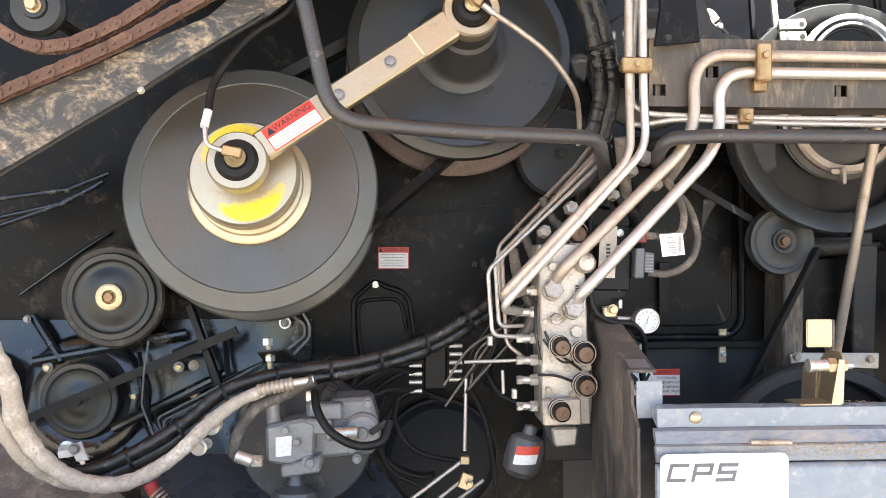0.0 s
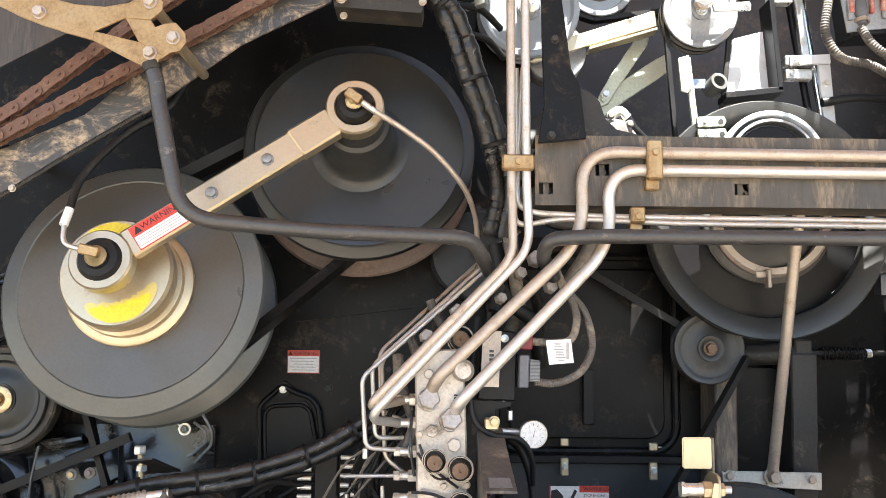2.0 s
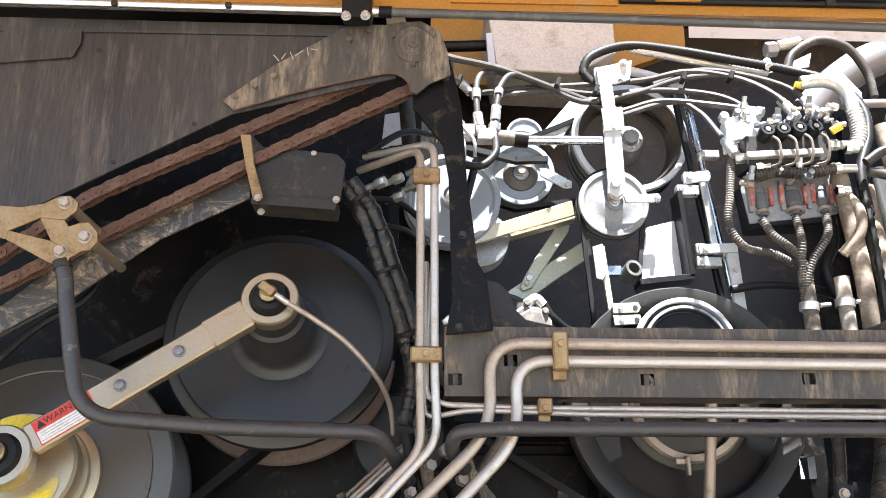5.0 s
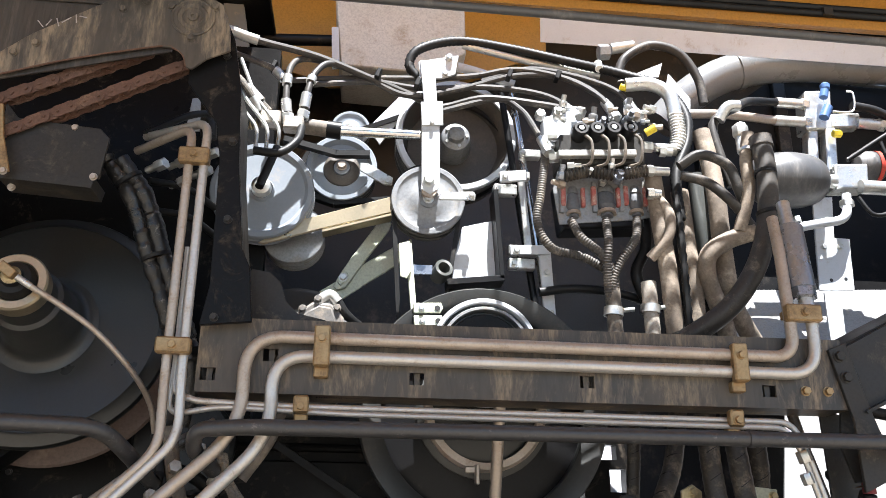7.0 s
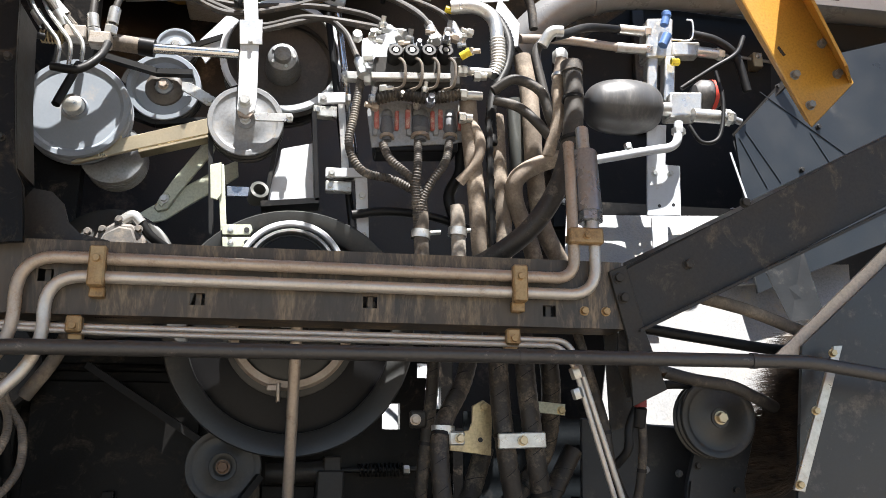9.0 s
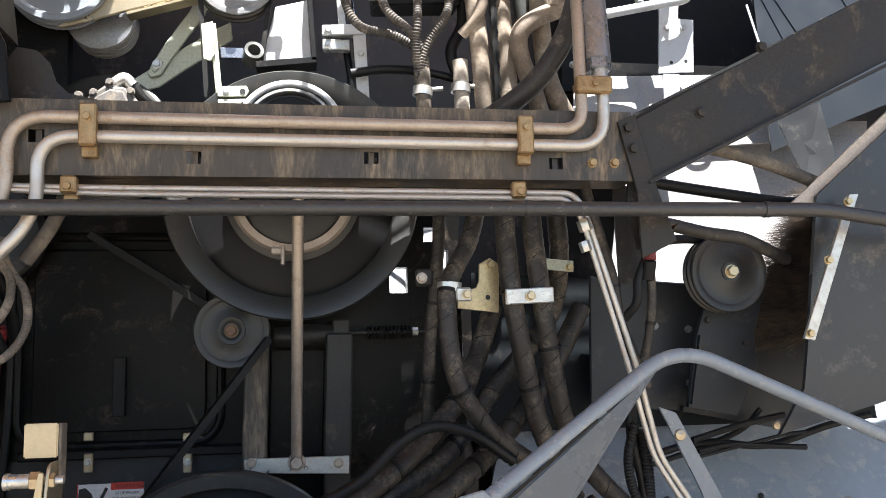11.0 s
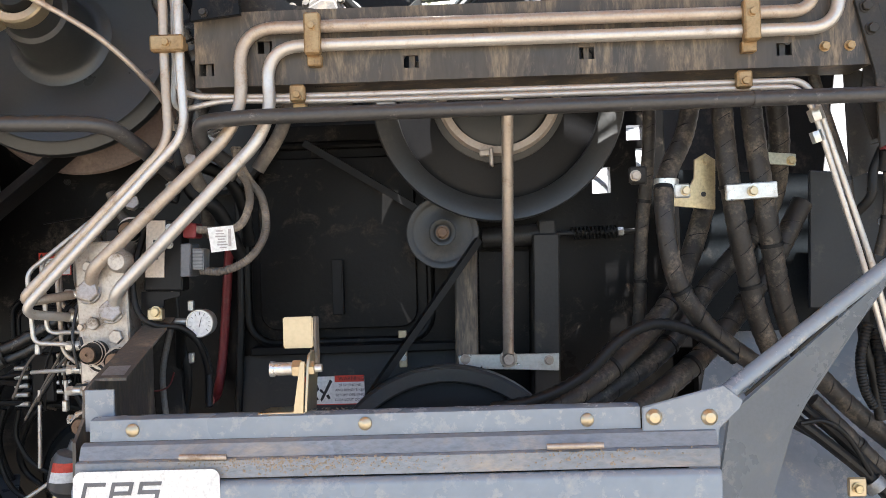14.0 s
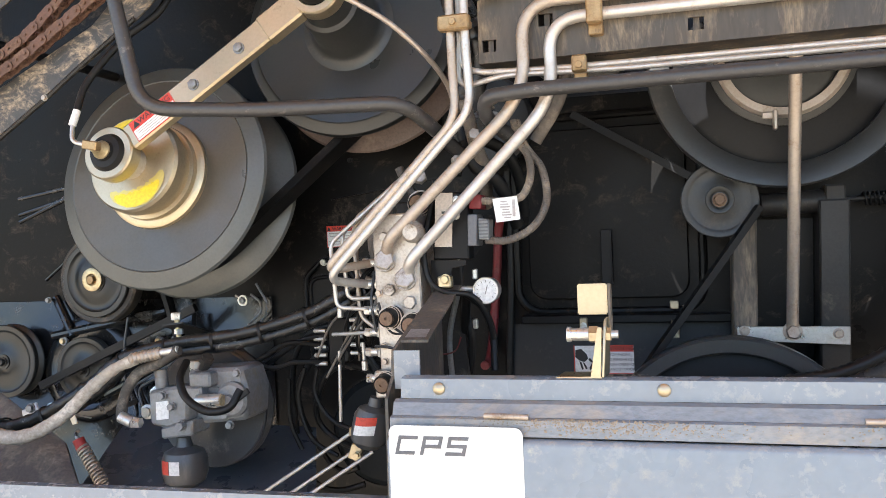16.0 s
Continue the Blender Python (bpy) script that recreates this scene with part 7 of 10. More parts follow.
valve = thing("check_valve", (1.601, 1.620, 1.985), "dark zinc check valve body with hexagon ends", "valve")
part("upper_pipe", Geo().cyl((1.611, 1.660, 2.197), (1.606, 1.640, 2.133), 0.0135), ZINC, valve)
part("body", Geo().cyl((1.606, 1.640, 2.136), (1.603, 1.615, 2.001), 0.0265, seg=28), VALVESTEEL, valve)
part("end_nut", Geo().hexnut((1.604, 1.615, 2.003), Vector((1.603, 1.610, 1.971)) - Vector((1.604, 1.615, 2.003)), 0.044, 0.022), VALVESTEEL, valve)
part("lower_nut", Geo().cyl((1.605, 1.610, 1.982), (1.606, 1.605, 1.953), 0.014), ZINC, valve)
pipe("steel_pipe", [(1.574, 1.640, 2.156), (1.570, 1.620, 2.076), (1.563, 1.600, 1.950)], 0.0112, TARNISH, "tarnished pipe end beside the check valve", 0.03)

# ---- accumulators and distribution block ----
acc = thing("hydraulic_accumulator", (1.922, 2.200, 2.429), "black egg-shaped hydraulic accumulator", "accumulator", "accumulators")
p, q = Vector((1.820, 2.200, 2.497)), Vector((2.041, 2.200, 2.505))
L = (q - p).length
part("shell", Geo().lathe(p, q - p, [(0, 0)] + [(0.079 * math.sin(math.pi * k / 24) ** 0.55, L * (1 - math.cos(math.pi * k / 24)) / 2) for k in range(1, 24)] + [(0, L)], 40), GLOSSBLACK, acc)
part("neck", Geo().cyl(q - Vector((0.012, 0, 0)), q + Vector((0.03, 0, 0)), 0.02), ZINC, acc)
part("plug", Geo().hexnut((1.926, 2.170, 2.378), (0, -0.4, -1), 0.02, 0.02), ZINC, acc)
acc2 = thing("hydraulic_accumulator", (2.208, 2.240, 2.535), "small black accumulator with a red and yellow band", "accumulator", "accumulators")
p = Vector((2.212, 2.240, 2.575))
part("shell", Geo().lathe(p + Vector((-0.05, 0, 0)), (1, 0, 0), [(0, 0), (0.03, 0.006), (0.045, 0.025), (0.047, 0.045), (0.043, 0.07), (0.028, 0.09), (0, 0.095)], 32), GLOSSBLACK, acc2)
part("label_band", Geo().ring(p + Vector((0.01, 0, 0)), (1, 0, 0), [(0.0475, -0.006), (0.0485, -0.006), (0.0485, 0.006), (0.0475, 0.006)], 32), REDLABEL, acc2, "red label band")
dist = thing("distribution_block", (2.088, 2.250, 2.512), "zinc hydraulic distribution block with pipe ends and blue caps", "manifold")
for (x0_, y0_, x1_, y1_, a, b), spot_a, spot_b, spot_c, spot_d in (((1217, 158, 1262, 225, 2.22, 2.28), (2.031, 2.801), (2.113, 2.809), (2.102, 2.682), (2.021, 2.675)), ((1222, 222, 1240, 290, 2.23, 2.27), (2.031, 2.681), (2.063, 2.684), (2.052, 2.559), (2.021, 2.557)), ((1250, 222, 1268, 300, 2.22, 2.26), (2.081, 2.686), (2.113, 2.688), (2.100, 2.545), (2.068, 2.542)), ((1252, 293, 1308, 335, 2.19, 2.25), (2.073, 2.555), (2.172, 2.563), (2.165, 2.487), (2.066, 2.480)), ((1262, 198, 1310, 222, 2.22, 2.26), (2.106, 2.732), (2.193, 2.740), (2.189, 2.694), (2.102, 2.687))):
    part("body", Geo().prism([spot_a, spot_b, spot_c, spot_d], a, b), ZINC, dist, bevel=0.004)
for a, b, r in (((1.944, 2.230, 2.762), (2.020, 2.230, 2.761), 0.015), ((1.933, 2.230, 2.703), (2.021, 2.230, 2.703), 0.015), ((2.176, 2.220, 2.706), (2.243, 2.220, 2.704), 0.016), ((2.131, 2.180, 2.484), (2.227, 2.180, 2.484), 0.020)):
    part("pipe_end", Geo().cyl(a, b, r).hexnut(b, Vector(b) - Vector(a), r * 2.1, 0.02), ZINC, dist)
part("end_cap", Geo().hexnut((2.227, 2.180, 2.484), (1, 0, 0.02), 0.034, 0.03).cyl((2.244, 2.180, 2.485), (2.278, 2.180, 2.473), 0.010), CAST, dist)
part("blue_cap", Geo().cyl((2.068, 2.190, 2.765), (2.078, 2.190, 2.801), 0.012).lathe((2.077, 2.190, 2.794), (0, 0, 1), [(0.014, 0), (0.014, 0.012), (0.008, 0.018), (0, 0.018)], 16), BLUE, dist, "blue dust cap")
part("blue_cap", Geo().cyl((2.054, 2.180, 2.694), (2.071, 2.180, 2.729), 0.014), BLUE, dist, "blue dust cap")
part("yellow_plug", Geo().hexnut((2.087, 2.200, 2.656), (1, 0, 0), 0.020, 0.024), YELLOWMARK, dist, "yellow plug")
part("elbow", Geo().tube(bend([(2.086, 2.180, 2.458), (2.074, 2.170, 2.381), (1.974, 2.170, 2.361), (1.813, 2.150, 2.317)], 0.04), 0.0125), LIGHTGREY, dist)
part("nut", Geo().hexnut((2.084, 2.180, 2.441), (0, 0, -1), 0.034, 0.02), ZINC, dist)
for k, (pts, r, m) in enumerate((([(1.936, 2.220, 2.756), (1.820, 2.150, 2.713), (1.704, 2.000, 2.605), (1.637, 1.920, 2.546)], 0.012, RUBBER), ([(1.933, 2.230, 2.703), (1.770, 2.200, 2.695), (1.619, 2.150, 2.660)], 0.013, TARNISH), ([(2.156, 2.200, 2.750), (2.235, 2.200, 2.735), (2.293, 2.200, 2.688), (2.319, 2.200, 2.580)], 0.013, RUBBER), ([(2.092, 2.160, 2.554), (2.182, 2.140, 2.614), (2.257, 2.140, 2.665), (2.322, 2.200, 2.755)], 0.007, RUBBER), ([(2.107, 2.160, 2.443), (2.138, 2.150, 2.391), (2.191, 2.150, 2.411), (2.217, 2.160, 2.520), (2.207, 2.170, 2.621)], 0.006, RUBBER), ([(2.083, 2.180, 2.715), (2.138, 2.170, 2.715), (2.147, 2.170, 2.771), (2.135, 2.180, 2.784)], 0.003, ZINC))):
    hose("distribution_hose", pts, r, m, "hose or wire leaving the distribution block", group="distribution hoses")
stand = thing("block_bracket", (2.027, 2.200, 2.187), "light grey perforated bracket under the distribution block", "bracket")
plate(stand, [(2.007, 2.460), (2.066, 2.464), (2.055, 2.343), (2.099, 2.342), (2.092, 2.195), (1.992, 2.190)], 2.215, 2.222, LIGHTGREY)
for spot in ((2.029, 2.215, 2.220), (2.071, 2.215, 2.225), (2.036, 2.215, 2.119), (2.046, 2.215, 2.140),):
    part("hole", Geo().lathe(spot, OUT, [(0.005, 0), (0.005, 0.0006), (0, 0.0006)], 12), INK, stand)
for spot in ((2.020, 2.215, 2.314), (2.067, 2.215, 2.317),):
    part("bolt", Geo().bolt(spot, across=0.013), ZINC, stand)
plate(stand, [(2.003, 2.185), (2.049, 2.188), (2.046, 2.045), (2.003, 2.043)], 2.212, 2.22, LIGHTGREY, "lower_strip")

# ---- body panels behind ----
plates = thing("sunlit_floor_panels", (2.138, 2.300, 2.053), "light grey sheet panels behind the frame in the sun", "panel")
part("panel", Geo().sheet([(1.768, 2.300, 1.975), (2.482, 2.300, 2.035), (2.635, 2.480, 2.297), (1.845, 2.480, 2.262)], 0.006), SUNPANEL, plates)
part("lip", Geo().span((1.842, 2.475, 2.251), Vector((2.630, 2.470, 2.305))), BLACK, plates)
part("support", Geo().span((1.55, 2.36, 0.352), (1.60, 2.41, 1.45)), BLACK, plates, "dark support post")
part("support", Geo().span((2.2, 2.36, 0.352), (2.25, 2.41, 1.45)), BLACK, plates, "dark support post")
part("lower_panel", Geo().sheet([(1.797, 2.210, 1.458), (2.546, 2.210, 1.439), (2.680, 2.340, 2.104), (1.942, 2.340, 2.075)], 0.006), SUNPANEL, plates)
g = Geo().prism([(1.889, 2.883), (2.245, 3.152), (2.714, 3.149), (2.652, 2.313), (1.863, 2.274)], 2.66, 2.70)
rbp = thing("rear_bay_panel", (1.9, 2.68, 2.2), "matt black panel deep behind the accumulators", "panel")
part("sheet", g, DEEPBLACK, rbp)
for x in (1.9, 2.2, 2.5):
    part("bolt", Geo().bolt((x, 2.659, 2.36), across=0.016), ZINC, rbp)
g = Geo().bar((2.205, 2.640, 3.103), (2.623, 2.640, 3.089), 0.02, 0.004)
single("panel_edge", g, ZINC, "bright panel edge behind the block", "trim", kind="structure")
hous = thing("dark_side_housing", (2.320, 2.100, 2.143), "dark blue-black side housing with folded edges", "housing")
part("face", Geo().prism([(2.289, 2.457), (2.535, 2.713), (2.983, 2.849), (2.885, 2.210), (2.316, 1.986)], 2.236, 2.244), HOUSECLEAN, hous)
part("edge", Geo().bar((2.341, 2.330, 2.490), (2.497, 2.180, 2.677), 0.012, 0.02), COLUMN, hous)
part("edge", Geo().bar((2.326, 2.300, 2.465), (2.356, 2.280, 2.265), 0.012, 0.016), HOUSEBLUE, hous)
part("panel", Geo().sheet([(2.257, 2.100, 2.033), (2.364, 2.080, 2.079), (2.388, 2.050, 1.893), (2.310, 2.080, 1.880)], 0.006), HOUSEBLUE, hous, "blue-black folded sheet")
# The single LIGHTGREY bar paints the sunlit edge; the others are folds.
for (xa, za, xb, zb), w_, m_ in (((2.300, 2.448, 2.375, 2.299), 0.002, HOUSECLEAN), ((2.322, 2.470, 2.420, 2.318), 0.002, HOUSECLEAN), ((2.268, 2.400, 2.306, 2.263), 0.006, LIGHTGREY), ((2.532, 2.479, 2.597, 2.368), 0.002, HOUSECLEAN), ((2.380, 2.600, 2.640, 2.420), 0.002, HOUSECLEAN)):
    part("fold", Geo().bar((xa, 2.2345, za), (xb, 2.2345, zb), 0.002, w_), m_, hous, "pressed fold lines and a painted lit edge")
for x_, z_ in ((2.44, 2.62), (2.56, 2.50), (2.49, 2.36)):
    part("bolt", Geo().bolt((x_, 2.235, z_), across=0.012), COLUMN, hous)
cl = thing("clipped_rear_pipe", (2.62, 2.62, 2.92), "thin grey pipe with a pale zinc clip on the rear panel", "pipe")
part("pipe", Geo().cyl((2.30, 2.63, 2.940), (2.76, 2.63, 2.910), 0.006), CAST, cl)
part("clip", Geo().box((2.623, 2.638, 2.913), (0.036, 0.046, 0.056)), PALEGOLD, cl, bevel=0.003)
part("clip_bolt", Geo().bolt((2.623, 2.614, 2.925), across=0.014), ZINC, cl)
single("panel_post", Geo().span((2.165, 2.630, 2.62), (2.208, 2.655, 3.12)), COLUMN, "dark post at the edge of the rear panel", "post", bevel=0.002)
line = flow([(1.697, 2.500, 2.812), (1.797, 2.470, 2.914), (1.919, 2.450, 2.985), (2.103, 2.440, 3.025), (2.365, 2.440, 3.039), (2.674, 2.440, 3.043), (3.144, 2.440, 3.047)], 10)
exh = thing("exhaust_pipe", (2.103, 2.440, 3.025), "wide grey exhaust pipe curving across the top", "pipe")
part("pipe", Geo().tube(line, 0.058, 32), EXHAUST, exh)
part("joint_band", Geo().ring(line[22], line[23] - line[22], [(0.058, -0.012), (0.062, -0.012), (0.062, 0.012), (0.058, 0.012)], 40), EXHAUST, exh)
single("roof_edge_sheet", Geo().sheet([(1.274, 2.330, 3.065), (3.714, 2.330, 3.079), (3.721, 2.360, 2.991), (1.280, 2.360, 2.996)], 0.004), LIGHTGREY, "light grey roof sheet under the orange rail", "panel")
g = Geo().prism([(1.516, 2.877), (1.662, 2.950), (1.648, 2.901)], 2.36, 2.365)
single("small_light_plate", g, LIGHTGREY, "small light grey plate in front of the exhaust", "plate")
box = thing("cream_metal_box", (0.849, 2.400, 2.910), "cream sheet metal box with rust stains under the top rail", "box")
plate(box, [(0.646, 3.127), (1.044, 3.172), (1.053, 2.950), (0.919, 2.874), (0.675, 2.883)], 2.38, 2.62, CREAMBOX, "body", bevel=0.004)
plate(box, [(0.642, 2.998), (0.662, 3.000), (0.673, 2.866), (0.650, 2.863)], 2.36, 2.379, LIGHTGREY, "flange")

# ---- top rail, strut and orange parts ----
rail_top = thing("orange_top_rail", (1.0, 1.56, 2.551), "orange hood edge rail with black rubber strips", "rail")
part("rail", Geo().span((-1.6, 1.561, 2.551), (2.75, 1.568, 2.632)), ORANGE, rail_top, bevel=0.002)
part("lower_lip", Geo().span((-1.6, 1.550, 2.551), (2.75, 1.5605, 2.559)), ORANGE, rail_top)
for z in (2.585, 2.600):
    part("rubber_strip", Geo().cyl((0.85, 1.555, z), (2.75, 1.555, z), 0.0073), RUBBER, rail_top, "black rubber strip")
part("seam_fold", Geo().span((0.50, 1.555, 2.573), (0.845, 1.5605, 2.604)), ORANGE, rail_top)
part("latch_plate", Geo().box((0.97, 1.548, 2.604), (0.10, 0.014, 0.048)), ORANGE, rail_top, bevel=0.004)
part("latch", Geo().box((0.975, 1.536, 2.602), (0.034, 0.012, 0.026)).bolt((0.952, 1.541, 2.600), across=0.012), COLUMN, rail_top, "dark latch with a bolt", bevel=0.002)
for x in (1.29, 1.70):
    part("strip_joint", Geo().box((x, 1.549, 2.585), (0.020, 0.010, 0.017)), COLUMN, rail_top)
strut = thing("gas_strut", (0.36, 1.556, 2.535), "black gas strut with a bright tube along the top", "strut")
sa, sb, sc_ = Vector((-0.88, 1.536, 2.546)), Vector((0.358, 1.538, 2.535)), Vector((2.14, 1.538, 2.511))
part("tube", Geo().cyl(sa, sb, 0.0112, seg=24), INOX, strut, "bright tube")
part("rod", Geo().cyl(sb, sc_, 0.0092, seg=20), GLOSSBLACK, strut)
part("collar", Geo().cyl(sb - Vector((0.004, 0, 0)), sb + Vector((0.022, 0, -0.0003)), 0.0122, seg=24), BLACK, strut)
part("clip", Geo().box((0.311, 1.536, 2.551), (0.060, 0.044, 0.080)), RUBBER, strut, "black rubber clip", bevel=0.006)
part("end", Geo().box(sc_, (0.050, 0.03, 0.055)), BLACK, strut, bevel=0.008)
for dx, dz in ((-0.006, -0.012), (0.016, -0.018), (-0.004, 0.012)):
    part("end_bolt", Geo().bolt(sc_ + Vector((dx, -0.016, dz)), across=0.012), ZINC, strut)
for spot in ((0.291, 1.513, 2.507), (0.329, 1.513, 2.509)):
    part("nut", Geo().bolt(spot, across=0.014), ZINC, strut)
for x in (-0.17, 0.055):
    part("tube_clip", Geo().box((x, 1.526, 2.535), (0.012, 0.010, 0.012)), COLUMN, strut, bevel=0.002)

orange = thing("orange_bracket", (2.246, 1.800, 2.340), "ochre painted bolted bracket plate", "bracket")
plate(orange, [(2.057, 2.684), (2.214, 2.733), (2.362, 2.426), (2.236, 2.302)], 1.795, 1.803, OCHRE, bevel=0.002)
part("flange", Geo().sheet([(2.211, 1.795, 2.729), (2.356, 1.795, 2.426), (2.277, 1.700, 2.420), (2.164, 1.700, 2.695)], 0.006), OCHRE, orange)
part("edge_fold", Geo().sheet([(2.054, 1.795, 2.681), (2.233, 1.795, 2.303), (2.241, 1.830, 2.332), (2.062, 1.830, 2.687)], 0.004), OCHRE, orange)
for p in ((2.284, 1.795, 2.522), (2.317, 1.795, 2.444), (2.203, 1.795, 2.432), (2.235, 1.795, 2.356)):
    part("bolt", Geo().bolt(p, across=0.017, h=0.012), CAST, orange)
part("slot", Geo().prism([(2.164, 2.500), (2.169, 2.507), (2.185, 2.484), (2.178, 2.479)], 1.7938, 1.7945), INK, orange)

# beams and hoses behind the column top
back = thing("brown_back_beam", (0.506, 2.500, 3.035), "ochre back beam in the shade with a black tube", "beam")
part("beam", Geo().prism([(-0.30, 3.390), (1.357, 3.395), (1.358, 3.112), (1.060, 2.998), (0.630, 2.956), (0.356, 3.022), (-0.30, 3.022)], 2.62, 2.66), OCHRE, back)
part("tube", Geo().cyl((0.375, 2.450, 2.994), (0.660, 2.450, 3.008), 0.018), BLACK, back)
part("post", Geo().prism([(0.326, 3.041), (0.382, 3.047), (0.435, 2.775), (0.378, 2.769)], 2.28, 2.31), PANEL, back, "blue-grey post")
for k, pts in enumerate(([(0.414, 1.860, 2.580), (0.464, 1.860, 2.527), (0.504, 1.870, 2.479), (0.532, 1.880, 2.430)], [(0.412, 1.900, 2.619), (0.484, 1.900, 2.596), (0.541, 1.920, 2.583), (0.575, 1.920, 2.542)], [(0.412, 1.900, 2.567), (0.451, 1.900, 2.490), (0.484, 1.900, 2.443)], [(0.418, 1.880, 2.652), (0.442, 1.880, 2.565), (0.489, 1.880, 2.512), (0.542, 1.880, 2.453)])):
    hose("tangled_hose", pts, 0.0072, GREYHOSE, "dusty grey hose tangled behind the column", group="tangled hoses", seg=10)
    f = thing("crimped_fitting", pts[2], "bright zinc crimped hose end", "fitting", "crimped fittings")
    line = flow(pts)
    part("sleeve", Geo().tube(line[-9:-3], 0.0112), ZINC, f)

# ---- big wheel and lower drives ----
wheel = thing("large_drive_wheel", (1.034, 1.93, 1.54), "large dark drive wheel with a gold inner ring", "wheel")
wc = Vector((1.034, 1.915, 1.801))
part("rim", Geo().ring(wc, OUT, [(0.262, -0.045), (0.265, -0.042), (0.262, -0.030), (0.256, -0.022), (0.262, -0.014), (0.265, -0.004), (0.265, 0.004), (0.262, 0.008), (0.252, 0.007), (0.222, -0.002), (0.217, -0.006), (0.216, -0.03)], 96), MIDGREY, wheel)
part("disc", Geo().lathe(wc, OUT, [(0.06, -0.05), (0.2165, -0.040), (0.2165, -0.034), (0.17, -0.026), (0.06, -0.02)], 64), BLACK, wheel)
part("gold_ring", Geo().ring(wc, OUT, [(0.108, -0.01), (0.128, -0.01), (0.130, 0.02), (0.124, 0.026), (0.110, 0.026)], 64), TARNISH, wheel, "tan and gold inner ring")
part("inner_pulley", Geo().lathe(wc, OUT, [(0.14, -0.02)] + grooves(0.142, -0.018, 0.0, 1) + [(0.10, 0.012), (0.04, 0.016), (0.036, 0.03), (0, 0.03)], 56), DARKGREY, wheel)
part("tab", Geo().box(wc + Vector((-0.02, -0.04, -0.135)), (0.008, 0.024, 0.04)).box(wc + Vector((-0.03, -0.035, -0.125)), (0.028, 0.006, 0.014)), TARNISH, wheel, bevel=0.002)
rod = thing("tie_rod", (1.04, 1.95, 1.245), "dull steel tie rod with a nut and plate at its foot", "rod")
part("shaft", Geo().cyl((1.046, 1.775, 1.82), (1.040, 1.955, 1.25), 0.0118, seg=20), TARNISH, rod)
part("foot_nut", Geo().hexnut((1.04, 1.955, 1.245), (0, -1, 0), 0.024, 0.022).lathe((1.04, 1.957, 1.245), OUT, [(0.019, 0), (0.019, 0.004), (0, 0.004)], 20), TARNISH, rod)
foot = thing("foot_plate", (1.04, 1.965, 1.22), "pale zinc foot plate bolted to the ribs", "plate")
plate(foot, [(0.933, 1.255), (1.149, 1.253), (1.148, 1.216), (0.935, 1.226)], 1.960, 1.967, ZINC)
for spot in ((0.948, 1.960, 1.246), (1.126, 1.960, 1.239),):
    part("bolt", Geo().bolt(spot, across=0.015, h=0.008), TARNISH, foot)
ribs = thing("channel_ribs", (1.04, 2.05, 1.15), "dark upright channel ribs behind the tie rod", "frame")
for (a, b), spot_a, spot_b, spot_c, spot_d in (((524, 566), (0.932, 1.515), (0.982, 1.514), (0.974, 1.114), (0.924, 1.117)), ((664, 712), (1.102, 1.511), (1.161, 1.510), (1.151, 1.106), (1.093, 1.109))):
    plate(ribs, [spot_a, spot_b, spot_c, spot_d], 1.985, 2.095, BEAM if a < 600 else COLUMN, "rib", bevel=0.004)
plate(ribs, [(0.985, 1.477), (1.100, 1.474), (1.091, 1.099), (0.978, 1.105)], 2.06, 2.095, WALL, "recess")
part("cross_tube", Geo().cyl((0.993, 2.020, 1.504), (1.153, 2.020, 1.510), 0.024), COLUMN, ribs)
part("block", Geo().box((1.135, 2.020, 1.511), (0.04, 0.05, 0.06)), COLUMN, ribs, bevel=0.004)
spring = thing("tension_spring", (1.250, 2.040, 1.508), "black coil spring on a threaded rod", "spring")
sa, sb = Vector((1.193, 2.040, 1.510)), Vector((1.295, 2.040, 1.511))
part("coil", Geo().tube([sa.lerp(sb, k / 120) + Vector((0, 0.013 * math.cos(k * 0.62), 0.013 * math.sin(k * 0.62))) for k in range(121)], 0.0022, 6), RUBBER, spring)
part("threaded_rod", Geo().cyl((1.155, 2.040, 1.510), (1.340, 2.040, 1.512), 0.006), COLUMN, spring)
part("nut", Geo().hexnut((1.295, 2.040, 1.511), (1, 0, 0), 0.018, 0.014), ZINC, spring)
lowid = flat_pulley("idler_pulley", (0.908, 1.945, 1.518), 0.078, "grey idler pulley on the black wall", MIDGREY, 0.034, 0.022, 0.003, "lower idlers", RUSTCAP, n=1, across=0.020)
part("recess_ring", Geo().ring((0.908, 1.945, 1.518), OUT, [(0.016, 0.0065), (0.027, 0.0065), (0.029, 0.0075), (0.028, 0.010), (0.024, 0.010), (0.018, 0.0075)], 32), DARKGREY, lowid, "dark raised hub ring")
part("idler_axle", Geo().cyl((0.910, 1.950, 1.519), Vector((0.910, 1.950, 1.519)) + Vector((0, 0.15, 0)), 0.014), COLUMN, ribs)
lowp = thing("lower_drive_pulley", (0.93, 1.80, 0.75), "large grey spoked pulley low behind the front panel", "pulley")
lc = Vector((0.910, 1.770, 1.004))
part("rim", Geo().ring(lc, OUT, [(0.245, -0.04), (0.252, -0.036), (0.252, 0.0), (0.247, 0.006), (0.224, 0.006), (0.220, 0.0), (0.222, -0.04)], 80), MIDGREY, lowp)
part("web", Geo().lathe(lc, OUT, [(0.02, -0.03), (0.221, -0.03), (0.221, -0.02), (0.18, -0.014), (0.05, -0.014), (0.04, 0.01), (0, 0.01)], 64), BLACK, lowp)
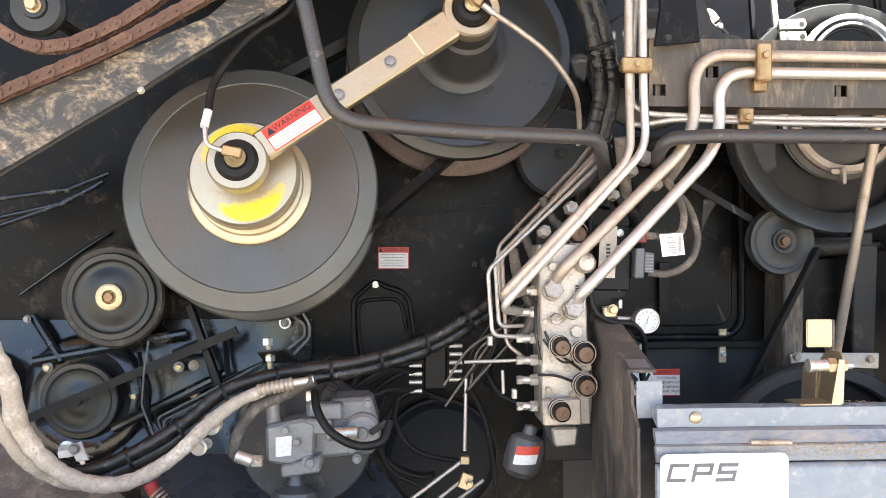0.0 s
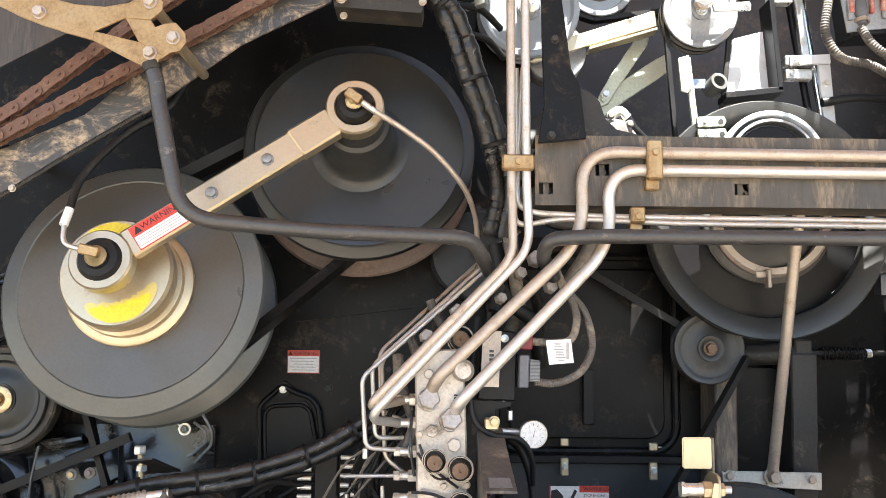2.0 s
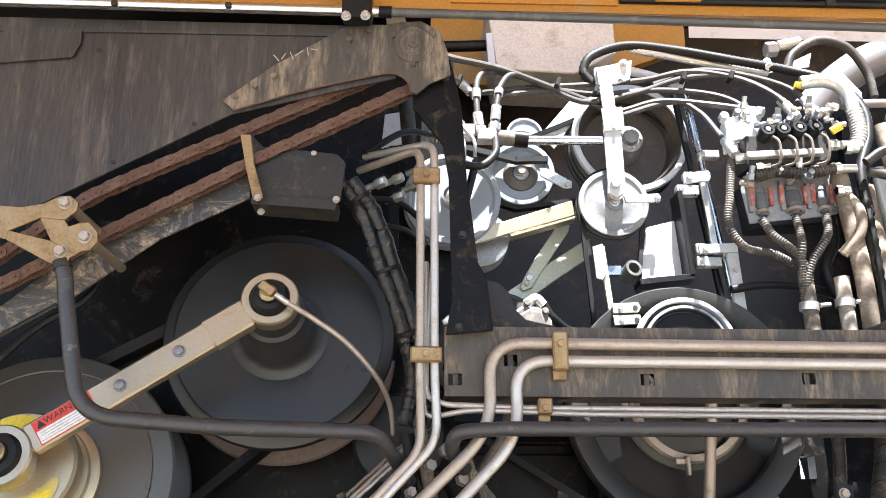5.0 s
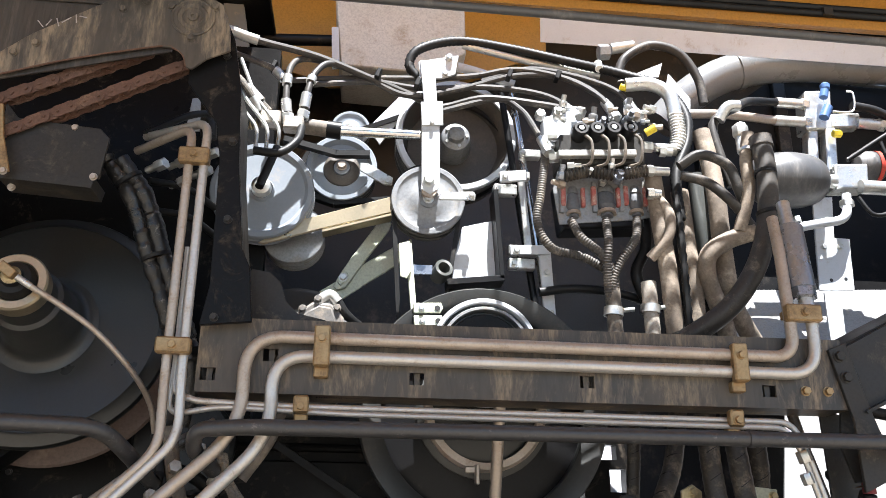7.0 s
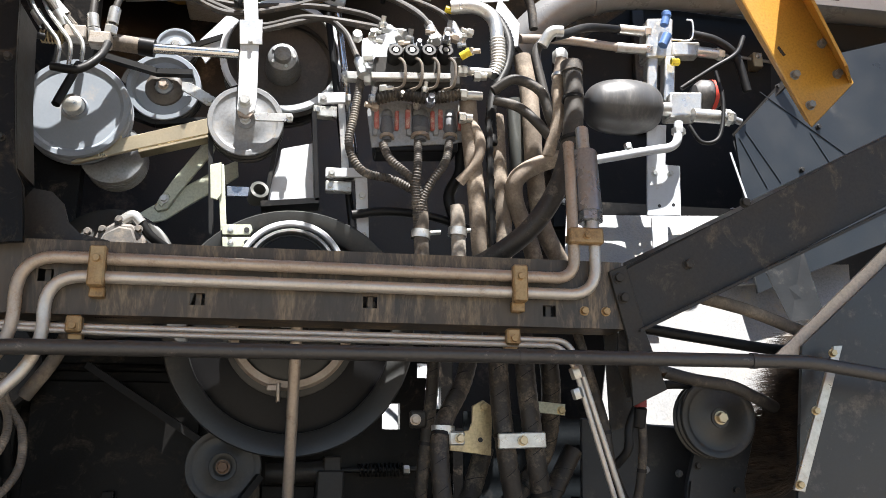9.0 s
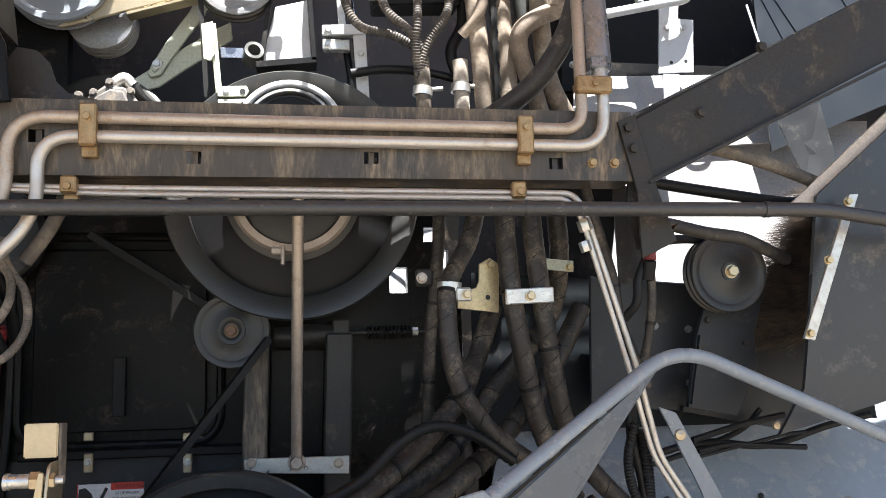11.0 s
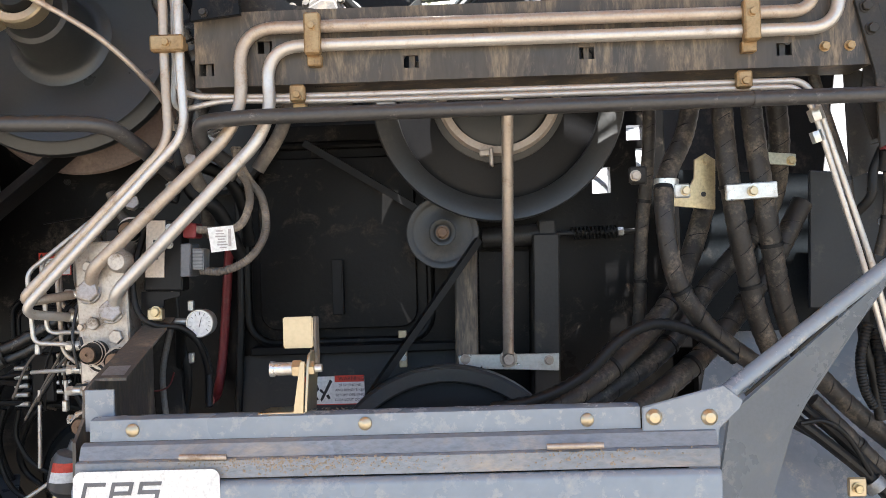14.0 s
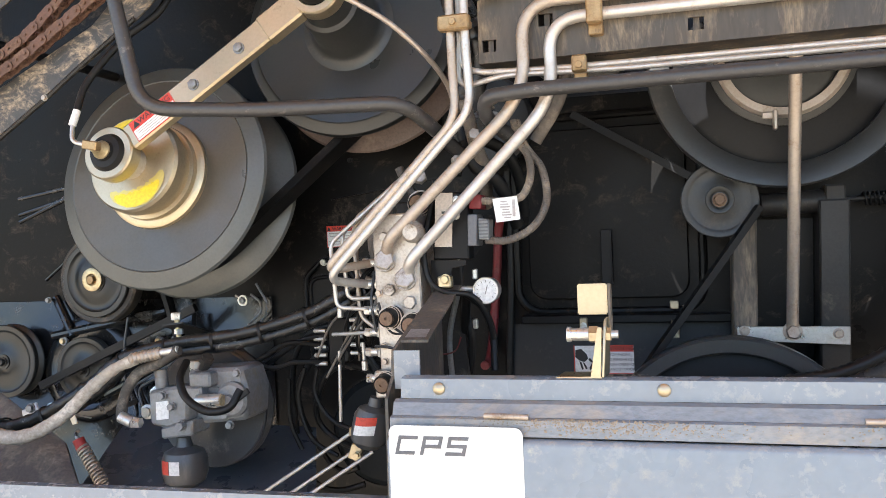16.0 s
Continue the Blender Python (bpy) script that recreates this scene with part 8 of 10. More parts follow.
part("hub", Geo().lathe(lc, OUT, [(0.10, -0.014), (0.095, 0.004), (0.03, 0.008), (0, 0.008)], 40), DARKGREY, lowp)
g = Geo().bar((0.984, 1.930, 1.500), (0.735, 1.790, 1.165), 0.014, 0.014)
single("belt_run", g, RUBBER, "black belt run from the idler to the lower pulley", "belt")
g = Geo().bar((0.597, 2.060, 1.735), (0.856, 2.000, 1.571), 0.012, 0.016)
single("belt_run", g, RUBBER, "black belt run to the large wheel", "belt")

# ---- blue-grey front panel ----
panel = thing("front_panel", (0.85, 1.30, 0.75), "blue-grey painted front panel with a muddy hinge line", "panel")
XL, XR = (0.404, 1.191)[0], (1.290, 1.183)[0]


def profile_run(prof, x0, x1, thick=0.0):
    """A folded sheet: (y, z) points run along x."""
    g = Geo()
    n = len(prof)
    g.add([(x0, y, z) for y, z in prof] + [(x1, y, z) for y, z in prof], [tuple(range(n)), tuple(range(2 * n - 1, n - 1, -1))] + [(i, i + n, (i + 1) % n + n, (i + 1) % n) for i in range(n)])
    return g


part("top_flange", profile_run([(1.375, 1.246), (1.340, 1.250), (1.328, 1.247), (1.325, 1.218), (1.332, 1.218), (1.375, 1.242)], XL + 0.012, (1.190, 1.229)[0]), PANEL, panel)
part("upper_fold", profile_run([(1.3245, 1.2175), (1.314, 1.214), (1.306, 1.196), (1.312, 1.192), (1.3245, 1.206)], XL + 0.004, XR), PANELDIRT, panel)
part("hinge_strip", profile_run([(1.3055, 1.1955), (1.300, 1.193), (1.297, 1.170), (1.304, 1.168), (1.312, 1.191)], XL + 0.002, XR), PANELDIRT, panel, "mud-streaked hinge strip")
part("door_sheet", profile_run([(1.294, 1.167), (1.288, 1.160), (1.288, 0.75), (1.300, 0.75), (1.303, 1.167)], XL, XR), PANEL, panel, bevel=0.002)
for a, b in (((1.056, 1.295, 1.202), (1.133, 1.295, 1.202)), ((0.553, 1.295, 1.200), (0.618, 1.295, 1.199))):
    part("hinge_pin", Geo().cyl(a, b, 0.0042), TARNISH, panel, "worn hinge pin")
for p in ((0.477, 1.326, 1.233), (0.806, 1.326, 1.234), (1.116, 1.326, 1.231)):
    part("round_bolt", Geo().lathe(p, OUT, [(0.0095, 0), (0.0092, 0.003), (0.006, 0.006), (0, 0.007)], 20), PALEGOLD, panel, "pale gold round-headed bolt")
lx0, lz1 = (0.408, 1.185)
lx1 = (0.610, 1.183)[0]
part("white_badge", Geo().prism(rrect(lx0, lz1 - 0.22, lx1, lz1, 0.012), 1.2868, 1.2879), WHITE, panel, "white badge with a dark slanted mark")


def slant(g, cx, cz, pts, y=1.286):
    g.prism([(cx + a + 0.25 * b, cz + b) for a, b in pts], y, y + 0.0006)
    return g


bx, bz = (0.474, 1.156)
W_, H_, S_ = 0.0150, 0.0140, 0.0052
MARKS = (((-1, 1, 1, 1), (-1, -1, 1, -1), (-1, 1, -1, -1)), ((-1, 1, 1, 1), (-1, -0.1, 1, -0.1), (-1, 1, -1, -1), (1, 1, 1, -0.1)), ((-1, 1, 1, 1), (-1, 0, 1, 0), (-1, -1, 1, -1), (-1, 1, -1, 0), (1, 0, 1, -1)))
for k, strokes in enumerate(MARKS):
    g = Geo()
    cx = bx + (k - 1) * 0.0385
    for n_, (x0_, z0_, x1_, z1_) in enumerate(strokes):
        ax0, ax1 = x0_ * (W_ - S_ / 2), x1_ * (W_ - S_ / 2)
        az0, az1 = z0_ * (H_ - S_ / 2), z1_ * (H_ - S_ / 2)
        lo, hi = min(az0, az1) - S_ / 2, max(az0, az1) + S_ / 2
        slant(g, cx, bz, [(min(ax0, ax1) - S_ / 2, hi), (max(ax0, ax1) + S_ / 2, hi), (max(ax0, ax1) + S_ / 2, lo), (min(ax0, ax1) - S_ / 2, lo)], 1.286 - 0.0001 * n_)
    part("badge_mark", g, GREYPLASTIC, panel)

latchb = thing("gold_latch_bracket", (0.703, 1.370, 1.243), "yellow zinc latch bracket standing on the panel", "bracket")
lp = Vector((0.705, 1.378, 1.360))
part("pad", Geo().box(lp, (0.044, 0.004, 0.046)), PALEGOLD, latchb, bevel=0.0018, segments=2)
# Dusty return; its dark material also carries the shade on that side.
part("pad_side", Geo().sheet([(0.7275, 1.377, 1.383), (0.7275, 1.377, 1.300), (0.7275, 1.404, 1.300), (0.7275, 1.404, 1.381)], 0.004), MUDPLATE, latchb, "dusty return of the pad, darkened as its shaded side", bevel=0.001)
ub = Vector((0.712, 1.347, 1.311))
part("bush", Geo().cyl(ub + Vector((-0.040, 0, 0)), ub + Vector((-0.010, 0, 0)), 0.0095).cyl(ub + Vector((-0.042, 0, 0)), ub + Vector((-0.036, 0, 0)), 0.0112).cyl(ub + Vector((0.008, 0, 0)), ub + Vector((0.032, 0, 0)), 0.006), ZINC, latchb, "pale zinc bush")
part("bush_nut", Geo().hexnut(ub + Vector((-0.010, 0, 0)), (1, 0, 0), 0.022, 0.014).hexnut(ub + Vector((0.013, 0, 0)), (1, 0, 0), 0.018, 0.009), PALEGOLD, latchb)
side = [(1.334, 1.250), (1.336, 1.318), (1.342, 1.330), (1.352, 1.333), (1.380, 1.333), (1.398, 1.325), (1.412, 1.312), (1.412, 1.243), (1.395, 1.245)]
n = len(side)
part("upright", Geo().add([(0.719 + 0.06 * (z - 1.25), y, z) for y, z in side] + [(0.7235 + 0.06 * (z - 1.25), y, z) for y, z in side], [tuple(range(n)), tuple(range(2 * n - 1, n - 1, -1))] + [(k, k + n, (k + 1) % n + n, (k + 1) % n) for k in range(n)]), PALEGOLD, latchb, bevel=0.001)
part("front_flange", Geo().sheet([(0.704, 1.337, 1.249), (0.7185, 1.334, 1.250), (0.7225, 1.334, 1.322), (0.716, 1.336, 1.322)], 0.003), PALEGOLD, latchb)
part("rear_wing", Geo().sheet([(0.7195, 1.413, 1.243), (0.7225, 1.413, 1.312), (0.7150, 1.448, 1.296), (0.7120, 1.448, 1.240)], 0.004), PALEGOLD, latchb)
part("foot", Geo().sheet([(0.652, 1.335, 1.2465), (0.7205, 1.335, 1.2475), (0.7205, 1.400, 1.2445), (0.656, 1.400, 1.2440)], 0.004), PALEGOLD, latchb, bevel=0.001)

corner = thing("dark_end_bracket", (0.40, 1.40, 0.75), "scuffed dark grey end bracket beside the panel", "bracket")
SIDE = [(1.645, 1.372), (1.41, 1.298), (1.372, 1.284), (1.368, 1.245), (1.335, 1.215), (1.325, 0.75), (1.645, 0.75)]
n = len(SIDE)
part("side_plate", Geo().add([(0.386, y, z) for y, z in SIDE] + [(0.391, y, z) for y, z in SIDE], [tuple(range(n)), tuple(range(2 * n - 1, n - 1, -1))] + [(k, k + n, (k + 1) % n + n, (k + 1) % n) for k in range(n)]), MUDPLATE, corner, "scuffed side plate")
part("sloping_strip", Geo().add([(x, y, z - d) for d in (0, 0.004) for x, y, z in ((0.391, 1.645, 1.372), (0.432, 1.645, 1.372), (0.438, 1.405, 1.297), (0.391, 1.405, 1.297))], [(0, 1, 2, 3), (7, 6, 5, 4), (0, 4, 5, 1), (1, 5, 6, 2), (2, 6, 7, 3), (3, 7, 4, 0)]), MUDPLATE, corner)
part("strip_sticker", Geo().add([(x, y, z + 0.0015) for x, y, z in ((0.396, 1.445, 1.3095), (0.430, 1.445, 1.3095), (0.432, 1.412, 1.2992), (0.396, 1.412, 1.2992))], [(0, 1, 2, 3)]), CAST, corner, "grey worn sticker")
part("light_tab", Geo().prism([(0.393, 1.286), (0.436, 1.286), (0.436, 1.225), (0.393, 1.225)], 1.362, 1.367), PANEL, corner, bevel=0.001)

rng = random.Random(31)
g = Geo()
for k in range(700):
    x = min(max(rng.gauss(0.72, 0.09) if k % 5 else rng.gauss(1.12, 0.05), XL + 0.02), XR - 0.02)
    z = rng.triangular(1.170, 1.1965, 1.194)
    r = rng.uniform(0.00035, 0.0009) * (1.6 if k % 11 == 0 else 1.0)
    g.lathe((x, 1.3002 - (1.1955 - z) * 0.12, z), (rng.uniform(-0.3, 0.3), -1, rng.uniform(0.0, 0.8)), [(r * 2.0, 0), (r * 1.4, r * 0.25), (0, r * 0.35)], 5)
for k in range(60):
    r = rng.uniform(0.0004, 0.0011)
    g.lathe((rng.gauss(0.735, 0.035), rng.uniform(1.345, 1.37), 1.2500), (0, 0, 1), [(r * 1.8, 0), (r * 1.3, r * 0.4), (0, r * 0.6)], 6)
single("dried_mud", g, MUD, "crumbs of dried brown mud on the hinge folds", "mud", kind="stuff")

# right guard with tube edge
guard = thing("tube_edged_guard", (1.45, 1.45, 0.8), "blue-grey guard sheet edged by a bent tube", "guard")
TL, TA, TR = Vector((1.317, 1.375, 1.250)), Vector((1.689, 1.520, 1.470)), Vector((2.065, 1.560, 1.312))
part("tube", Geo().tube(bend([TL, TA, TR, TR + (TR - TA) * 0.6], 0.085, 12), 0.0125, 18), PANEL, guard)
part("sheet", Geo().sheet([(1.327, 1.370, 1.224), (1.651, 1.510, 1.433), (1.509, 1.500, 1.251), (1.457, 1.480, 1.179), (1.383, 1.420, 1.033), (1.288, 1.340, 1.065)], 0.004), SHADEPANEL, guard, "scuffed guard sheet in a shaded panel tone")
ga, gb = Vector((1.345, 1.374, 1.238)), Vector((1.640, 1.500, 1.423))
go = Vector((-0.006, -0.007, 0.007))
for f0, f1 in ((0.04, 0.30), (0.36, 0.60), (0.66, 0.88)):
    part("slot", Geo().bar(ga.lerp(gb, f0) + go, ga.lerp(gb, f1) + go, 0.002, 0.0045), BLACK, guard, "dark slot along the fold")
plate(guard, [(1.191, 1.248), (1.304, 1.276), (1.331, 1.254), (1.326, 1.242), (1.297, 1.216), (1.295, 1.193), (1.199, 1.198), (1.191, 1.203)], 1.318, 1.3235, PANEL, "corner_plate", bevel=0.002)
for p in ((1.207, 1.318, 1.234), (1.283, 1.318, 1.232)):
    part("round_bolt", Geo().lathe(p, OUT, [(0.0115, 0), (0.011, 0.003), (0.007, 0.007), (0, 0.008)], 20), PALEGOLD, guard, "pale gold round-headed bolt")

# diagonal frame beam to the right
diag = thing("diagonal_frame_beam", (2.0, 1.64, 1.8), "dusty dark diagonal frame beam, sunlit at its end", "beam")
part("face", Geo().prism([(1.673, 1.893), (2.204, 2.171), (2.644, 2.377), (2.612, 2.204), (2.265, 2.054), (1.700, 1.771)], 1.615, 1.625), COLUMN, diag, bevel=0.001)
part("top_flange", Geo().sheet([(1.675, 1.625, 1.894), (2.649, 1.625, 2.380), (2.730, 1.700, 2.436), (1.706, 1.700, 1.921)], 0.006), COLUMN, diag)
part("bottom_flange", Geo().sheet([(1.692, 1.600, 1.768), (2.591, 1.600, 2.195), (2.694, 1.700, 2.243), (1.735, 1.700, 1.787)], 0.006), COLUMN, diag)
part("end_plate", Geo().prism([(1.635, 1.885), (1.670, 1.900), (1.704, 1.768), (1.740, 1.661), (1.671, 1.629), (1.667, 1.756)], 1.606, 1.6145), COLUMN, diag, bevel=0.001)
part("lower_gusset", Geo().prism([(1.668, 1.800), (1.706, 1.768), (1.740, 1.700), (1.705, 1.655), (1.676, 1.648), (1.655, 1.714)], 1.640, 1.648), COLUMN, diag)
part("inner_gusset", Geo().prism([(1.655, 1.790), (1.745, 1.765), (1.748, 1.665), (1.706, 1.600), (1.660, 1.585)], 1.700, 1.706), COLUMN, diag)
part("gusset_lip", Geo().sheet([(1.676, 1.612, 1.640), (1.706, 1.612, 1.650), (1.744, 1.612, 1.694), (1.744, 1.655, 1.694), (1.706, 1.655, 1.650), (1.676, 1.655, 1.640)], 0.004), RUSTCAP, diag, "rusty lower lip")
for p in ((1.654, 1.606, 1.873), (1.663, 1.606, 1.834), (1.805, 1.615, 1.908), (1.938, 1.615, 2.042)):
    part("bolt", Geo().bolt(p, across=0.016), COLUMN, diag)
hose("dusty_pipe", [(1.863, 1.700, 1.861), (1.992, 1.720, 1.837), (2.157, 1.740, 1.786), (2.261, 1.740, 1.757)], 0.0135, DUSTYHOSE, "dusty brown pipe below the diagonal beam", "pipe")
hose("black_hose", [(1.763, 1.780, 1.806), (1.926, 1.800, 1.788), (2.098, 1.800, 1.768), (2.209, 1.800, 1.780)], 0.012, RUBBER, "black hose below the diagonal beam", group="thin black hoses")
hose("dusty_black_pipe", [(1.700, 1.735, 1.728), (1.779, 1.720, 1.708), (1.848, 1.710, 1.690), (1.923, 1.710, 1.679), (1.982, 1.725, 1.660), (2.060, 1.780, 1.643)], 0.013, TOPHOSE, "dusty black pipe crossing in front of the idler", "pipe")
hose("black_hose", [(1.700, 1.780, 1.672), (1.777, 1.780, 1.681), (1.831, 1.785, 1.687), (1.886, 1.810, 1.689)], 0.0095, RUBBER, "black hose below the diagonal beam", group="thin black hoses")

side = thing("right_side_sheet", (2.1, 1.7, 0.9), "blue-grey side sheet with a light edge strip and brush", "panel")
part("sheet", Geo().prism([(2.064, 1.758), (2.279, 1.935), (2.824, 2.324), (2.700, 1.482), (2.163, 1.347), (1.952, 1.295), (2.009, 1.381), (2.022, 1.460)], 1.66, 1.67), SIDEPAINT, side)
part("light_edge", Geo().prism([(1.997, 1.727), (2.300, 1.984), (2.685, 2.294), (2.677, 2.251), (2.294, 1.940), (2.048, 1.728)], 1.676, 1.684), CREAM, side, "dusty cream edge")
part("edge_strip", Geo().prism([(2.107, 1.754), (2.127, 1.755), (2.013, 1.472), (1.991, 1.476)], 1.62, 1.628), ZINC, side, "zinc clamp strip", bevel=0.001)
for p in ((2.051, 1.620, 1.625), (2.002, 1.620, 1.486), (2.101, 1.620, 1.739)):
    part("bolt", Geo().bolt(p, across=0.012), GOLD, side)
rng = random.Random(11)
g = Geo()
bt, bb = Vector((2.290, 1.880, 1.810)), Vector((2.170, 1.880, 1.478))
for k in range(5200):
    f = rng.random()
    p = bt.lerp(bb, f) + Vector((0, rng.uniform(0.0, 0.03), 0))
    reach = rng.uniform(0.06, 0.15 + 0.06 * f)
    e = p + Vector((-reach, rng.uniform(-0.02, 0.06), rng.uniform(-0.050, 0.025)))
    m = (p + e) / 2 + Vector((0, 0, rng.uniform(-0.008, 0.014)))
    w = Vector((0, 0, 0.0008))
    g.add([p - w, p + w, m - w, m + w, e], [(0, 2, 3, 1), (2, 4, 3)])
single("brush_bristles", g, BRISTLE, "brown sealing brush along the side sheet", "brush", kind="stuff")

flat_pulley("idler_pulley", (1.932, 1.780, 1.618), 0.084, "grey idler pulley in front of the lit panels", MIDGREY, 0.045, 0.020, 0.003, "lower idlers", PALEGOLD, n=2, across=0.02)
armp = thing("pulley_support", (1.932, 1.840, 1.475), "dark idler arm under the pulley", "arm")
plate(armp, [(1.913, 1.595), (2.038, 1.581), (2.008, 1.486), (2.011, 1.420), (1.960, 1.318), (1.850, 1.338), (1.878, 1.488)], 1.835, 1.85, HOUSEBLUE)
part("stiffener", Geo().bar((1.884, 1.830, 1.488), (1.857, 1.830, 1.345), 0.010, 0.006), HOUSEBLUE, armp)
for p in ((1.902, 1.835, 1.520), (1.985, 1.835, 1.470)):
    part("bolt", Geo().bolt(p, across=0.012), COLUMN, armp)
g = Geo().prism([(1.679, 1.624), (1.888, 1.607), (2.362, 1.590), (2.370, 1.345), (2.119, 1.275), (1.871, 1.324), (1.669, 1.335)], 1.93, 1.94)
dlh = thing("dark_lower_housing", (2.010, 1.930, 1.276), "blue-black sheet housing with screws behind the tube guard", "housing")
part("sheet", g, HOUSEBLUE, dlh, bevel=0.003)
part("rear_sheet", Geo().prism([(1.425, 1.640), (1.830, 1.615), (2.360, 1.595), (2.400, 1.285), (1.425, 1.285)], 2.000, 2.006), DEEPBLUE, dlh)
part("lower_fold", Geo().bar((1.875, 1.922, 1.330), (2.112, 1.922, 1.283), 0.014, 0.012), HOUSEBLUE, dlh)
for p in ((1.902, 1.929, 1.503), (1.899, 1.929, 1.385), (2.103, 1.929, 1.287), (1.824, 1.929, 1.511)):
    part("screw", Geo().bolt(p, across=0.012), CAST, dlh, "zinc screw")
low = thing("lower_right_sheet", (1.95, 1.75, 0.6), "blue-grey sheet with screws behind the guard", "panel")
part("sheet", Geo().sheet([(1.560, 2.168, 1.425), (1.300, 1.720, 0.785), (2.341, 1.720, 0.713), (2.675, 2.168, 1.383)], 0.005), PANEL, low)
for p in ((1.850, 1.970, 1.128), (2.075, 1.972, 1.124), (2.094, 1.915, 1.021)):
    part("screw", Geo().bolt(p, (0, -0.8, 0.6), across=0.010, h=0.005), INK, low)
part("support", Geo().span((1.7, 2.02, 0.352), (1.74, 2.06, 0.95)), BLACK, low, "dark support post")
strap = thing("side_strap", (1.853, 1.720, 1.125), "grey strap with round bolts behind the guard", "strap")
part("strap", Geo().prism([(1.743, 1.349), (1.778, 1.337), (1.833, 1.232), (1.941, 1.026), (2.005, 0.893), (1.911, 0.899), (1.866, 1.054), (1.820, 1.188)], 1.735, 1.742), PANEL, strap, bevel=0.001)
part("round_bolt", Geo().lathe((1.783, 1.735, 1.294), OUT, [(0.0115, 0), (0.010, 0.005), (0, 0.008)], 18), PALEGOLD, strap)
part("round_bolt", Geo().lathe((1.987, 1.735, 1.305), OUT, [(0.0085, 0), (0.007, 0.005), (0, 0.006)], 18), PALEGOLD, strap)
gbox = thing("gold_corner_box", (1.972, 1.600, 1.101), "yellow zinc folded box bracket", "bracket")
part("box", Geo().prism([(1.942, 1.161), (2.086, 1.175), (2.080, 1.054), (1.942, 1.104)], 1.59, 1.66), PALEGOLD, gbox, bevel=0.003)
part("plug", Geo().lathe((1.937, 1.585, 1.126), OUT, [(0.010, 0), (0.010, 0.006), (0.006, 0.006), (0, 0.004)], 18), ZINC, gbox)

# ---- hoses running down through the frame ----
DOWN = [
    ([(1.450, 1.760, 1.807), (1.446, 1.740, 1.681), (1.456, 1.730, 1.549), (1.477, 1.740, 1.440), (1.512, 1.760, 1.308), (1.588, 1.800, 1.167)], 0.0195, RUBBER),
    ([(1.501, 1.760, 1.806), (1.502, 1.740, 1.681), (1.514, 1.730, 1.548), (1.531, 1.740, 1.439), (1.558, 1.760, 1.328), (1.614, 1.800, 1.233), (1.724, 1.820, 1.123), (1.850, 1.840, 1.021)], 0.0195, RUBBER),
    ([(1.413, 1.800, 1.804), (1.378, 1.760, 1.685), (1.325, 1.700, 1.592), (1.319, 1.680, 1.497), (1.337, 1.680, 1.403), (1.397, 1.700, 1.317), (1.492, 1.740, 1.245)], 0.0175, DOWNHOSE),
    ([(1.336, 1.850, 1.814), (1.328, 1.850, 1.663), (1.310, 1.860, 1.490), (1.307, 1.880, 1.351), (1.298, 1.900, 1.234)], 0.013, DOWNHOSE),
    ([(1.564, 1.800, 1.780), (1.577, 1.820, 1.656), (1.561, 1.860, 1.531), (1.437, 1.860, 1.383), (1.328, 1.800, 1.267), (1.163, 1.720, 1.178), (1.057, 1.660, 1.125)], 0.020, DOWNHOSE),
    ([(1.447, 1.880, 1.558), (1.403, 1.860, 1.442), (1.342, 1.800, 1.355), (1.228, 1.720, 1.258), (1.119, 1.660, 1.201), (1.019, 1.640, 1.180)], 0.020, DOWNHOSE),
    ([(1.635, 1.860, 1.554), (1.551, 1.840, 1.415), (1.443, 1.800, 1.296), (1.338, 1.740, 1.220), (1.221, 1.680, 1.162)], 0.020, DOWNHOSE),
    ([(1.591, 1.740, 1.177), (1.667, 1.740, 1.097), (1.785, 1.760, 0.977)], 0.016, RUBBER),
    ([(1.527, 1.720, 1.151), (1.636, 1.720, 1.082), (1.730, 1.740, 0.986)], 0.008, RUBBER),
    ([(1.580, 1.700, 1.859), (1.609, 1.700, 1.739), (1.640, 1.680, 1.596), (1.653, 1.680, 1.510), (1.707, 1.700, 1.391)], 0.010, DOWNHOSE),
    ([(1.700, 1.660, 1.635), (1.682, 1.660, 1.593), (1.677, 1.660, 1.551), (1.659, 1.680, 1.521)], 0.0085, RUBBER),
    ([(1.707, 1.660, 1.635), (1.708, 1.660, 1.561), (1.704, 1.670, 1.498), (1.695, 1.680, 1.445)], 0.0085, DOWNHOSE),
    ([(1.657, 1.660, 1.394), (1.656, 1.660, 1.300), (1.672, 1.660, 1.227), (1.680, 1.660, 1.154)], 0.0105, RUBBER),
    ([(1.762, 1.900, 1.227), (1.903, 1.900, 1.258), (2.057, 1.900, 1.246), (2.191, 1.880, 1.285), (2.284, 1.860, 1.308)], 0.008, RUBBER),
    ([(1.761, 1.900, 1.209), (1.863, 1.900, 1.235), (1.994, 1.900, 1.279), (2.037, 1.880, 1.327)], 0.006, RUBBER),
]
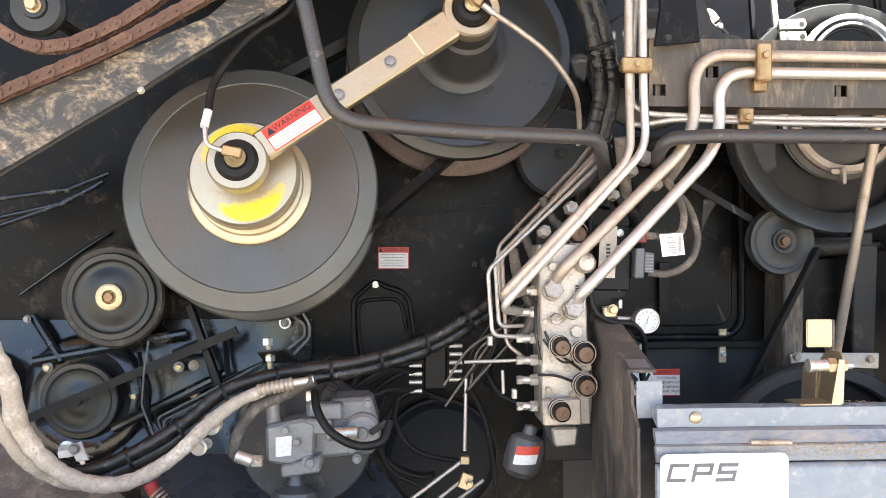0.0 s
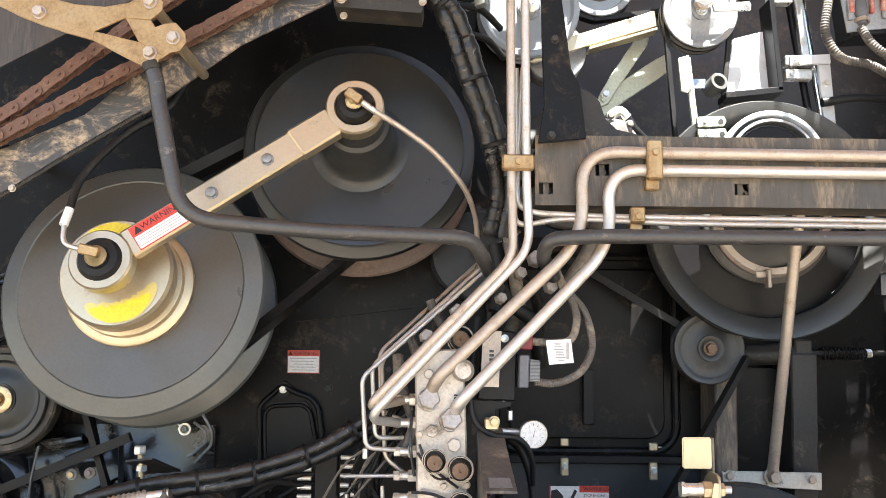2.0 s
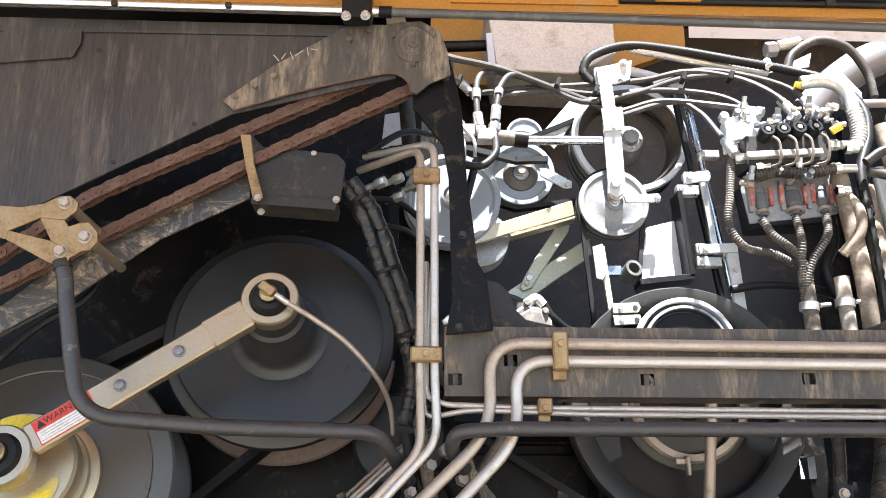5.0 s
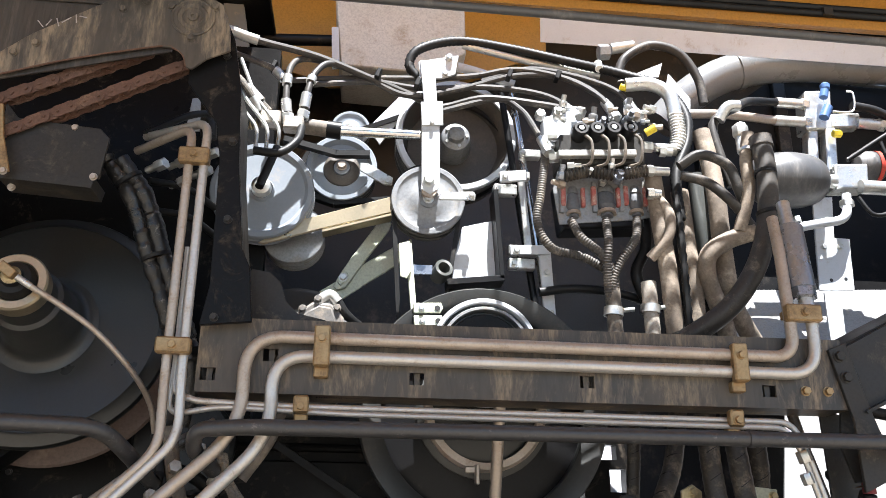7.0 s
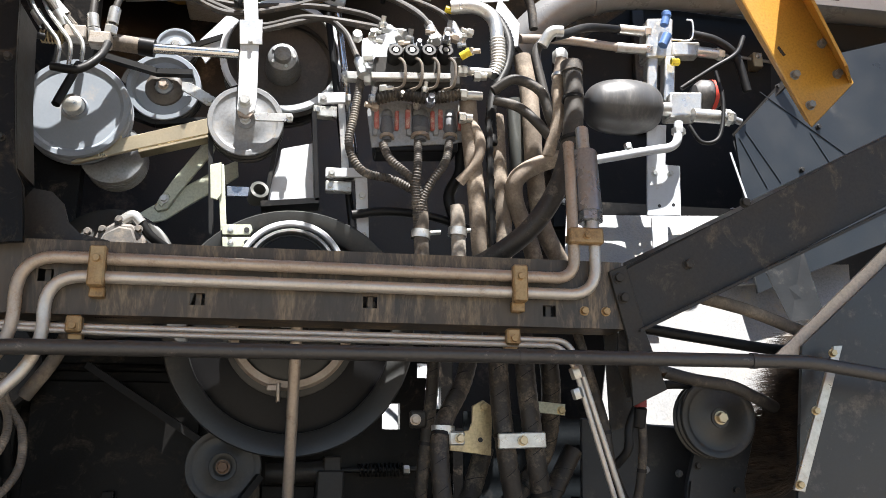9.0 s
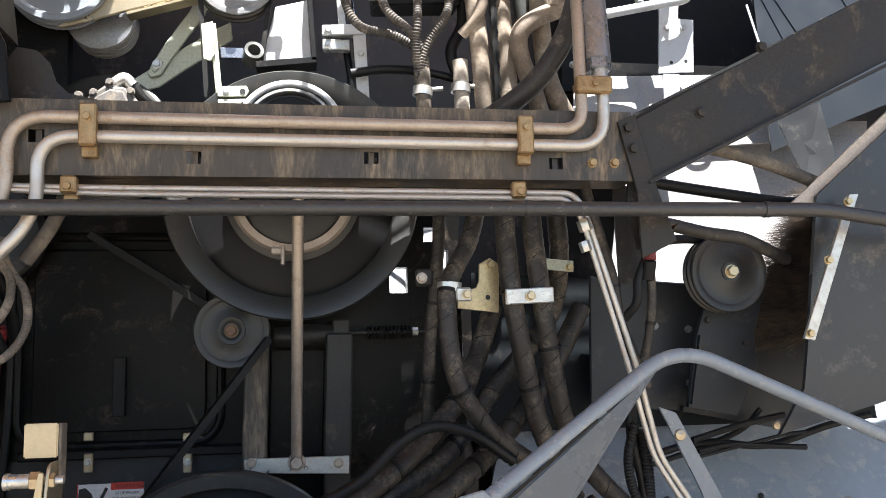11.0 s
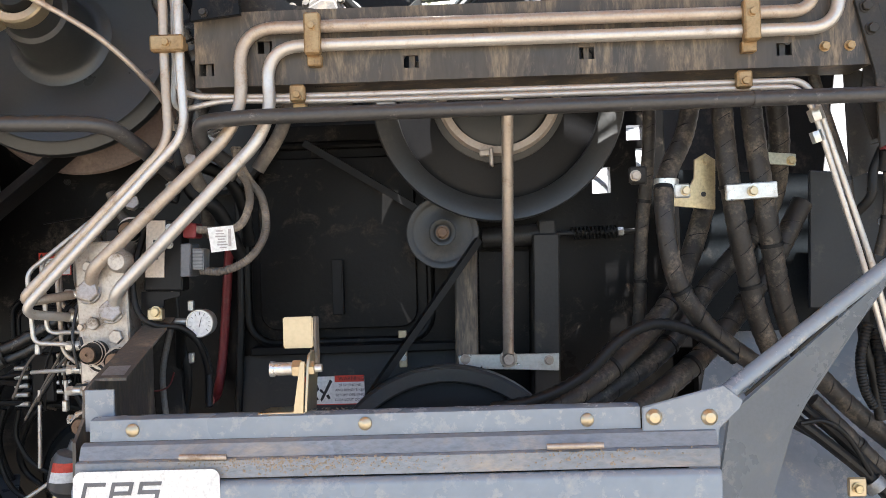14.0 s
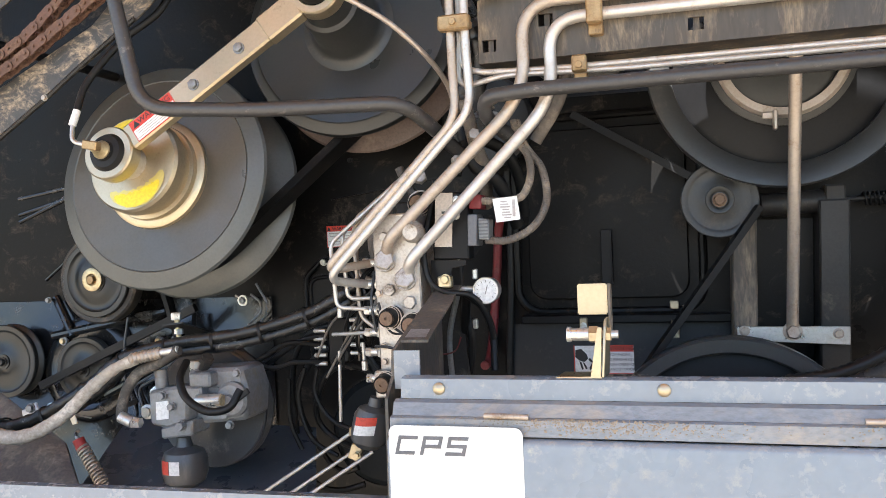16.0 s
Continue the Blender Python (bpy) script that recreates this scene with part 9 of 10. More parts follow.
for k, (pts, r, m) in enumerate(DOWN):
    hh = thing("hanging_hose", pts[1], "dusty black wrapped hose running down behind the beam" if r > 0.012 else "thin black hose hanging behind the guard", "hose", "hanging hoses")
    line = flow(pts)
    if r > 0.012:
        line = evenly(line, 0.010)
    part("hose", Geo().tube(line, r, 14, 0.05 if r > 0.012 else 0.0), DOWNHOSE if r > 0.012 else m, hh)
    if r > 0.012:
        for i in range(5 + k % 3, len(line) - 3, 5):
            part("wrap_edge", Geo().ring(line[i], line[i + 1] - line[i] + Vector((0.004, 0, 0.003)), [(r * 1.0, -0.0008), (r * 1.075, -0.0008), (r * 1.075, 0.0008), (r * 1.0, 0.0008)], 18), RUBBER, hh, "edge of the spiral wrap")
    for f in (0.34, 0.62) if r > 0.012 else (0.5,):
        i = int(len(line) * (f + 0.03 * (k % 4)))
        part("tie", Geo().ring(line[i], line[i + 1] - line[i], [(r * 1.02, -0.0035), (r * 1.14, -0.0035), (r * 1.14, 0.0035), (r * 1.02, 0.0035)], 20), RUBBER, hh, "black cable tie")
hose("wrapped_hose", [(0.991, 1.600, 1.202), (1.077, 1.610, 1.216), (1.157, 1.620, 1.254), (1.218, 1.630, 1.309), (1.281, 1.640, 1.336), (1.356, 1.660, 1.317), (1.436, 1.690, 1.264)], 0.0095, RUBBER, "black spiral-wrapped hose over the hanging hoses", "hose", "", 10, 8, None, 0.22, 0.007)
u = thing("corrugated_lead", (1.636, 1.660, 1.146), "black corrugated lead hanging down", "cable")
part("conduit", Geo().tube(evenly(flow([(1.671, 1.650, 1.311), (1.679, 1.650, 1.238), (1.685, 1.660, 1.165)]), 0.003), 0.010, 10, ribs=0.15), RUBBER, u)
for k, pts in enumerate(([(1.654, 1.640, 1.328), (1.639, 1.640, 1.267), (1.648, 1.650, 1.214), (1.669, 1.660, 1.176)], [(1.668, 1.650, 1.316), (1.679, 1.650, 1.254), (1.683, 1.660, 1.191), (1.690, 1.680, 1.156)])):
    hose("corrugated_lead", pts, 0.0085, RUBBER, "black corrugated lead hanging down", "cable", "corrugated leads", 10, 8, None, 0.14, 0.003)
for k, (pts, r) in enumerate((([(1.542, 1.700, 1.154), (1.605, 1.700, 1.103), (1.673, 1.710, 1.045), (1.730, 1.720, 0.986)], 0.011), ([(1.566, 1.720, 1.170), (1.635, 1.720, 1.108), (1.703, 1.730, 1.038), (1.762, 1.740, 0.979)], 0.010), ([(1.549, 1.690, 1.145), (1.592, 1.690, 1.148), (1.632, 1.690, 1.120), (1.679, 1.700, 1.047)], 0.005), ([(1.867, 1.860, 1.268), (1.929, 1.860, 1.284), (1.992, 1.860, 1.299), (2.080, 1.860, 1.314)], 0.007), ([(1.874, 1.850, 1.246), (1.948, 1.850, 1.257), (2.034, 1.850, 1.251), (2.120, 1.850, 1.245)], 0.006), ([(1.873, 1.850, 1.234), (1.972, 1.850, 1.254), (2.072, 1.850, 1.273), (2.122, 1.850, 1.277)], 0.004))):
    hose("tied_hose", pts, r, RUBBER, "thin black hose tied beside the guard", "hose", "tied hoses", 10)
fl2 = thing("flanged_hose_end", (1.678, 1.700, 1.021), "zinc flanged hose end with a bolt", "fitting")
part("flange", Geo().box((1.651, 1.700, 1.025), (0.034, 0.008, 0.036)), PALEGOLD, fl2, bevel=0.003)
part("bolt", Geo().bolt((1.650, 1.695, 1.024), across=0.014), GOLD, fl2)
part("ring", Geo().ring((1.690, 1.715, 1.024), (0.6, -0.2, -0.8), [(0.011, -0.010), (0.020, -0.010), (0.021, 0.0), (0.020, 0.010), (0.011, 0.010)], 28), CAST, fl2)
hc2 = thing("hose_clamp_plate", (1.782, 1.720, 1.063), "bright zinc clamp plate over two lower hoses", "clamp")
part("plate", Geo().box((1.783, 1.720, 1.055), (0.075, 0.008, 0.032), Matrix.Rotation(radians(-40), 3, "Y")), ZINC, hc2, bevel=0.002)
part("bolt", Geo().bolt((1.776, 1.715, 1.052), across=0.014), PALEGOLD, hc2)
redp = thing("red_plug", (1.701, 1.650, 1.629), "faded red plug on a black lead", "plug")
part("cap", Geo().cyl((1.703, 1.650, 1.650), (1.703, 1.650, 1.630), 0.012), DULLRED, redp)
part("body", Geo().cyl((1.703, 1.650, 1.630), (1.700, 1.660, 1.593), 0.013), BLACK, redp, bevel=0.002)

gold = thing("gold_hose_plate", (1.405, 1.800, 1.543), "yellow zinc hose plate with a hole", "bracket")
plate(gold, [(1.401, 1.638), (1.423, 1.650), (1.442, 1.637), (1.439, 1.540), (1.355, 1.550), (1.358, 1.581), (1.393, 1.590), (1.400, 1.604)], 1.785, 1.792, GOLD)
plate(gold, [(1.538, 1.650), (1.600, 1.644), (1.599, 1.621), (1.537, 1.627)], 1.795, 1.801, GREENZINC, "right_tab")
part("hole", Geo().lathe((1.417, 1.785, 1.571), OUT, [(0.005, 0), (0.005, 0.0006), (0, 0.0006)], 14), INK, gold)
for p in ((1.424, 1.785, 1.636), (1.590, 1.795, 1.631)):
    part("bolt", Geo().bolt(p, across=0.013), GOLD, gold)
hc = thing("hose_clamp_plate", (1.481, 1.700, 1.555), "bright zinc clamp plate over two hoses", "clamp")
cc = Vector((1.480, 1.700, 1.568))
part("plate", Geo().box(cc, (0.094, 0.010, 0.030), Matrix.Rotation(radians(-2), 3, "Y")), ZINC, hc, bevel=0.002)
part("bolt", Geo().bolt(cc + Vector((0, -0.006, 0)), across=0.014), PALEGOLD, hc)
b = thing("hose_band", (1.325, 1.700, 1.587), "light zinc clip round a hose with bolts", "clamp", "hose bands")
part("band", Geo().ring((1.326, 1.700, 1.586), (0.05, 0, 1), [(0.0185, -0.009), (0.0225, -0.009), (0.0225, 0.009), (0.0185, 0.009)], 32), ZINC, b)
part("ear", Geo().box((1.349, 1.680, 1.571), (0.03, 0.006, 0.026)), ZINC, b, bevel=0.003)
part("bolt", Geo().bolt((1.354, 1.676, 1.571), across=0.013), PALEGOLD, b)
part("holder", Geo().box((1.287, 1.760, 1.609), (0.034, 0.012, 0.034)), COLUMN, b, bevel=0.004)
part("holder_bolt", Geo().bolt((1.281, 1.752, 1.608), across=0.015), TARNISH, b)

# ---- lower left: pulleys, belts, pump ----
dk = flat_pulley("idler_pulley", (-0.638, 1.965, 1.392), 0.099, "dark blue-grey idler pulley with a gold washer and dusty belt", DARKGREY, 0.05, 0.034, 0.006, "dark idlers", BRONZE, n=1, across=0.020)
part("washer", Geo().ring((-0.638, 1.965, 1.392), OUT, [(0.012, 0.0065), (0.029, 0.0065), (0.030, 0.012), (0.026, 0.014), (0.016, 0.013), (0.014, 0.010)], 32), GOLD, dk, "thick yellow zinc washer")
part("belt", Geo().ring((-0.638, 1.965, 1.392), OUT, [(0.0995, -0.046), (0.116, -0.046), (0.117, -0.014), (0.112, -0.009), (0.0995, -0.010)], 64), DOWNHOSE, dk, "dusty brown belt")
flat_pulley("idler_pulley", (-0.728, 2.020, 1.148), 0.088, "plain dark grey idler pulley below another", DARKGREY, 0.04, 0.02, 0.004, "dark idlers", COLUMN, n=1)
flat_pulley("idler_pulley", (-0.969, 2.000, 1.173), 0.10, "dark grey idler pulley at the belt end", DARKGREY, 0.04, 0.02, 0.004, "dark idlers", COLUMN, n=1)
g = Geo().bar((-0.842, 1.990, 1.110), (-0.360, 1.990, 1.312), 0.016, 0.020)
single("belt_run", g, RUBBER, "black belt run past the dark idlers", "belt")
g = Geo().bar((-0.476, 2.020, 1.369), (-0.392, 1.990, 1.163), 0.012, 0.016)
single("belt_run", g, RUBBER, "black belt run below the variator", "belt")
pumpb = thing("hydraulic_pump", (-0.164, 1.650, 1.061), "grey cast hydraulic pump with a white label and hose ports", "pump")
P0 = Vector((-0.153, 1.650, 1.137))
part("left_body", Geo().prism([(-0.241, 1.168), (-0.172, 1.180), (-0.146, 1.172), (-0.149, 1.109), (-0.196, 1.092), (-0.239, 1.099)], 1.6150, 1.6900), PUMPGREY, pumpb, bevel=0.006)
part("upper_body", Geo().prism([(-0.170, 1.208), (-0.044, 1.214), (-0.030, 1.168), (-0.035, 1.105), (-0.162, 1.094)], 1.6500, 1.7500), PUMPGREY, pumpb, bevel=0.008)
part("valve_lug", Geo().box((-0.122, 1.640, 1.192), (0.05, 0.04, 0.03)), PUMPGREY, pumpb, bevel=0.004)
part("valve_lug", Geo().box((-0.142, 1.635, 1.164), (0.05, 0.035, 0.03)), PUMPGREY, pumpb, bevel=0.004)
part("bright_plug", Geo().cyl((-0.124, 1.615, 1.151), (-0.069, 1.615, 1.154), 0.0125), ZINC, pumpb)
part("plug_nut", Geo().hexnut((-0.078, 1.615, 1.153), (1, 0, 0), 0.022, 0.012), GOLD, pumpb)
part("lower_lug", Geo().prism([(-0.212, 1.094), (-0.135, 1.112), (-0.137, 1.080), (-0.210, 1.071)], 1.6100, 1.6800), PUMPGREY, pumpb, bevel=0.004)
part("port_bolt", Geo().lathe((-0.160, 1.610, 1.101), OUT, [(0.012, 0), (0.012, 0.005), (0, 0.005)], 20).hexnut((-0.156, 1.605, 1.102), OUT, 0.016, 0.012), PUMPGREY, pumpb)
for spot in ((-0.136, 1.648, 1.193), (-0.050, 1.648, 1.203), (-0.080, 1.648, 1.116), (-0.046, 1.648, 1.157), (-0.203, 1.612, 1.161), (-0.182, 1.612, 1.139), (-0.071, 1.648, 1.096),):
    part("bolt", Geo().bolt(spot, across=0.013), PUMPGREY, pumpb)
part("label", Geo().prism([(-0.221, 1.147), (-0.191, 1.150), (-0.192, 1.113), (-0.221, 1.110)], 1.6125, 1.6140), WHITE, pumpb, "white type label")
part("upper_port", Geo().cyl((-0.229, 1.650, 1.166), (-0.233, 1.650, 1.208), 0.014), PUMPGREY, pumpb)
part("upper_port", Geo().hexnut((-0.159, 1.670, 1.205), (0, 0, 1), 0.024, 0.02), ZINC, pumpb)
for k in range(9):
    a = radians(20 + 25 * k)
    part("cooling_rib", Geo().box(P0 + Vector((0.05 + 0.004 * (k % 3), -0.002 + 0.012 * k, 0.03 - 0.014 * (k % 5))), (0.05, 0.005, 0.012), Matrix.Rotation(a * 0.2, 3, "Y")), PUMPGREY, pumpb)
part("rear_cap", Geo().lathe((-0.060, 1.648, 1.150), OUT, [(0.036, 0), (0.036, 0.010), (0.030, 0.016), (0.012, 0.018), (0.010, 0.026), (0, 0.026)], 28), PUMPGREY, pumpb, "round rear cap")
part("top_valve", Geo().cyl((-0.135, 1.660, 1.206), (-0.118, 1.650, 1.238), 0.011).hexnut((-0.126, 1.655, 1.222), (0.4, -0.2, 0.8), 0.026, 0.012), COLUMN, pumpb, "dark relief valve")
part("lever", Geo().bar((-0.045, 1.628, 1.150), (-0.012, 1.622, 1.172), 0.006, 0.012), COLUMN, pumpb, "small dark lever", bevel=0.001)
pacc = thing("pump_accumulator", (-0.184, 1.650, 0.963), "small black accumulator with a red and white label", "accumulator", "accumulators")
ac = Vector((-0.189, 1.660, 1.008))
part("shell", Geo().lathe(ac + Vector((0, 0, -0.042)), (0, 0, 1), [(0, -0.006), (0.026, -0.004), (0.042, 0.008), (0.0475, 0.026), (0.0475, 0.054), (0.041, 0.070), (0.018, 0.081), (0.013, 0.10), (0, 0.10)], 36), GLOSSBLACK, pacc)
for a, m, nm in ((-50, REDLABEL, "label_red"), (-22, WHITE, "label_white")):
    g = Geo()
    v = []
    for k in range(7):
        t = radians(-90 - 38 + (a + 50) * 1.05 + k * 4.6)
        e = Vector((math.cos(t), math.sin(t), 0))
        v += [ac + e * 0.0482 + Vector((0, 0, -0.012)), ac + e * 0.0482 + Vector((0, 0, 0.016))]
    g.add(v, [(2 * k, 2 * k + 1, 2 * k + 3, 2 * k + 2) for k in range(6)])
    part(nm, g, m, pacc)
pacc2 = thing("pump_accumulator", (0.260, 1.600, 1.095), "small black accumulator with a red and white label", "accumulator", "accumulators")
ac = Vector((0.250, 1.620, 1.110))
part("shell", Geo().lathe(ac + Vector((-0.012, 0, -0.045)), (0.25, 0, 1), [(0, 0), (0.022, 0.002), (0.034, 0.014), (0.036, 0.03), (0.036, 0.062), (0.030, 0.076), (0.014, 0.084), (0.012, 0.10), (0, 0.10)], 32), GLOSSBLACK, pacc2)
g, g2 = Geo(), Geo()
for gg, z0_, z1_ in ((g, 0.004, 0.020), (g2, -0.014, 0.004)):
    v = []
    for k in range(9):
        t = radians(-130 + k * 9)
        e = Vector((math.cos(t), math.sin(t), 0))
        v += [ac + e * 0.0372 + Vector((z0_ * 0.25, 0, z0_)), ac + e * 0.0372 + Vector((z1_ * 0.25, 0, z1_))]
    gg.add(v, [(2 * k, 2 * k + 1, 2 * k + 3, 2 * k + 2) for k in range(8)])
part("label_red", g, REDLABEL, pacc2)
part("label_white", g2, WHITE, pacc2)
rd = thing("round_drive_cover", (-0.207, 1.780, 0.984), "large dark round drive pulley behind the pump", "pulley")
part("disc", Geo().lathe((-0.180, 1.750, 1.111), OUT, [(0.03, -0.04)] + grooves(0.135, -0.04, -0.004, 1) + [(0.131, 0), (0.110, -0.004), (0.03, -0.004), (0.0, 0.01)], 56), SIDEPAINT, rd)
cov = thing("round_lower_cover", (0.137, 2.000, 0.983), "dark round cover behind the valve block", "cover")
part("disc", Geo().lathe((0.113, 2.060, 0.996), OUT, [(0.135, -0.04), (0.135, 0), (0.12, 0.012), (0, 0.014)], 56), DEEPBLUE, cov)
part("rim", Geo().ring((0.113, 2.060, 0.996), OUT, [(0.1352, -0.03), (0.142, -0.03), (0.142, 0.004), (0.1352, 0.004)], 56), BLACK, cov)
cc0 = Vector((0.055, 1.980, 1.070))
for k in range(3):
    r = 0.088 + 0.026 * k + 0.006 * (k % 2)
    hose("coiled_hose", [cc0 + Vector((r * math.cos(q) - 0.012 * k + 0.010 * math.sin(3 * q + 2 * k), 0.02 * math.sin(2 * q + k), r * (1.1 + 0.15 * k) * math.sin(q))) for q in [0.9 + 0.35 * j for j in range(13)]], 0.0075, RUBBER, "black hose looping past the round cover", "hose", "coiled hoses", 8)
lowf = thing("lower_left_sheet", (-0.3, 1.95, 0.6), "dark blue-grey sloping sheet under the pump", "panel")
part("sheet", Geo().sheet([(-0.492, 1.700, 0.925), (0.089, 1.700, 0.910), (-0.054, 2.020, 1.005), (-0.590, 2.020, 1.022)], 0.005), LOWBLUE, lowf)
fl = thing("front_left_sill", (-0.6, 1.4, 0.7), "blue-grey sill along the bottom", "sill")
part("sill", Geo().sheet([(-1.050, 1.330, 1.045), (0.390, 1.330, 1.060), (0.389, 1.320, 0.963), (-1.047, 1.320, 0.864)], 0.03), PANEL, fl)
wood = thing("dusty_left_plate", (-0.612, 1.700, 0.985), "brown dusty sloping plate in the lower corner", "plate")
part("plate", Geo().sheet([(-0.823, 1.620, 0.934), (-0.418, 1.620, 0.952), (-0.560, 1.750, 1.013), (-0.861, 1.850, 1.124), (-1.062, 1.850, 1.107)], 0.012), DUSTYHOSE, wood, bevel=0.002)
sp = thing("red_capped_spring", (-0.420, 1.660, 0.965), "tan coil spring with a red cap", "spring")
sa, sb = Vector((-0.463, 1.680, 1.033)), Vector((-0.396, 1.660, 0.956))
ax_ = (sb - sa).normalized()
s_, u_ = ax_.orthogonal().normalized(), ax_.cross(ax_.orthogonal().normalized())
part("coil", Geo().tube([sa.lerp(sb, k / 130) + (s_ * math.cos(k * 0.6) + u_ * math.sin(k * 0.6)) * 0.013 for k in range(131)], 0.0026, 6), TARNISH, sp)
part("cap", Geo().cyl((-0.472, 1.680, 1.048), (-0.460, 1.680, 1.025), 0.013), RED, sp)
part("hook", Geo().tube(flow([(-0.472, 1.680, 1.048), (-0.486, 1.690, 1.057), (-0.485, 1.700, 1.063)]), 0.004), ZINC, sp)

# fat hoses of the pump
def caked(pts, r, label):
    """A hose with an uneven crust."""
    line = evenly(flow(pts, 10), 0.006)
    rs = [r * (1.08 - 0.38 * k / len(line)) * (1 + 0.16 * noise.noise(p * 60) + 0.10 * noise.noise(p * 150)) for k, p in enumerate(line)]
    return single("dust_caked_hose", Geo().tube(line, rs, 16), TANHOSE, label, "hose", "dust-caked hoses")


caked([(-0.654, 1.400, 1.357), (-0.623, 1.420, 1.281), (-0.623, 1.450, 1.216), (-0.594, 1.480, 1.147), (-0.540, 1.500, 1.101), (-0.470, 1.520, 1.091), (-0.398, 1.540, 1.125), (-0.333, 1.560, 1.185), (-0.284, 1.570, 1.222), (-0.235, 1.580, 1.242)], 0.0165, "fat dust-caked tan hose curving to the pump")
caked([(-0.682, 1.440, 1.269), (-0.655, 1.460, 1.209), (-0.625, 1.500, 1.138), (-0.580, 1.530, 1.095), (-0.502, 1.560, 1.074)], 0.0165, "second fat dust-caked hose beneath")
u = thing("threaded_hose_end", (-0.214, 1.580, 1.246), "brass threaded hose end with a bright tip", "fitting")
line = [Vector((-0.249, 1.575, 1.241)).lerp(Vector((-0.184, 1.585, 1.253)), k / 16) for k in range(17)]
part("thread", Geo().tube(line, 0.0105, 14, ribs=0.25), TARNISH, u)
part("tip", Geo().cyl((-0.184, 1.585, 1.253), (-0.148, 1.590, 1.258), 0.008), ZINC, u)
hose("pump_hose", [(-0.148, 1.590, 1.258), (-0.207, 1.600, 1.228), (-0.253, 1.600, 1.207), (-0.284, 1.600, 1.166), (-0.295, 1.600, 1.124), (-0.283, 1.590, 1.114)], 0.0115, GREYHOSE, "grey hose bending down to the pump port")
u = thing("pump_port_fitting", (-0.267, 1.590, 1.111), "zinc pump port fitting", "fitting")
part("nut", Geo().hexnut((-0.262, 1.590, 1.109), (1, 0, 0), 0.02, 0.02).cyl((-0.290, 1.590, 1.120), (-0.262, 1.590, 1.109), 0.012), ZINC, u)
hose("pump_hose", [(-0.149, 1.620, 1.230), (-0.140, 1.580, 1.202), (-0.114, 1.560, 1.167), (-0.067, 1.555, 1.143), (-0.021, 1.560, 1.149), (-0.006, 1.580, 1.181)], 0.008, RUBBER, "black looped hose over the pump")
LOOM = [(-0.726, 1.620, 1.183), (-0.657, 1.600, 1.129), (-0.569, 1.580, 1.097), (-0.475, 1.600, 1.127), (-0.387, 1.620, 1.179), (-0.318, 1.640, 1.233), (-0.214, 1.660, 1.261), (-0.064, 1.700, 1.279), (0.073, 1.740, 1.317), (0.167, 1.760, 1.367), (0.229, 1.780, 1.406)]
loom = thing("taped_cable_loom", LOOM[5], "black taped cable loom with ties across the lower bay", "cable")
line = evenly(flow(LOOM, 10), 0.006)
rs = [0.0125 * (1 + 0.22 * noise.noise(p * 55) + 0.14 * noise.noise(p * 140)) for p in line]
part("conduit", Geo().tube(line, rs, 12), TAPE, loom)
part("second_conduit", Geo().tube([p + Vector((0.004, 0.012, -0.020)) for p in line[30:]], rs[30:], 12), TAPE, loom)
for k in range(12, len(line) - 6, 17):
    part("tie", Geo().ring(line[k] + Vector((0, 0.006, -0.008)), line[k + 1] - line[k], [(0.021, -0.003), (0.0235, -0.003), (0.0235, 0.003), (0.021, 0.003)], 16), RUBBER, loom)
for k, pts in enumerate(([(0.053, 1.850, 1.195), (-0.008, 1.820, 1.200), (-0.068, 1.800, 1.192), (-0.160, 1.780, 1.267)], [(0.053, 1.850, 1.232), (-0.020, 1.820, 1.242), (-0.091, 1.800, 1.204), (-0.160, 1.780, 1.197)], [(0.065, 1.850, 1.256), (0.004, 1.840, 1.246), (-0.057, 1.840, 1.210), (-0.130, 1.840, 1.162)],
                         [(-0.021, 1.900, 1.175), (-0.040, 1.900, 1.100), (-0.009, 1.900, 1.011), (0.054, 1.900, 0.973)], [(0.010, 1.900, 1.174), (0.004, 1.900, 1.112), (0.054, 1.900, 1.048), (0.168, 1.900, 1.021)], [(0.190, 1.750, 1.245), (0.223, 1.740, 1.200), (0.275, 1.700, 1.183)], [(0.126, 1.850, 1.256), (0.187, 1.840, 1.158), (0.212, 1.840, 1.060), (0.224, 1.840, 0.962)], [(-0.072, 1.920, 1.146), (-0.072, 1.920, 1.045), (-0.034, 1.920, 0.956)])):
    hose("thin_hose", pts, 0.0058, RUBBER, "thin black hose in the lower bay", group="thin lower hoses", seg=8)
fb = thing("hose_junction", (0.089, 1.850, 1.194), "black hose junction with bright hose ends", "fitting")
part("body", Geo().box((0.090, 1.860, 1.245), (0.05, 0.03, 0.10)), BLACK, fb, bevel=0.004)
for spot_a, spot_b in (((0.055, 1.845, 1.266), (0.126, 1.845, 1.290)), ((0.055, 1.845, 1.248), (0.126, 1.845, 1.272)), ((0.055, 1.845, 1.230), (0.126, 1.845, 1.254)), ((0.055, 1.845, 1.212), (0.126, 1.845, 1.235)), ((0.055, 1.845, 1.193), (0.126, 1.845, 1.217))):
    p = Vector(spot_a)
    part("hose_end", Geo().cyl(p + Vector((-0.022, 0, 0)), p + Vector((0.006, 0, 0)), 0.005), ZINC, fb)
    p = Vector(spot_b)
    part("hose_end", Geo().cyl(p + Vector((-0.006, 0, 0)), p + Vector((0.022, 0, 0)), 0.005), ZINC, fb)
tj = thing("pipe_junction", (0.147, 1.780, 1.015), "pale zinc pipe junction blocks on the wall", "fitting")
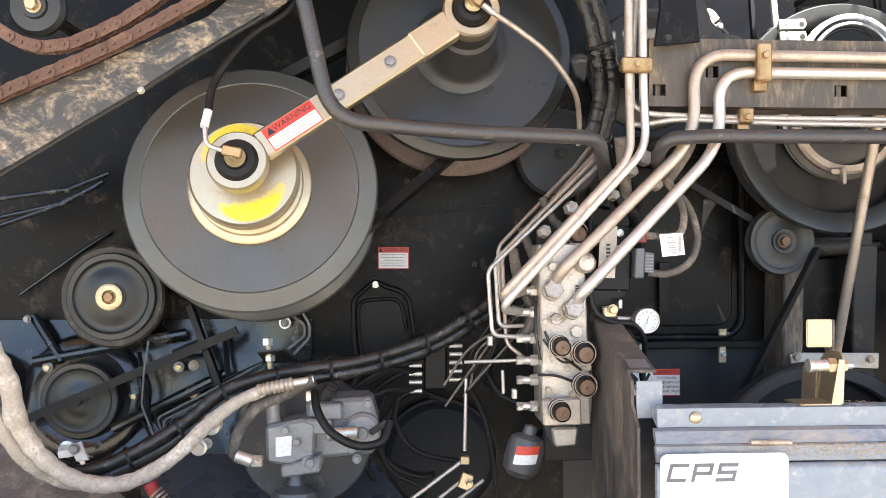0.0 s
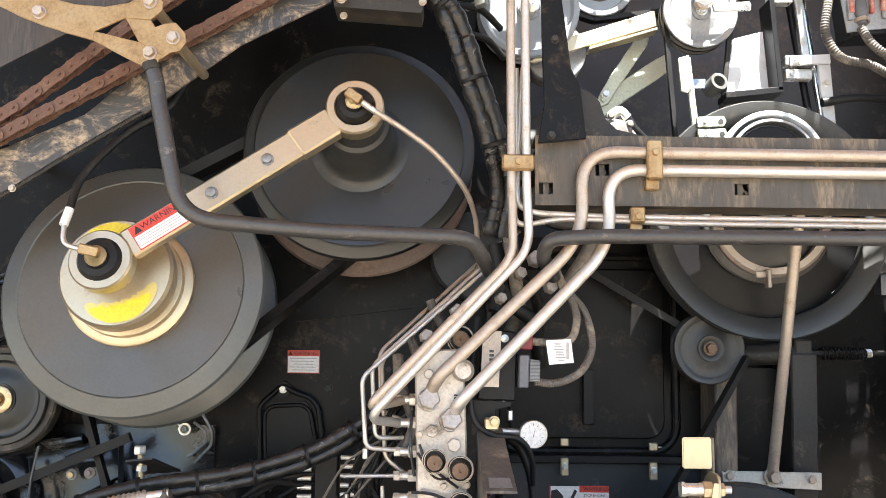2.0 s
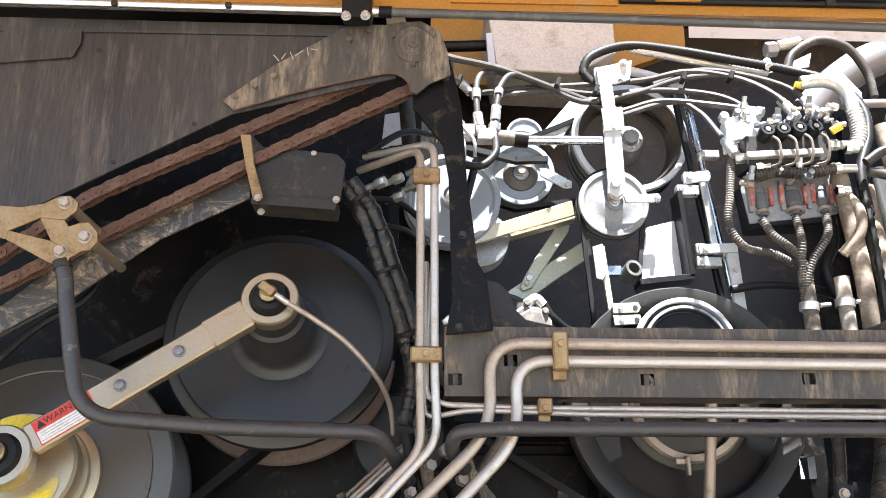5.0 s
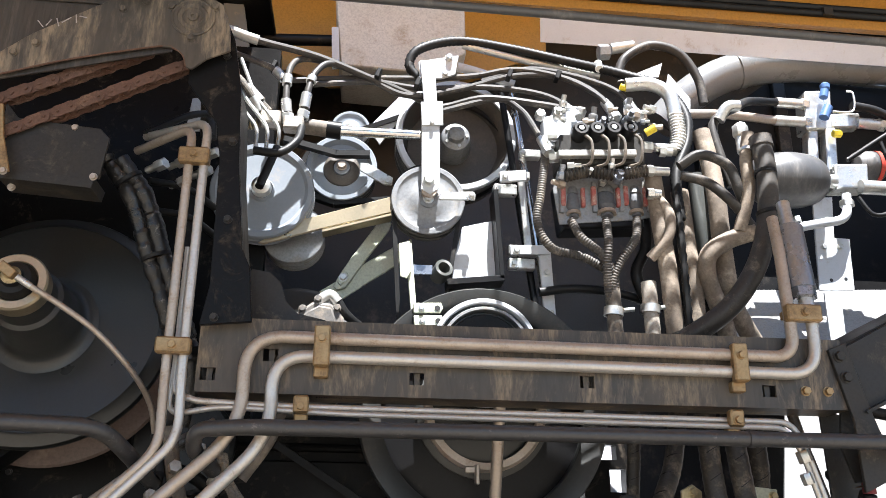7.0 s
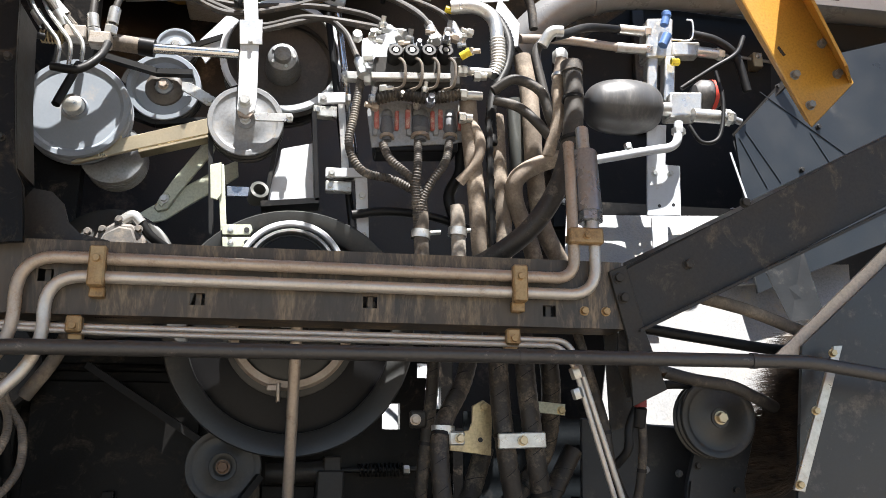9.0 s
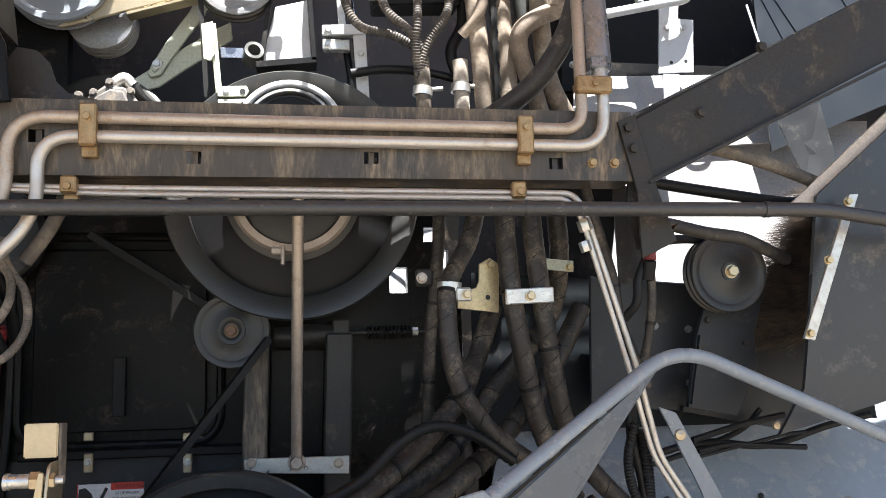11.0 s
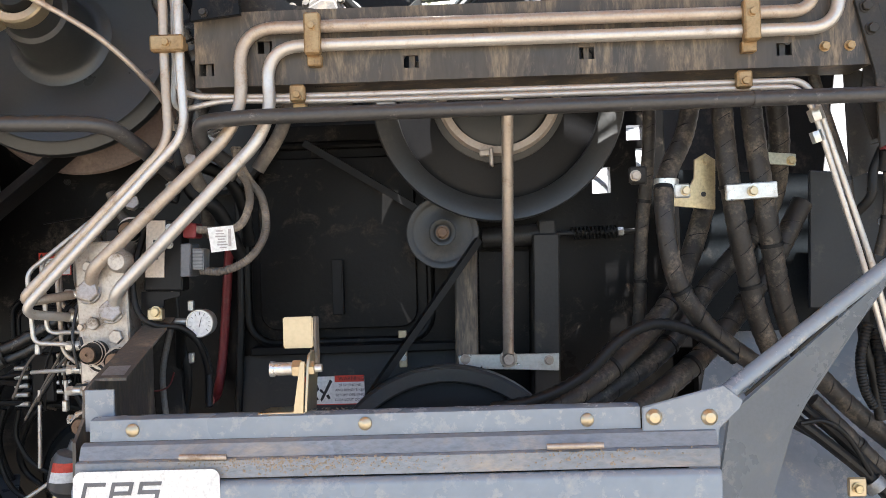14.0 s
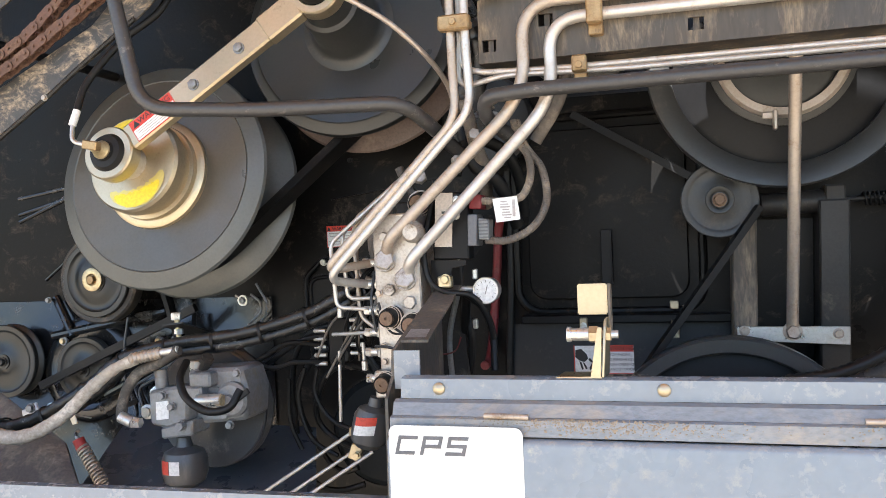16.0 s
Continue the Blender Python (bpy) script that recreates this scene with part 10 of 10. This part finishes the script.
part("block", Geo().box((0.150, 1.780, 1.015), (0.026, 0.02, 0.034), Matrix.Rotation(radians(20), 3, "Y")), PALEGOLD, tj, bevel=0.002)
part("block", Geo().box((0.148, 1.780, 1.059), (0.020, 0.02, 0.018)), PALEGOLD, tj, bevel=0.002)
part("bolt", Geo().bolt((0.156, 1.768, 1.011), across=0.012), PALEGOLD, tj)
for k, (a, b) in enumerate((((0.148, 1.780, 1.060), (-0.078, 1.720, 0.913)), ((0.136, 1.780, 1.011), (-0.011, 1.720, 0.917)), ((0.187, 1.780, 1.016), (0.028, 1.720, 0.913)))):
    pipe("thin_steel_pipe", [a, Vector(a).lerp(Vector(b), 0.5), b], 0.0042, STEEL, "thin steel line running down to the sill", 0.01, "thin valve lines")
for k, (pts) in enumerate(([(-0.586, 2.020, 1.173), (-0.599, 2.020, 1.134), (-0.567, 2.020, 1.067), (-0.537, 1.980, 1.037)], [(-0.297, 2.000, 1.239), (-0.548, 2.000, 1.130), (-0.548, 2.000, 1.104), (-0.511, 1.980, 1.050)], [(-0.284, 2.000, 1.219), (-0.538, 2.000, 1.111), (-0.536, 2.000, 1.091), (-0.499, 1.980, 1.050)])):
    pipe("thin_steel_pipe", pts, 0.0036, BLACK, "thin black line on the lower wall", 0.01, "thin lower lines")
for k, pts in enumerate(([(-0.242, 2.060, 1.339), (-0.215, 2.060, 1.320), (-0.212, 2.060, 1.294), (-0.253, 2.060, 1.260)], [(-0.231, 2.070, 1.366), (-0.203, 2.070, 1.319), (-0.203, 2.070, 1.286), (-0.241, 2.070, 1.246)])):
    pipe("thin_steel_pipe", pts, 0.0034, CAST, "thin grey line on the black wall", 0.01, "thin lower lines")
eye = thing("wire_eye", (-0.259, 2.050, 1.324), "small steel ring eye on a bent wire", "eye")
part("ring", Geo().ring((-0.259, 2.050, 1.324), OUT, [(0.010, -0.003), (0.014, -0.003), (0.014, 0.003), (0.010, 0.003)], 24), ZINC, eye)
part("wire", Geo().tube(flow([(-0.270, 2.050, 1.332), (-0.279, 2.050, 1.337), (-0.285, 2.060, 1.331)]), 0.0025), ZINC, eye)
wb = thing("white_hinge_bracket", (-0.620, 1.720, 1.097), "white painted hinge bracket with a round bolt", "bracket")
plate(wb, [(-0.638, 1.113), (-0.615, 1.121), (-0.599, 1.084), (-0.623, 1.084)], 1.715, 1.722, LIGHTGREY)
plate(wb, [(-0.663, 1.100), (-0.638, 1.106), (-0.633, 1.090), (-0.661, 1.086)], 1.724, 1.730, LIGHTGREY, "side_tab")
part("bolt", Geo().bolt((-0.626, 1.714, 1.108), across=0.016), CAST, wb)
for spot_a, spot_b in (((-0.505, 2.040, 1.223), (-0.504, 2.037, 1.223)), ((-0.806, 2.040, 1.224), (-0.805, 2.037, 1.224)), ((-0.468, 2.040, 1.156), (-0.467, 2.037, 1.156)), ((-0.608, 2.040, 1.155), (-0.607, 2.037, 1.155))):
    f = thing("wall_stud", spot_a, "zinc stud with a washer on the oily wall", "stud", "wall studs")
    part("washer", Geo().ring(spot_a, OUT, [(0.005, 0), (0.013, 0), (0.012, 0.003), (0.005, 0.003)], 18), CAST, f)
    part("nut", Geo().hexnut(spot_b, OUT, 0.013, 0.009), GOLD, f)
for k, (a, b, w) in enumerate((((-0.473, 2.045, 1.357), (-0.407, 2.000, 1.175), 0.016), ((-0.402, 2.050, 1.299), (-0.379, 2.000, 1.175), 0.012), ((-0.518, 2.030, 1.260), (-0.457, 2.040, 1.286), 0.006), ((-0.594, 2.030, 1.259), (-0.555, 1.980, 1.089), 0.006), ((-0.564, 1.900, 1.057), (-0.497, 1.930, 1.087), 0.012))):
    single("wall_rib", Geo().bar(a, b, 0.01, w), BLACK, "black pressed rib on the oily casing", "rib", "wall ribs", bevel=0.001)
sb_ = thing("bright_stud", (-0.251, 1.750, 1.260), "bright threaded stud with nuts above the pump", "stud")
part("stud", Geo().cyl((-0.249, 1.750, 1.243), (-0.256, 1.750, 1.320), 0.0058), GOLD, sb_)
part("nut", Geo().hexnut((-0.256, 1.750, 1.304), (0, 0, 1), 0.02, 0.016), ZINC, sb_)
part("nut", Geo().hexnut((-0.251, 1.750, 1.272), (0, 0, 1), 0.018, 0.012), ZINC, sb_)
part("plate", Geo().sheet([(-0.272, 1.720, 1.293), (-0.222, 1.720, 1.298), (-0.202, 1.840, 1.259), (-0.273, 1.840, 1.254)], 0.004), COLUMN, sb_)
g = Geo()
for spot in ((-0.503, 2.050, 1.223), (-0.625, 2.050, 1.012), (-0.806, 2.050, 1.223), (-0.857, 2.050, 1.336), (-0.258, 2.050, 1.324),):
    g.bolt(spot, across=0.012)
single("wall_bolt", g, CAST, "zinc bolts on the oily black wall", "bolt", kind="stuff")
wr = thing("bright_bracket_nuts", (-0.417, 1.900, 1.067), "bright washers and nuts under the hoses", "fitting")
for spot in ((-0.391, 1.860, 1.118), (-0.418, 1.860, 1.074), (-0.694, 1.860, 1.074),):
    part("washer", Geo().lathe(spot, OUT, [(0.018, 0), (0.018, 0.004), (0.012, 0.006), (0.012, 0.012), (0, 0.012)], 20), ZINC, wr)
